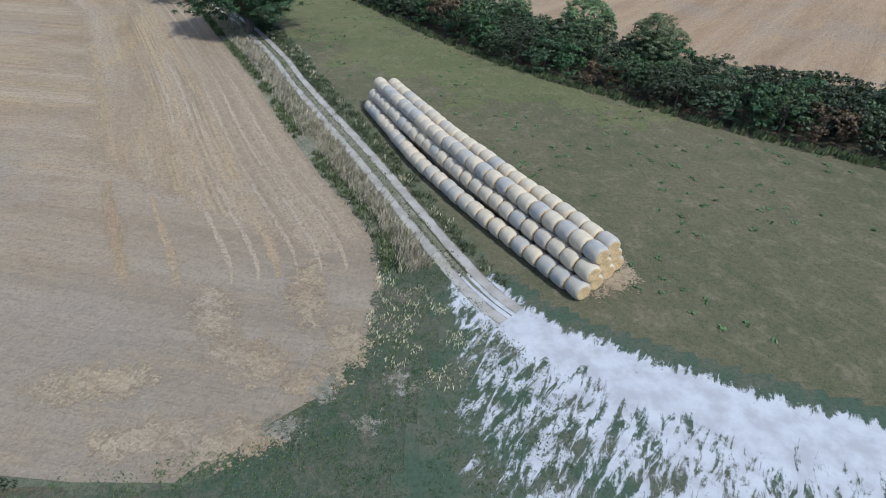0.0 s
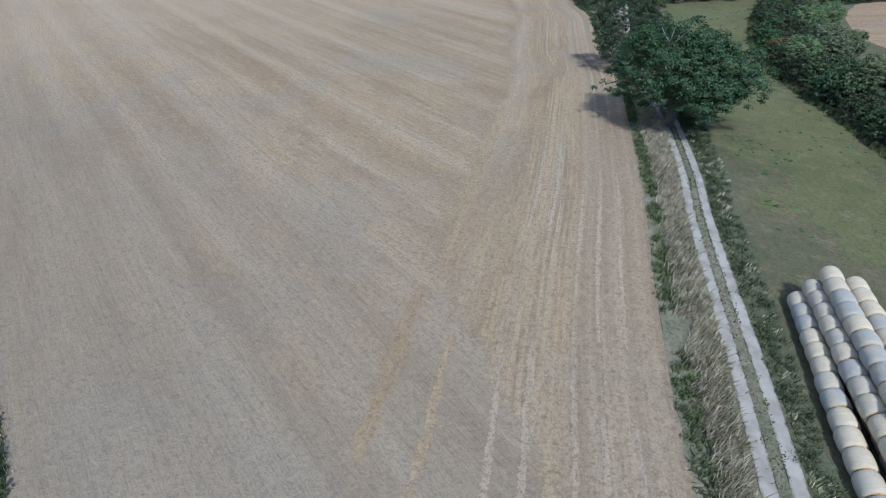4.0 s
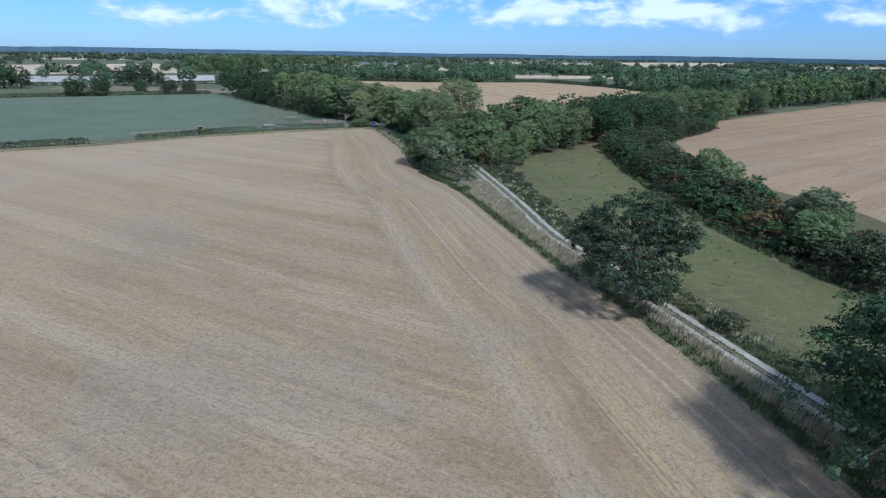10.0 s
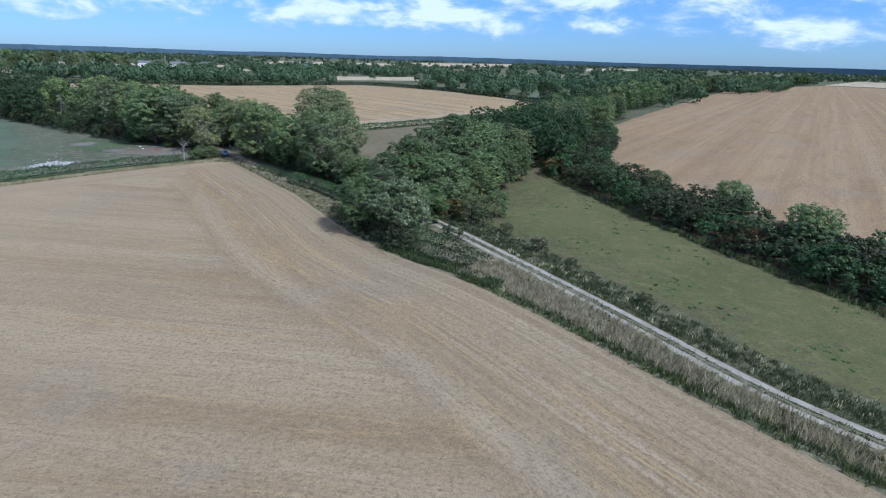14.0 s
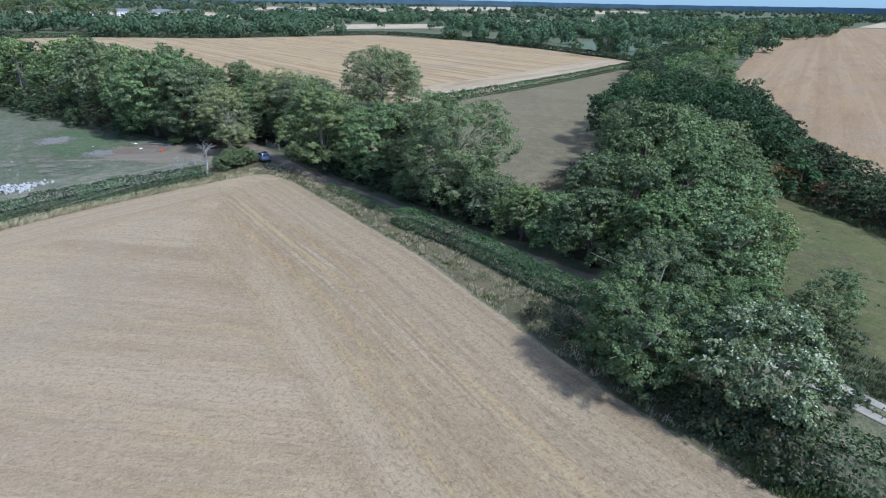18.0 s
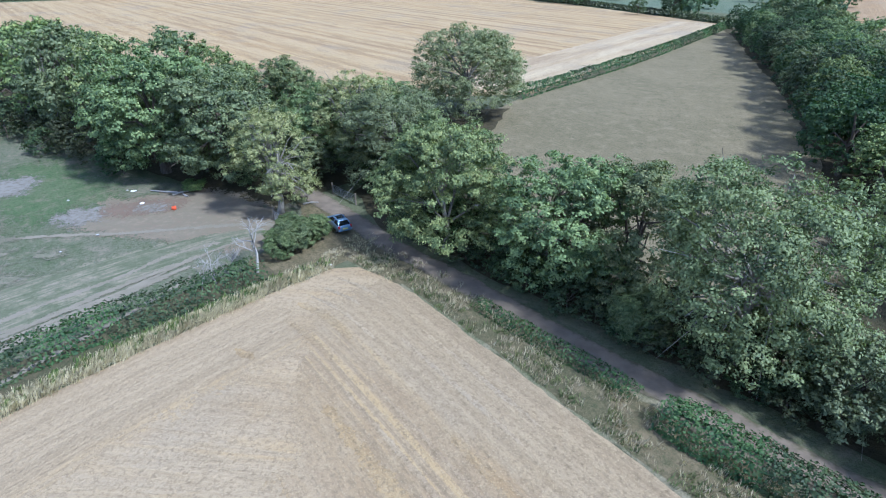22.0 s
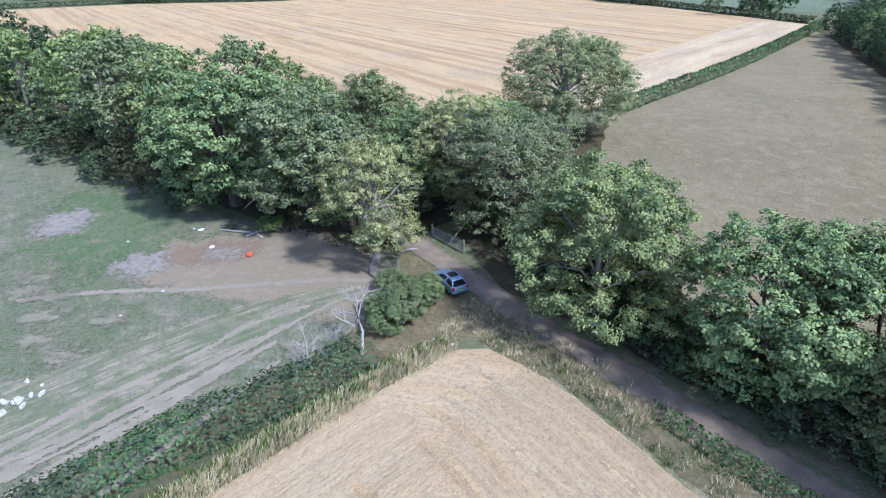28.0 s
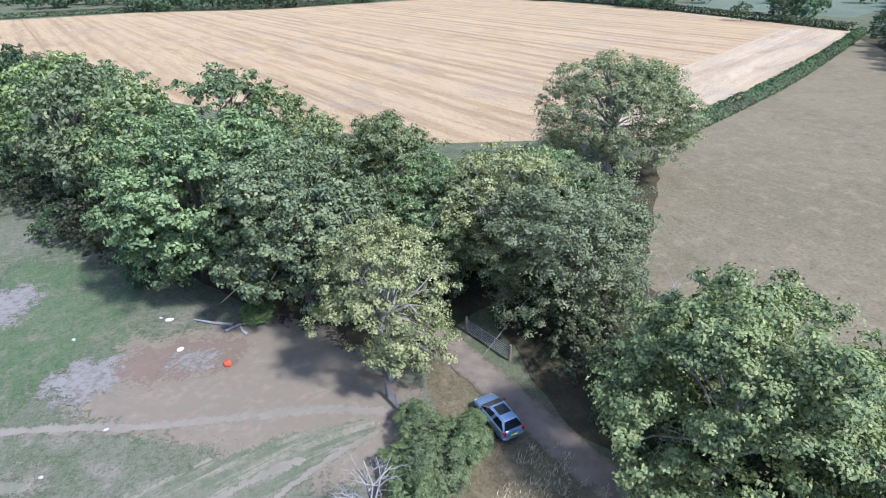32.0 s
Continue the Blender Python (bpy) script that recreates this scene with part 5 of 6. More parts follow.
# belt along the east field
belt = smooth_line([(20, 385), (60, 440), (130, 535), (225, 660), (332, 805), (470, 925), (620, 1030)], 9.0)
for (x, y), sd in zip(belt[0], side_of(belt[0])):
    for off in (2, 11):
        pr = (BELT_A, BELT_B, BELT_A)[rng.integers(3)]
        place(pr, x + sd[0] * off + rng.uniform(-2, 2), y + sd[1] * off + rng.uniform(-2, 2), rng.uniform(0, 6), rng.uniform(1.0, 1.35), rng.uniform(0.95, 1.15), "leafy tree in the long field-edge belt", group="belt trees")
# wide hedgerow east of the meadow
hp, hs = HEDGE_LINE
hside = side_of(hp)
for k in range(2, len(hp) - 2, 4):
    for off in (-2.6, -6.6, -10.2):
        j = k + rng.integers(-1, 2)
        pr = (SHRUB_A, SHRUB_A, SHRUB_B, SHRUB_A, SHRUB_B)[rng.integers(5)] if rng.random() > 0.09 else SHRUB_C
        x, y = hp[j] + hside[j] * (off + rng.uniform(-0.8, 0.8))
        place(pr, x, y, rng.uniform(0, 6), rng.uniform(0.85, 1.3), rng.uniform(0.75, 1.1), "tangled shrub in the wide hedgerow", "shrub", "hedgerow shrubs")
for x, y, sc in ((13, 98, 0.55), (-13, 125, 0.7), (-4, 110, 0.6), (-23, 150, 0.75), (-31, 175, 0.7), (-20, 160, 0.55), (22.5, 86.5, 0.75), (29.5, 77, 0.7), (52, 58, 0.7), (58, 62, 0.7), (66, 52, 0.75), (-30, 196, 0.6), (-38, 209, 0.5), (-25, 143, 0.6), (30, 78, 0.5)):
    place((DARK, MAPLE, DARK)[rng.integers(3)], x, y, rng.uniform(0, 6), sc, 1.0, "small tree standing out of the hedgerow", "tree", "hedgerow trees")

# distant woods and hedges, joined
def far_trees(name, spots, quads, leaf, seed, label):
    rg = np.random.default_rng(seed)
    vs = []
    n = 0
    for x, y, r, h in spots:
        d = rg.normal(0, 1, (quads, 3))
        d[:, 2] = np.abs(d[:, 2]) - 0.55
        d /= np.linalg.norm(d, axis=1)[:, None]
        lump = 1 + 0.22 * np.sin(d[:, 0] * 5 + x) * np.cos(d[:, 1] * 4 + y)
        p = d * lump[:, None] * rg.uniform(0.75, 1.0, quads)[:, None] * np.array((r, r, h * 0.52)) + np.array((x, y, h * 0.44))
        p[:, 2] = np.maximum(p[:, 2], 0.3)
        v, f = leaves(rg, p, d, leaf * r / 5)
        vs.append(v)
        n += len(f)
    v = np.concatenate(vs)
    ob = new(name, mesh_of(name, v, np.arange(len(v)).reshape(-1, 4), [L_FAR]))
    return tagged(ob, label, "woodland", kind="stuff")


def scatter(seed, count, xr, yr, dens, clear):
    rg = np.random.default_rng(seed)
    out = []
    while len(out) < count:
        x, y = rg.uniform(*xr), rg.uniform(*yr)
        if any(inside(p, x, y) for p in clear[:3]) or (rg.random() > 0.1 and any(inside(p, x, y) for p in clear[3:])):
            continue
        if wob(x, y, 1 / 160.0, 9) + 0.6 * wob(x, y, 1 / 55.0, 4) < dens:
            continue
        r = rg.uniform(4.0, 7.5)
        out.append((x, y, r, r * rg.uniform(1.7, 2.3)))
    return out


NEAR_ZONE = [(-360, -60), (-330, 130), (-360, 205), (-260, 350), (-200, 350), (-150, 315), (-95, 312), (20, 430), (30, 400), (640, 1030), (900, 700), (500, -60)]
def opened(poly, f):
    """An outline stretched towards the flown field, so that low ground in front of it stays open."""
    return [p for p in poly] + [(-60 + (x + 60) * f, 100 + (y - 100) * f) for x, y in poly]


def hull(pts):
    pts = sorted(pts)
    out = []
    for seq in (pts, pts[::-1]):
        part_hull = []
        for p in seq:
            while len(part_hull) > 1 and (part_hull[-1][0] - part_hull[-2][0]) * (p[1] - part_hull[-2][1]) - (part_hull[-1][1] - part_hull[-2][1]) * (p[0] - part_hull[-2][0]) <= 0:
                part_hull.pop()
            part_hull.append(p)
        out += part_hull[:-1]
    return out


CLEAR = [NEAR_ZONE, NORTH_FIELD, GREEN_FAR] + [hull(opened(p, 0.84)) for p, _ in FAR_FIELDS]
far_trees("distant_woodland", scatter(5, 900, (-620, 420), (440, 1000), 0.05, CLEAR), 240, 1.7, 1, "dark distant woods and hedgerow trees")
far_trees("distant_woodland", scatter(6, 1500, (-1500, 1500), (600, 2200), 0.1, CLEAR), 90, 2.8, 2, "dark woods far across the plain")
far_trees("distant_woodland", scatter(7, 1600, (-2800, 2600), (1500, 4600), 0.1, CLEAR), 36, 5.2, 3, "dark woods far across the plain")
far_trees("distant_woodland", scatter(8, 260, (-660, -390), (-40, 262), -0.2, CLEAR[:3] + [p for p, _ in FAR_FIELDS]), 190, 1.8, 4, "dark woods beyond the green field")

far_trees("distant_woodland", scatter(9, 700, (-2200, -560), (-100, 1300), 0.0, [p for p, _ in FAR_FIELDS]), 40, 4.4, 5, "dark woods far across the plain")


def hedge_row(name, line, width, height, leaf_m, seed, label, per=16, leaf=0.34, gaps=0.0):
    """A trimmed hedge along a line: woody stems inside and a skin of leaves."""
    p, s = line
    rg = np.random.default_rng(seed)
    side = side_of(p)
    n = int((s[-1] - s[0]) * per * (width + 2 * height))
    k = rg.integers(0, len(p), n)
    if gaps:
        keep = np.array([wob(p[i][0], p[i][1], 0.12, 11) > gaps - 0.5 for i in k])
        k = k[keep]
        n = len(k)
    a = rg.uniform(-0.15 * math.pi, 1.15 * math.pi, n)
    lump = 1 + 0.16 * np.array([wob(p[i][0], p[i][1], 0.5, 3) + 0.7 * wob(p[i][0], p[i][1], 1.6, 6) for i in k]) + rg.normal(0, 0.06, n)
    off = np.cos(a) * 0.5 * width * lump
    z = np.clip(np.abs(np.sin(a)) ** 0.55 * height * lump * np.where(np.sin(a) < 0, 0.2, 1.0), 0.05, None)
    step = np.linalg.norm(p[1] - p[0])
    pos = np.zeros((n, 3))
    along = np.stack([side[k][:, 1], -side[k][:, 0]], 1)
    pos[:, :2] = p[k] + side[k] * off[:, None] + along * rg.uniform(-step, step, n)[:, None]
    pos[:, 2] = z
    nr = np.zeros((n, 3))
    nr[:, :2] = side[k] * np.cos(a)[:, None]
    nr[:, 2] = np.abs(np.sin(a)) + 0.2
    root = empty(name, Matrix.Translation((p[len(p) // 2][0], p[len(p) // 2][1], 0)))
    inv = np.array(root.matrix_world.translation)
    bush = ((s[k] - s[0]) / max(6.0, (s[-1] - s[0]) / 14)).astype(int)
    for b in np.unique(bush):
        q = bush == b
        v, f = leaves(rg, pos[q] - inv, nr[q], leaf)
        part("bush", mesh_of("bush", v, f, [leaf_m]), root)
    return tagged(root, label, "hedge")


hedge_row("hedge", smooth_line([(-140.3, 242.6), (-146, 238.2), (-152, 234), (-158, 228), (-170, 213)], 0.5), 3.6, 1.9, L_BRIGHT, 21, "thick trimmed green hedge along the field", 26, 0.26)
hedge_row("hedge", smooth_line([(-170, 213), (-188, 184.5), (-229, 140), (-262, 103)], 0.8), 2.8, 1.9, L_SHRUB, 22, "patchy dark hedge along the far field edge", 16, 0.4, 0.2)
hedge_row("hedge", smooth_line([(-386, 252), (-335, 316), (-287, 363)], 1.5), 3.2, 2.0, L_SHRUB, 33, "dark hedge behind the far green field", 4, 0.9)
hedge_row("hedge", smooth_line([(-475, 348), (-436, 378), (-394, 425), (-350, 464)], 2.0), 3.6, 2.4, L_SHRUB, 34, "dark hedge in front of the pale fallow", 3, 1.1)
for x, y, sc in ((-335, 314, 1.1), (-327, 322, 1.0), (-317, 341, 0.72), (-305, 350, 0.9), (-296, 356, 0.75), (-428, 345, 1.5), (-420, 350, 1.3), (-436, 340, 1.2), (-388, 402, 1.25), (-380, 408, 1.45), (-371, 414, 1.15), (-398, 392, 0.9)):
    place(WOOD_D, x, y, x + y, sc, 0.95, "rounded dark tree in a far field hedge", group="far hedge trees")
    place(SHRUB_A, x + 0.8, y - 1.0, x, 1.5 * sc, 0.95, "dark bush below a tree in a far hedge", "shrub", "far hedge bushes")
for k in range(16):
    place(WOOD_D, -372 - 9 * (k % 4) - (k * 5 % 7), 222 + 12 * (k // 4) + (k * 3 % 5), k, 1.05 + 0.06 * (k % 5), 1.05, "dark tree in the wood beside the green field", group="far wood trees")
for k in range(18):
    place((BELT_A, WOOD_A, WOOD_E)[k % 3], -505 + 8.0 * k, 622 + 7.2 * k + (k * 5 % 9), k, 1.5 + 0.08 * (k % 4), 1.1, "tall light green tree in a far shelter belt", group="far belt trees")
for k in range(26):
    f = k / 25
    place((SHRUB_A, SHRUB_B, SHRUB_A)[k % 3], -163 - 92 * f + (k * 3 % 4), 271.5 + 73 * f - (k * 5 % 3), k, 0.9 + 0.1 * (k % 4), 0.95, "dark undergrowth bush along the copse edge", "shrub", "copse undergrowth")
hedge_row("hedge", smooth_line([(-110.6, 221.4), (-108.0, 218.2), (-104.2, 213.8), (-101.2, 209.6), (-96.9, 203.0), (-92.6, 197.2), (-89.4, 192.4)], 0.5), 2.9, 2.0, L_BRIGHT, 23, "trimmed green hedge beside the lane", 60, 0.22)
hedge_row("hedge", smooth_line([(-120.2, 235.2), (-116.8, 230.6), (-113.4, 226.4), (-111.6, 223.8)], 0.5), 1.6, 0.9, L_BRIGHT, 24, "low straggling hedge beside the lane", 40, 0.2)
hedge_row("hedge", smooth_line([(-101, 309.5), (-60, 348), (-20, 390), (12, 425)], 0.8), 3.4, 2.2, L_BRIGHT, 25, "green hedge between pasture and stubble", 9, 0.5)
hedge_row("hedge", smooth_line([(-90.4, 183.4), (-86.9, 179.0), (-84.0, 176.0), (-81.8, 174.0)], 0.5), 5.6, 2.8, L_SHRUB, 26, "dense dark bramble hedge between field edge and track", 26, 0.26)
hedge_row("hedge", smooth_line([(-81.8, 174.0), (-79.9, 171.8), (-78.4, 169.6)], 0.4), 4.2, 2.0, L_SHRUB, 36, "low dark bramble hedge tailing out beside the track", 26, 0.26)
hedge_row("hedge", smooth_line([(14, 433), (-20, 530), (-60, 598), (-122, 648), (-226, 582), (-300, 577), (-380, 540)], 2.0), 4.0, 2.6, L_SHRUB, 27, "dark hedge along the far side of the stubble", 3, 1.0)
hedge_row("hedge", smooth_line([(-31.5, 15.1), (-33.5, 15.5), (-36.5, 16.2), (-47, 18.4), (-61, 21.4), (-86, 27.0)], 0.6), 5.0, 2.0, L_SHRUB, 28, "overgrown green hedge along the field end", 18, 0.28)
hedge_row("hedge", smooth_line([(-86, 27.0), (-160, 44), (-252, 75)], 1.0), 5.0, 2.6, L_SHRUB, 29, "overgrown dark hedge along the field end", 6, 0.5)
for x, y, sc in ((-238, 66, 1.0), (-247, 72, 1.1), (-256, 80, 1.0), (-266, 88, 1.1), (-262, 74, 1.1), (-276, 84, 1.1), (-278, 98, 1.0), (-288, 92, 1.1), (-292, 108, 1.1), (-302, 118, 1.1), (-312, 104, 1.1), (-318, 126, 1.1), (-222, 60, 0.9)):
    place((WOOD_C, WOOD_B)[int(x) % 2], x, y, x, sc, 1.05, "dark tree in the wood at the field corner", group="corner wood trees")

hedge_row("hedge", smooth_line([(-21.5, 13.4), (-25, 14.0), (-29, 14.7), (-33, 15.4)], 0.5), 4.4, 0.8, L_SHRUB, 32, "low bramble hedge at the field end", 30, 0.26)
rng = np.random.default_rng(123)
for x in np.arange(-84, -32, 1.3):
    y = float(np.interp(-x, [20, 28, 36.5, 47, 61, 86], [13.2, 14.4, 16.2, 18.4, 21.4, 27.0]))
    pr = (SHRUB_A, SHRUB_B, SHRUB_A, SHRUB_C)[rng.choice(4, p=[0.45, 0.3, 0.18, 0.07])]
    place(pr, x + rng.uniform(-0.8, 0.8), y - rng.uniform(0.4, 3.8) - (4.5 if rng.random() < 0.5 else 0.0), rng.uniform(0, 6), rng.uniform(0.45, 0.8), rng.uniform(0.8, 1.1), "tangled shrub growing out of the field-end hedge", "shrub", "field-end shrubs")

# ---- straw bales ----
BALE_WRAP = Mat("bale_wrap", 0.75, spec=0.25)
_v = BALE_WRAP.coords(scale=(1, 1, 1))
_i = BALE_WRAP.node("ShaderNodeObjectInfo")
_n = BALE_WRAP.noise(BALE_WRAP.coords(scale=(9, 1, 1)), 2.0, 4, 0.6)
_c = BALE_WRAP.mix(BALE_WRAP.ramp(_i.outputs["Random"], 0.35, 0.95), (0.56, 0.45, 0.29), (0.34, 0.315, 0.265))
_c = BALE_WRAP.mix(BALE_WRAP.ramp(BALE_WRAP.noise(_v, 1.1, 4, 0.6), 0.42, 0.7, 0, 0.6), _c, (0.50, 0.40, 0.25))
_c = BALE_WRAP.mix(BALE_WRAP.ramp(_n, 0.35, 0.7, 0, 0.4), _c, (0.30, 0.27, 0.20))
BALE_WRAP.color(_c).bump(_n, 0.5, 0.03)
BALE_END = Mat("bale_straw", 0.9, spec=0.1)
_n = BALE_END.noise(BALE_END.coords(), 9.0, 5, 0.75)
BALE_END.color(BALE_END.mix(BALE_END.ramp(_n, 0.35, 0.68), (0.62, 0.43, 0.20), (0.36, 0.24, 0.11))).bump(_n, 0.9, 0.05)
BR, BW = 0.72, 1.42


def lathe(profile, sides=20):
    """Turns (x, radius) pairs round the x axis; returns vertices and quads."""
    vs = [(x, r * math.cos(2 * math.pi * k / sides), r * math.sin(2 * math.pi * k / sides)) for x, r in profile for k in range(sides)]
    fs = [(i * sides + k, i * sides + (k + 1) % sides, (i + 1) * sides + (k + 1) % sides, (i + 1) * sides + k) for i in range(len(profile) - 1) for k in range(sides)]
    return vs, np.array(fs)


def make_bale():
    h = BW / 2
    root = empty("straw_bale")
    v, f = lathe([(-h + 0.01, BR - 0.15), (-h + 0.06, BR - 0.075), (-h + 0.18, BR - 0.022), (-h * 0.4, BR + 0.006), (h * 0.4, BR + 0.006), (h - 0.18, BR - 0.022), (h - 0.06, BR - 0.075), (h - 0.01, BR - 0.15)], 22)
    part("net_wrap", mesh_of("bale_wrap", v, f, [BALE_WRAP.m], smooth=True), root)
    for e in (-1, 1):
        v, f = lathe([(e * (h - 0.01), BR - 0.15), (e * (h + 0.01), BR - 0.22), (e * (h - 0.01), BR * 0.45), (e * (h - 0.05), 0.01)], 22)
        if e < 0:
            f = f[:, ::-1]
        part("straw_face", mesh_of("bale_face", v, f, [BALE_END.m]), root, "golden cut straw end")
    return root


BALE = make_bale()
B0, B1 = Vector((10.05, 29.3, 0)), Vector((-8.3, 63.4, 0))
b_along = (B1 - B0).normalized()
b_side = Vector((b_along.y, -b_along.x, 0))
b_yaw = math.atan2(b_along.y, b_along.x)
rng = np.random.default_rng(5)
bale_first = True
n_bales = 26
b_pitch = ((B1 - B0).length - BW) / (n_bales - 1)
for layer, (count, z) in enumerate(((4, BR - 0.03), (3, BR - 0.03 + 1.17), (2, BR - 0.03 + 2.34))):
    for row in range(count):
        for k in range(n_bales):
            if layer == 2 and k == n_bales - 1 and row == 1:
                continue
            o = b_side * (0.42 + row * 1.45 + layer * 0.73 + rng.uniform(-0.05, 0.05))
            q = B0 + b_along * (BW / 2 + k * b_pitch + 0.46 * row + 0.2 * layer + rng.uniform(-0.06, 0.06)) + o
            bend = b_side * (math.sin(math.pi * k / (n_bales - 1)) * (-0.75 + 0.1 * row - (0.55 if row == 0 and layer == 0 else 0.0)) + 0.22 * wob(k * 0.16, row * 3.1 + layer * 7.7, 1.0, 6))
            m = Matrix.LocRotScale(q + bend + Vector((0, 0, z + rng.uniform(-0.015, 0.0))), Euler((rng.uniform(0, 6.28), 0, b_yaw + rng.uniform(-0.03, 0.03))), (1, 1, 1))
            if bale_first:
                BALE.matrix_world = m
                ob, bale_first = BALE, False
            else:
                ob = copy_thing(BALE, m)
            tagged(ob, "round net-wrapped straw bale in a long stack", "bale", "stacked straw bales")

soft_sheet("bale_litter", [tuple((B0 - b_along * a + b_side * c)[:2]) for a, c in ((-0.6, 0.2), (0.0, 1.4), (0.3, 3.2), (0.3, 5.0), (-0.3, 5.8), (-3.0, 5.9), (-2.0, 5.0), (-1.0, 3.0))], LOOSE_FADE, 0.03, 0.9, "spilt loose straw at the end of the bale stack", "straw", 0.3)

# ---- grass and weeds ----


def tufts(name, spots, mat, height, blades, seed, label, width=0.07, lean=0.35, wind=(0.25, 0.1)):
    """Many grass tufts as one mesh: narrow bent blades from each spot."""
    rg = np.random.default_rng(seed)
    p = np.repeat(np.asarray(spots, float), blades, 0)
    n = len(p)
    a = rg.uniform(0, 2 * math.pi, n)
    h = height * rg.uniform(0.45, 1.25, n)
    base = np.zeros((n, 3))
    base[:, :2] = p + rg.normal(0, 0.16, (n, 2))
    base[:, 2] = 0.02
    out = np.stack([np.cos(a), np.sin(a)], 1) * rg.uniform(0.1, 1, n)[:, None] * lean + np.array(wind)
    tip = base.copy()
    tip[:, :2] += out * h[:, None]
    tip[:, 2] += h
    w = np.stack([-np.sin(a), np.cos(a), np.zeros(n)], 1) * (width * rg.uniform(0.6, 1.4, n))[:, None]
    midp = base * 0.45 + tip * 0.55
    midp[:, 2] += 0.08 * h
    v = np.stack([base - w * 0.4, base + w * 0.4, midp + w * 0.6, tip, midp - w * 0.6], 1).reshape(-1, 3)
    f = np.arange(5 * n).reshape(-1, 5)
    v = v.reshape(-1, 5, 3)
    down = np.cross(v[:, 2] - v[:, 0], v[:, 3] - v[:, 0])[:, 2] < 0
    v[down] = v[down][:, ::-1]
    me = mesh_of(name, v.reshape(-1, 3), f, [mat])
    return tagged(new(name, me), label, "grass", kind="stuff")


def strip_spots(line, lo, hi, per_m2, seed, patch=None, freq=0.25):
    p, s = line
    rg = np.random.default_rng(seed)
    side = side_of(p)
    lo, hi = np.broadcast_to(lo, len(p)), np.broadcast_to(hi, len(p))
    step = np.linalg.norm(p[1] - p[0])
    out = []
    for i in range(len(p)):
        for _ in range(rg.poisson(per_m2 * step * abs(hi[i] - lo[i]))):
            q = p[i] + side[i] * (lo[i] + (hi[i] - lo[i]) * rg.random()) + np.array((side[i][1], -side[i][0])) * rg.uniform(-step, step)
            if patch is None or wob(q[0], q[1], freq, 17) > patch + rg.normal(0, 0.08):
                out.append(q)
    return np.array(out)


def gap_to_track(x, y):
    d = TRACK_LINE[0] - (x, y)
    return float(np.sqrt((d ** 2).sum(1).min()))


ev = between(EAST_LINE, 33, 168)
wide = np.array([max(0.8, gap_to_track(x, y) - 1.6) for x, y in ev[0]])
tufts("dry_grass", strip_spots(ev, -1.2, -wide, 10.0, 31, -0.4), G_DRY, 0.75, 10, 1, "tall dry grass on the verge", 0.036, 0.75)
tufts("verge_weeds", np.concatenate([strip_spots(ev, -0.1, -1.5, 7.0, 32, -0.25), strip_spots(ev, -0.8, -wide, 5.0, 33, 0.0)]), G_GREEN, 0.42, 9, 2, "green weeds along the field edge", 0.07, 1.1)
lv = between(EAST_LINE, 176, 246)
lw = -np.interp(lv[0][:, 1], [176, 186, 205, 222, 240], [6.5, 7.0, 5.6, 4.6, 4.2])
ribbon("lane_bank", lv, -0.25, lw, LANEBANK, 0.045, 0.2, 0.8, 4, None, "rough grass bank below the lane hedge", "verge")
tufts("dry_grass", strip_spots(lv, -0.3, lw, 4.5, 34, -0.1, 0.5), G_DRY, 0.34, 12, 3, "dry grass below the lane hedge", 0.024, 0.9)
tufts("verge_weeds", strip_spots(lv, -0.2, lw, 4.0, 35, 0.0, 0.5), G_GREEN, 0.28, 10, 4, "green weeds below the lane hedge", 0.045, 1.2)
bank = between(TRACK_LINE, 30, 197)
bw = np.interp(bank[1], [60, 110, 160, 250], [-2.4, -3.6, -5.0, -7.0])
tufts("bank_weeds", np.concatenate([strip_spots(bank, -1.3, bw, 4.0, 36), strip_spots(bank, -1.5, bw * 0.72, 7.0, 48, -0.05, 0.4)]), G_TURF, 0.34, 9, 5, "weedy green bank beside the track", 0.05, 1.1)
tufts("dry_grass", strip_spots(bank, -1.5, bw, 0.8, 37, 0.05, 0.5), G_DRY, 0.42, 8, 6, "dry grass on the track bank")
rng = np.random.default_rng(61)
_t = rng.uniform(0, 1, 900)
_edge = np.stack([np.interp(_t, [0, 0.35, 0.65, 1], [-91.6, -87.0, -83.0, -78.6]), np.interp(_t, [0, 0.35, 0.65, 1], [178.0, 172.6, 169.2, 163.0])], 1) + rng.uniform(0.1, 1, 900)[:, None] * np.array([[2.1, 2.0]])
tufts("verge_weeds", _edge, G_TURF, 0.55, 11, 71, "weedy green slope below the bramble hedge", 0.06, 0.9)
tufts("track_grass", strip_spots(between(TRACK_LINE, 32, 200), -0.4, 0.4, 7.0, 38), G_GREEN, 0.16, 6, 7, "short grass between the wheel ruts", 0.08)
nl = (NORTH_LINE[0][2:110], NORTH_LINE[1][2:110])
tufts("pale_grass", strip_spots(nl, 0.1, -1.7, 16.0, 39), G_DRY, 0.5, 14, 8, "pale dry grass below the hedge", 0.022, 0.7)
tufts("verge_weeds", strip_spots(nl, -0.8, -2.2, 3.0, 40), G_GREEN, 0.5, 9, 9, "green growth at the hedge foot", 0.1)


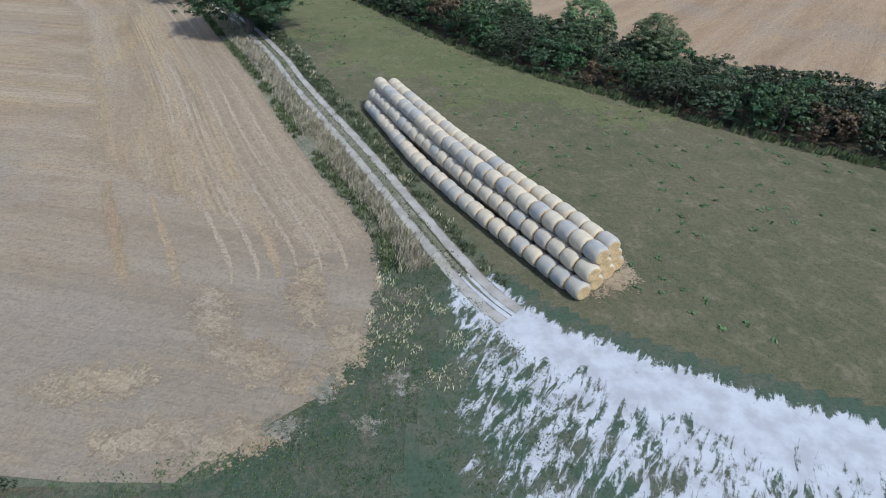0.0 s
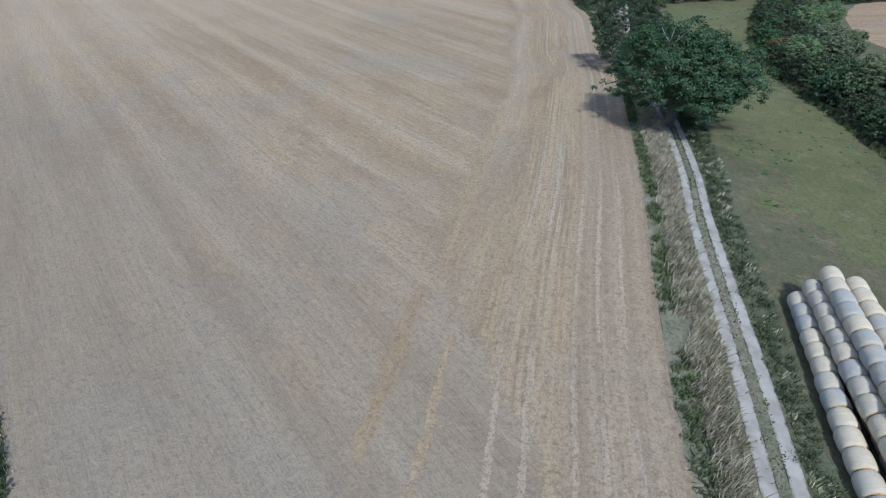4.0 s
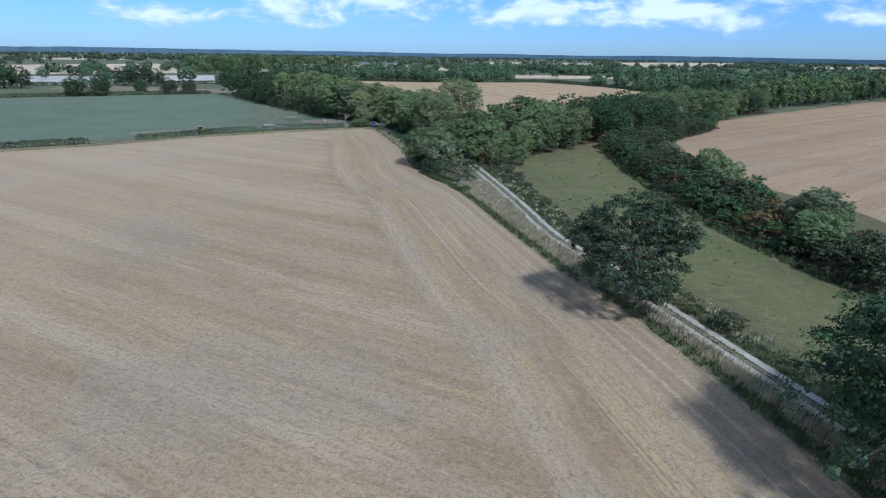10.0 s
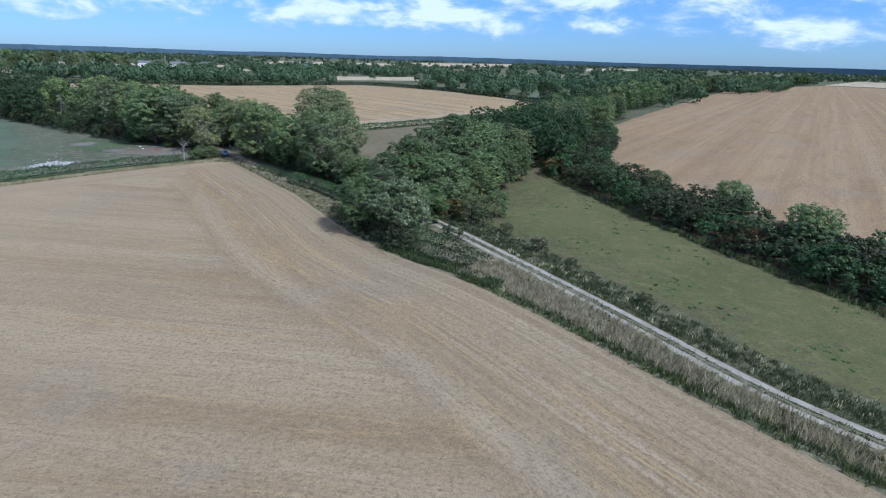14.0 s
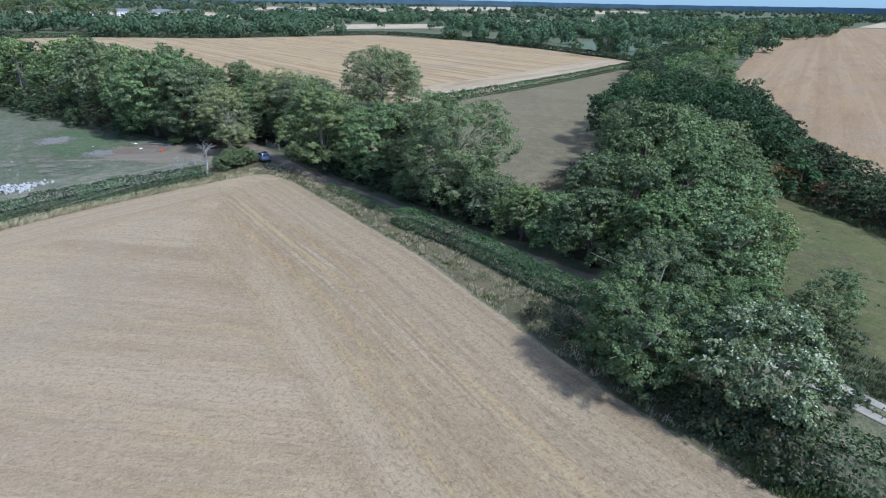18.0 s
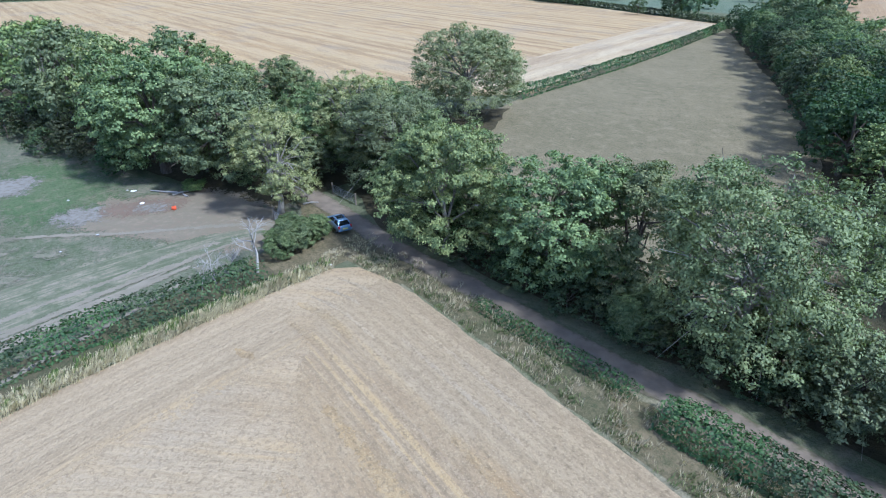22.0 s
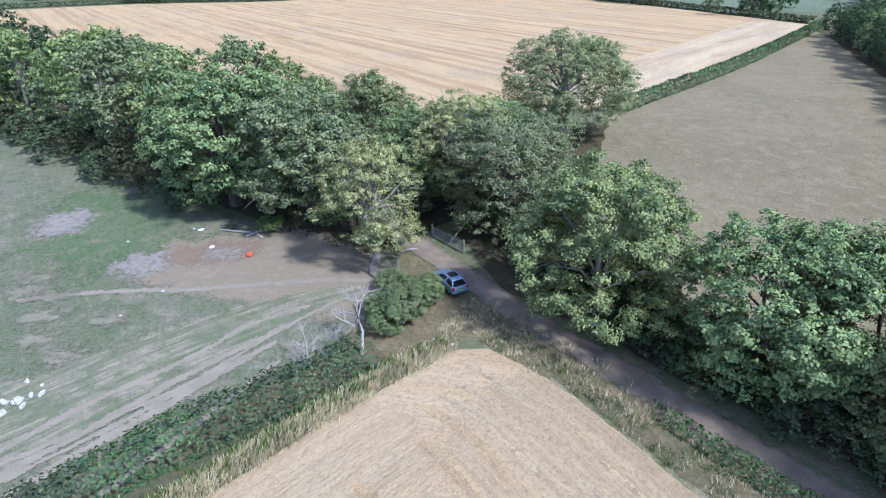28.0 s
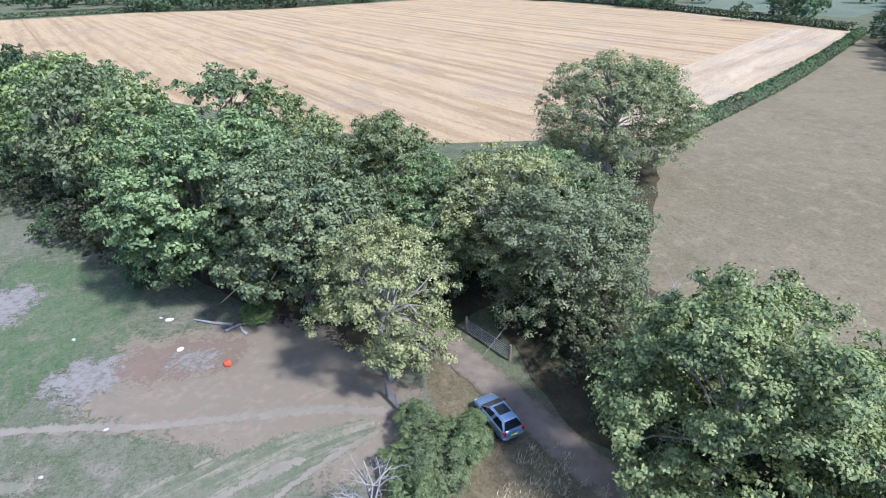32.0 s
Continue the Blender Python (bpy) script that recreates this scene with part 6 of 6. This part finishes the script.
sl = smooth_line([(-25, 16.1), (-28.3, 16.8), (-36.5, 18.7), (-47, 21), (-61.3, 24), (-95, 29.7)], 0.6)
tufts("hedge_foot_weeds", strip_spots(sl, -0.2, 2.4, 7.0, 46, -0.3, 0.4), G_GREEN, 0.45, 8, 15, "green weeds along the field-end hedge", 0.08, 0.7)
tufts("dry_grass", strip_spots(sl, -0.4, 0.3, 5.0, 47, -0.1, 0.4), G_DRY, 0.3, 7, 16, "pale dry grass at the field end", 0.05)


def area_spots(poly, per_m2, seed, patch, freq):
    rg = np.random.default_rng(seed)
    p = np.array(poly)
    (x0, y0), (x1, y1) = p.min(0), p.max(0)
    out = []
    for _ in range(int((x1 - x0) * (y1 - y0) * per_m2)):
        x, y = rg.uniform(x0, x1), rg.uniform(y0, y1)
        if inside(poly, x, y) and wob(x, y, freq, 19) > patch:
            out.append((x, y))
    return np.array(out)


MEADOW_POLY = [(14, 27), (6, 45), (-8, 68), (-24, 97), (-42, 128), (-62, 166), (-70, 188), (-54, 228), (-46, 196), (-38, 166), (-30, 144), (-20, 127), (-10, 113), (0, 97), (12, 82), (34, 60), (55, 44), (40, 22)]
tufts("meadow_weeds", area_spots(MEADOW_POLY, 0.16, 41, 0.0, 0.12), G_WEED, 0.13, 10, 10, "scattered dock and thistle clumps in the meadow", 0.15, 2.2)
tufts("turf_tufts", area_spots([(-30, 13), (-9.5, 18), (-5, 23), (-3.5, 32), (-4, 37), (1.5, 32), (4.5, 27), (8, 20), (6, 6), (-28, 4)], 9.0, 42, -0.4, 0.6), G_TURF, 0.12, 6, 11, "rough green turf beside the chalk", 0.05, 1.0)
tufts("dry_grass", area_spots([(-4.5, 26), (-4.2, 37), (0.5, 34), (3.5, 28), (2.5, 22), (-2, 21)], 5.0, 43, -0.1, 0.5), G_DRY, 0.2, 7, 12, "dry grass at the track bend", 0.04, 0.9)
tufts("junction_grass", area_spots([(-140, 241), (-134, 246.5), (-132, 250), (-130.5, 250.5), (-126, 244), (-128, 240.5), (-132, 245)], 5.0, 44, -0.2, 0.4), G_DRY, 0.26, 12, 13, "dry rough grass at the lane junction", 0.022, 0.9)
tufts("wood_edge_grass", strip_spots(HEDGE_LINE, -0.4, 1.1, 4.0, 45), G_GREEN, 0.6, 9, 14, "nettles along the hedgerow foot", 0.14)

# ---- metal gates ----
GALV = plain_mat("galvanised_steel", (0.30, 0.31, 0.32), 0.5, 0.7, 0.5, (0.20, 0.21, 0.22), 3.0)
POST = bark_mat("weathered_post", (0.24, 0.20, 0.155), (0.14, 0.115, 0.09))


def rod(a, b, r, sides=6):
    v, f = tube([a, b], [r, r], sides)
    n = len(v)
    return v, list(f) + [tuple(range(sides))[::-1], tuple(range(n - sides, n))]


def make_gate(a, b, label):
    a, b = Vector((*a, 0)), Vector((*b, 0))
    L = (b - a).length
    root = empty("field_gate", Matrix.LocRotScale(a, Euler((0, 0, math.atan2(b.y - a.y, b.x - a.x))), None))

    def bar(name, p, q, r, mat=GALV):
        v, f = rod(p, q, r)
        return part(name, mesh_of(name, v, [tuple(t) for t in f], [mat]), root)
    for z in (0.16, 0.32, 0.48, 0.64, 0.80, 0.98, 1.18):
        bar("rail", (0.12, 0, z), (L - 0.12, 0, z), 0.024)
    for x in (0.12, L * 0.36, L * 0.66, L - 0.12):
        bar("upright", (x, 0.004, 0.14), (x, 0.004, 1.20), 0.026)
    bar("brace", (0.14, 0.03, 0.18), (L * 0.36, 0.03, 1.15), 0.018)
    for x in (-0.05, L + 0.05):
        bar("gate_post", (x, 0, -0.05), (x, 0, 1.45), 0.09, POST)
    return tagged(root, label, "gate", "field gates")


make_gate((-134.6, 262.0), (-131.7, 258.3), "galvanised seven-bar metal field gate, closed, under trees")
make_gate((-140.6, 254.8), (-138.6, 252.0), "galvanised metal field gate into the meadow")

# ---- dead trees ----


def dead_tree(name, x, y, h, r, lean, seed, label, splits=5, depth=3, mat=None):
    rg = np.random.default_rng(seed)
    tubes = []

    def grow(p, d, length, rad, level):
        q = p + d * length * 0.5 + rg.normal(0, 0.05 * length, 3)
        e = p + d * length
        tubes.append(tube([p, q, e], [rad, rad * 0.75, rad * 0.45], 6 if level == 0 else 4))
        if level < depth:
            for _ in range(splits if level else splits + 1):
                f = rg.uniform(0.35, 1.0)
                s = p + (e - p) * f
                nd = d + rg.normal(0, 0.62, 3)
                nd[2] = max(nd[2], -0.15)
                nd /= np.linalg.norm(nd)
                grow(s, nd, length * rg.uniform(0.38, 0.62), rad * 0.42, level + 1)
    d0 = np.array((lean[0], lean[1], 1.0))
    grow(np.array((0, 0, -0.1)), d0 / np.linalg.norm(d0), h * 0.62, r, 0)
    v, f = joined(tubes)
    ob = new(name, mesh_of(name, v, f, [mat or BARK_DEAD], smooth=True))
    ob.location = (x, y, 0)
    return tagged(ob, label, "dead tree")


dead_tree("dead_tree", -140.3, 243.2, 6.8, 0.17, (-0.15, 0.45), 3, "bleached leafless dead tree by the hedge", 4)
dead_tree("dead_shrub", -143.6, 241.6, 3.8, 0.08, (-0.1, 0.1), 8, "grey leafless thorn bush in the hedge", 6)
dead_tree("dead_shrub", -144.6, 240.4, 3.2, 0.07, (0.2, 0.2), 9, "grey leafless thorn bush in the hedge", 6)
dead_tree("dead_shrub", -142.6, 243.0, 3.4, 0.07, (0.2, -0.1), 10, "grey leafless thorn bush in the hedge", 6)
dead_tree("dead_tree", -122.0, 258.2, 10.5, 0.14, (0.15, -0.25), 12, "grey leafless tree among the lane trees", 5)

# ---- rubble, rubbish and logs in the meadow ----
RUBBLE = plain_mat("chalk_rubble", (0.44, 0.425, 0.40), 0.9, wear=(0.30, 0.285, 0.26), scale=3.0)


def stone_mesh(seed):
    rg = np.random.default_rng(seed)
    b = bmesh.new()
    bmesh.ops.create_icosphere(b, subdivisions=1, radius=0.5)
    for v in b.verts:
        v.co = v.co * rg.uniform(0.7, 1.25)
        v.co.z *= 0.6
    me = bpy.data.meshes.new("rubble_stone")
    b.to_mesh(me)
    b.free()
    me.materials.append(RUBBLE)
    return me


stones = [stone_mesh(k) for k in range(5)]
rng = np.random.default_rng(9)
pile = tagged(empty("rubble_heap", Matrix.LocRotScale((-166.2, 235.4, 0), Euler((0, 0, 0.80)), None)), "long low heap of broken white chalk rubble", "rubble")
for k in range(150):
    u, v = rng.normal(0, 2.5), rng.normal(0, 0.9)
    ob = part("stone", stones[k % 5], pile)
    sc = rng.uniform(0.3, 0.95)
    lift = 0.75 * math.exp(-(u / 4.0) ** 2 - (v / 1.2) ** 2) * rng.uniform(0.3, 1.0)
    ob.matrix_basis = Matrix.LocRotScale((u, v, 0.12 * sc + lift), Euler(rng.uniform(0, 6, 3)), (sc, sc, sc * 0.8))
for k, (x, y) in enumerate(((-158.5, 252.6), (-171.5, 247.0), (-168.8, 244.2), (-160.5, 249.0), (-174.0, 252.0), (-166.0, 262.5), (-160.2, 265.2), (-134.9, 244.5), (-133.6, 243.9), (-171, 243), (-173.4, 241.2))):
    ob = new("chalk_stone", stones[k % 5])
    ob.matrix_world = Matrix.LocRotScale((x, y, 0.1), Euler((0, 0, k)), (0.36, 0.32, 0.28))
    tagged(ob, "loose white stone lying on the ground", "stone", "loose stones")


def crumpled(name, x, y, size, mat, seed, label, category):
    rg = np.random.default_rng(seed)
    b = bmesh.new()
    bmesh.ops.create_icosphere(b, subdivisions=2, radius=0.5)
    for v in b.verts:
        v.co = Vector((v.co.x * size[0], v.co.y * size[1], v.co.z * size[2])) * (1 + 0.25 * noise.noise(v.co * 4 + Vector((seed, 0, 0))))
    me = bpy.data.meshes.new(name)
    b.to_mesh(me)
    b.free()
    me.materials.append(mat)
    ob = new(name, me)
    ob.matrix_world = Matrix.LocRotScale((x, y, size[2] * 0.42), Euler((0, 0, rg.uniform(0, 3))), None)
    return tagged(ob, label, category)


crumpled("feed_sack", -156.9, 260.8, (0.55, 0.4, 0.24), plain_mat("white_plastic", (0.8, 0.8, 0.8), 0.5), 2, "crumpled white plastic feed sack on the soil", "sack")
crumpled("plastic_bag", -159.4, 264.9, (0.7, 0.4, 0.2), plain_mat("white_film", (0.75, 0.75, 0.76), 0.5), 3, "torn white plastic bag on the grass", "bag")
v, f = lathe([(0.0, 0.02), (0.0, 0.2), (0.42, 0.27), (0.44, 0.29), (0.42, 0.25), (0.03, 0.18), (0.03, 0.02)], 16)
bucket = new("bucket", mesh_of("bucket", v, f, [plain_mat("red_plastic", (0.62, 0.09, 0.03), 0.45)], smooth=True))
bucket.matrix_world = Matrix.LocRotScale((-152.8, 258.6, 0.26), Euler((0, 0.15, 0.5)), None)
tagged(bucket, "bright red plastic bucket lying on bare soil", "bucket")
for k, (x, y, L, t) in enumerate(((-155.5, 264.3, 3.6, 2.9), (-153.2, 263.6, 2.2, 0.6), (-152.6, 263.0, 1.6, 2.2), (-137.0, 258.9, 1.8, 0.2))):
    vv, ff = tube([(-L / 2, 0, 0), (0, 0.15, 0.05), (L / 2, 0, 0.02)], [0.14, 0.11, 0.06], 7)
    ob = new("fallen_log", mesh_of("fallen_log", vv, np.array(ff), [BARK_DEAD], smooth=True))
    ob.matrix_world = Matrix.LocRotScale((x, y, 0.13), Euler((0, 0, t)), None)
    tagged(ob, "bleached fallen branch on the ground", "log", "fallen branches")

# ---- car ----
PAINT = Mat("car_paint", 0.28, 0.55, 0.5)
PAINT.color((0.25, 0.36, 0.50))
PAINT.b.inputs["Coat Weight"].default_value = 0.6
PAINT = PAINT.m
CAR_GLASS = plain_mat("tinted_glass", (0.012, 0.015, 0.02), 0.06, 0.0, 0.8)
RUBBER = plain_mat("tyre_rubber", (0.02, 0.02, 0.02), 0.85)
ALLOY = plain_mat("wheel_rim", (0.45, 0.46, 0.48), 0.35, 0.9)
TRIM = plain_mat("dark_trim", (0.03, 0.035, 0.04), 0.6)
LAMP_RED = plain_mat("tail_lamp", (0.45, 0.02, 0.02), 0.15, 0.0, 0.6)
LAMP_CLEAR = plain_mat("head_lamp", (0.75, 0.77, 0.8), 0.1, 0.2, 0.6)
PLATE = plain_mat("plate", (0.75, 0.65, 0.12), 0.4)


def loft(sections, n=20):
    """Closed rings of rounded-box shape along x: rows of x, half width, z low, z high, squareness."""
    vs, fs = [], []
    for x, w, z0, z1, e in sections:
        for k in range(n):
            t = 2 * math.pi * (k + 0.5) / n
            c, s = math.cos(t), math.sin(t)
            vs.append((x, w * math.copysign(abs(c) ** e, c), (z0 + z1) / 2 + (z1 - z0) / 2 * math.copysign(abs(s) ** e, s)))
    for i in range(len(sections) - 1):
        for k in range(n):
            fs.append((i * n + k, i * n + (k + 1) % n, (i + 1) * n + (k + 1) % n, (i + 1) * n + k))
    fs.append(tuple(range(n))[::-1])
    fs.append(tuple(range((len(sections) - 1) * n, len(sections) * n)))
    return vs, fs


def panel(corners, inset, thick):
    """A pane inside four corners, raised by thick."""
    c = [Vector(p) for p in corners]
    mid = sum(c, Vector()) / 4
    nrm = (c[1] - c[0]).cross(c[3] - c[0]).normalized()
    inn = [p + (mid - p).normalized() * inset for p in c]
    vs = [p + nrm * thick for p in inn] + [p - nrm * 0.01 for p in inn]
    return vs, [(0, 1, 2, 3)] + [(i, i + 4, (i + 1) % 4 + 4, (i + 1) % 4) for i in range(4)]


def make_car(x, y, heading):
    root = empty("car", Matrix.LocRotScale((x, y, 0.09), Euler((0, 0, heading)), None))

    def add(name, vf, mat, parent=root, label="", smooth=False):
        v, f = vf
        return part(name, mesh_of(name, v, [tuple(int(i) for i in q) for q in f], [mat], smooth=smooth), parent, label)
    body = add("body", loft([(-1.88, 0.66, 0.36, 0.72, 0.45), (-1.80, 0.78, 0.28, 0.88, 0.38), (-1.5, 0.82, 0.24, 0.95, 0.34), (-0.6, 0.82, 0.22, 0.96, 0.32), (0.4, 0.82, 0.22, 0.95, 0.32), (0.95, 0.81, 0.23, 0.91, 0.34), (1.5, 0.78, 0.25, 0.80, 0.38), (1.78, 0.70, 0.28, 0.70, 0.45), (1.88, 0.58, 0.34, 0.60, 0.5)]), PAINT, label="light metallic blue painted body", smooth=True)
    lowc = [(-1.76, -0.74, 0.90), (0.98, -0.74, 0.88), (0.98, 0.74, 0.88), (-1.76, 0.74, 0.90)]
    topc = [(-1.38, -0.54, 1.38), (0.10, -0.55, 1.40), (0.10, 0.55, 1.40), (-1.38, 0.54, 1.38)]
    b = bmesh.new()
    vs = [b.verts.new(p) for p in lowc + topc]
    for q in ((0, 1, 5, 4), (1, 2, 6, 5), (2, 3, 7, 6), (3, 0, 4, 7), (4, 5, 6, 7)):
        b.faces.new([vs[i] for i in q])
    bmesh.ops.bevel(b, geom=[e for e in b.edges if all(v.co.z > 1.3 for v in e.verts) or abs(e.verts[0].co.z - e.verts[1].co.z) > 0.2], offset=0.07, segments=3, affect="EDGES")
    me = bpy.data.meshes.new("cabin")
    b.to_mesh(me)
    b.free()
    me.materials.append(PAINT)
    part("cabin", me, root)
    mid = lambda p, q, f: tuple(Vector(p).lerp(Vector(q), f))
    add("windscreen", panel([lowc[1], lowc[2], topc[2], topc[1]], 0.10, 0.008), CAR_GLASS)
    add("rear_window", panel([lowc[3], lowc[0], topc[0], topc[3]], 0.11, 0.008), CAR_GLASS)
    for a, bb, c, d in ((lowc[0], lowc[1], topc[1], topc[0]), (lowc[2], lowc[3], topc[3], topc[2])):
        ml, mt = mid(a, bb, 0.52), mid(d, c, 0.52)
        m2, m3 = mid(a, bb, 0.48), mid(d, c, 0.48)
        add("side_window", panel([a, m2, m3, d], 0.09, 0.008), CAR_GLASS)
        add("side_window", panel([ml, bb, c, mt], 0.09, 0.008), CAR_GLASS)
    add("sunroof", panel([(-0.85, -0.42, 1.402), (-0.02, -0.42, 1.404), (-0.02, 0.42, 1.404), (-0.85, 0.42, 1.402)], 0.02, 0.01), CAR_GLASS, label="dark glass sunroof")
    for s in (-1, 1):
        add("tail_light", loft([(-1.87, 0.09, 0.62, 0.92, 0.5), (-1.74, 0.10, 0.60, 0.94, 0.5)], 10), LAMP_RED).location.y = s * 0.66
        add("headlight", loft([(1.60, 0.15, 0.56, 0.72, 0.6), (1.80, 0.13, 0.54, 0.68, 0.6)], 10), LAMP_CLEAR).location.y = s * 0.54
        add("wing_mirror", loft([(0.58, 0.09, 0.90, 1.04, 0.6), (0.70, 0.07, 0.91, 1.02, 0.6)], 10), TRIM).location.y = s * 0.90
    add("rear_bumper", loft([(-1.92, 0.70, 0.34, 0.50, 0.4), (-1.80, 0.80, 0.32, 0.52, 0.4)], 16), PAINT)
    add("front_bumper", loft([(1.78, 0.74, 0.30, 0.48, 0.4), (1.92, 0.58, 0.32, 0.46, 0.4)], 16), PAINT)
    add("number_plate", loft([(-1.935, 0.26, 0.54, 0.65, 0.15), (-1.88, 0.26, 0.54, 0.65, 0.15)], 12), PLATE)
    for wx in (-1.22, 1.25):
        for s in (-1, 1):
            turn = Matrix.LocRotScale((wx, s * 0.72, 0.29), Euler((0, 0, radians(90))), None)
            v, f = lathe([(-0.09, 0.18), (-0.09, 0.27), (-0.05, 0.295), (0.05, 0.295), (0.09, 0.27), (0.09, 0.18)], 18)
            tyre = add("wheel", (v, f), RUBBER)
            tyre.matrix_basis = turn
            v, f = lathe([(-0.085, 0.02), (-0.07, 0.18), (0.07, 0.18), (0.085, 0.02)], 14)
            add("rim", (v, f), ALLOY, tyre)
    return tagged(root, "light blue hatchback car with dark sunroof parked on the lane", "car")


make_car(-133.3, 252.2, math.atan2(0.90, -0.44))

# ---- old loader in the meadow ----
YELLOW = plain_mat("faded_yellow_paint", (0.52, 0.30, 0.07), 0.6, wear=(0.25, 0.15, 0.06), scale=2.0)


def make_tractor(x, y, heading):
    root = empty("tractor", Matrix.LocRotScale((x, y, 0), Euler((0, 0, heading)), None))

    def add(name, vf, mat, parent=root):
        v, f = vf
        return part(name, mesh_of(name, v, [tuple(int(i) for i in q) for q in f], [mat]), parent)
    add("hood", loft([(0.1, 0.36, 0.75, 1.35, 0.3), (1.4, 0.32, 0.75, 1.25, 0.3), (1.55, 0.26, 0.8, 1.15, 0.4)], 14), YELLOW)
    add("chassis", loft([(-0.9, 0.4, 0.45, 0.8, 0.3), (1.4, 0.3, 0.45, 0.8, 0.3)], 12), TRIM)
    add("cab", loft([(-1.0, 0.62, 0.9, 2.15, 0.2), (0.1, 0.58, 0.9, 2.15, 0.2)], 14), CAR_GLASS)
    add("cab_roof", loft([(-1.1, 0.70, 2.15, 2.32, 0.25), (0.2, 0.66, 2.15, 2.30, 0.25)], 14), YELLOW)
    for s in (-1, 1):
        for wx, r, w in ((-0.65, 0.68, 0.2), (1.15, 0.42, 0.14)):
            v, f = lathe([(-w, r * 0.5), (-w, r * 0.92), (-w * 0.5, r), (w * 0.5, r), (w, r * 0.92), (w, r * 0.5)], 18)
            wheel = add("wheel", (v, f), RUBBER)
            wheel.matrix_basis = Matrix.LocRotScale((wx, s * 0.75, r), Euler((0, 0, radians(90))), None)
            v, f = lathe([(-w * 0.9, 0.02), (-w * 0.9, r * 0.5), (w * 0.9, r * 0.5), (w * 0.9, 0.02)], 12)
            add("hub", (v, f), YELLOW, wheel)
        add("mudguard", loft([(-1.2, 0.2, 1.2, 1.42, 0.4), (-0.1, 0.2, 1.2, 1.42, 0.4)], 10), YELLOW).location.y = s * 0.72
    return tagged(root, "old faded yellow tractor parked by the hedge", "tractor")


make_tractor(-176.0, 214.2, 0.9)

# ---- far farm buildings ----
WALL_W = plain_mat("white_render", (0.72, 0.71, 0.68), 0.8, wear=(0.6, 0.58, 0.54), scale=0.3)
ROOF_G = plain_mat("grey_slate", (0.14, 0.14, 0.15), 0.7, wear=(0.2, 0.19, 0.18), scale=0.5)
ROOF_R = plain_mat("red_tile", (0.26, 0.12, 0.075), 0.8, wear=(0.2, 0.1, 0.07), scale=0.5)


def box(sx, sy, z0, z1):
    v = [(x * sx, y * sy, z) for z in (z0, z1) for x, y in ((-1, -1), (1, -1), (1, 1), (-1, 1))]
    return v, [(3, 2, 1, 0), (4, 5, 6, 7), (0, 1, 5, 4), (1, 2, 6, 5), (2, 3, 7, 6), (3, 0, 4, 7)]


def make_house(x, y, turn, L, W, H, roof, label):
    root = empty("farmhouse", Matrix.LocRotScale((x, y, 0), Euler((0, 0, turn)), None))
    v, f = box(L / 2, W / 2, 0, H)
    part("wall", mesh_of("wall", v, f, [WALL_W]), root)
    e = 0.4
    rv = [(-L / 2 - e, -W / 2 - e, H), (L / 2 + e, -W / 2 - e, H), (L / 2 + e, W / 2 + e, H), (-L / 2 - e, W / 2 + e, H), (-L / 2 - e, 0, H + W * 0.45), (L / 2 + e, 0, H + W * 0.45)]
    part("roof", mesh_of("roof", rv, [(0, 1, 5, 4), (2, 3, 4, 5), (0, 4, 3), (1, 2, 5), (3, 2, 1, 0)], [roof]), root)
    for s in (-1, 1):
        for z in (1.0, 3.6):
            if z + 1.2 < H:
                for k in range(int(L / 3)):
                    v, f = box(0.5, 0.04, z, z + 1.2)
                    part("window", mesh_of("window", v, f, [CAR_GLASS]), root).location = (-L / 2 + 1.6 + k * 3.0, s * W / 2, 0)
    return tagged(root, label, "house", "far farm buildings")


for x, y, t, L, W, H, rf in ((-470, 1030, 0.5, 16, 8, 6, ROOF_G), (-430, 1060, 0.3, 22, 9, 5, ROOF_G), (-500, 1010, 0.9, 12, 7, 5.5, ROOF_R), (-395, 1085, 0.2, 14, 8, 6, ROOF_G), (-300, 1165, 0.5, 12, 8, 6, ROOF_R), (-255, 1190, 0.1, 12, 7, 6, ROOF_G), (330, 1740, 0.4, 14, 8, 6, ROOF_R)):
    make_house(x, y, t, L, W, H, rf, "pale rendered farm building far across the fields")

# distant rise on the horizon, with haze painted in as a blue base colour
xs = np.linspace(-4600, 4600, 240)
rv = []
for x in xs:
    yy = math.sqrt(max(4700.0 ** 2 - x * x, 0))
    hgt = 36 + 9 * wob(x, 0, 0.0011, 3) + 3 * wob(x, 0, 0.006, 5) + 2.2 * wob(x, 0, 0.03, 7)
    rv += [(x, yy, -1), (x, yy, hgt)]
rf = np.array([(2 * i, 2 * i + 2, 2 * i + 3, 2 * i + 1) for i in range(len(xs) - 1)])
tagged(new("backdrop", mesh_of("backdrop", rv, rf, [plain_mat("hazed_distant_woods", (0.100, 0.155, 0.200), 0.95, wear=(0.072, 0.118, 0.150), scale=0.01)])), "low wooded rise along the horizon, haze blue put in its colour", "backdrop", kind="structure")
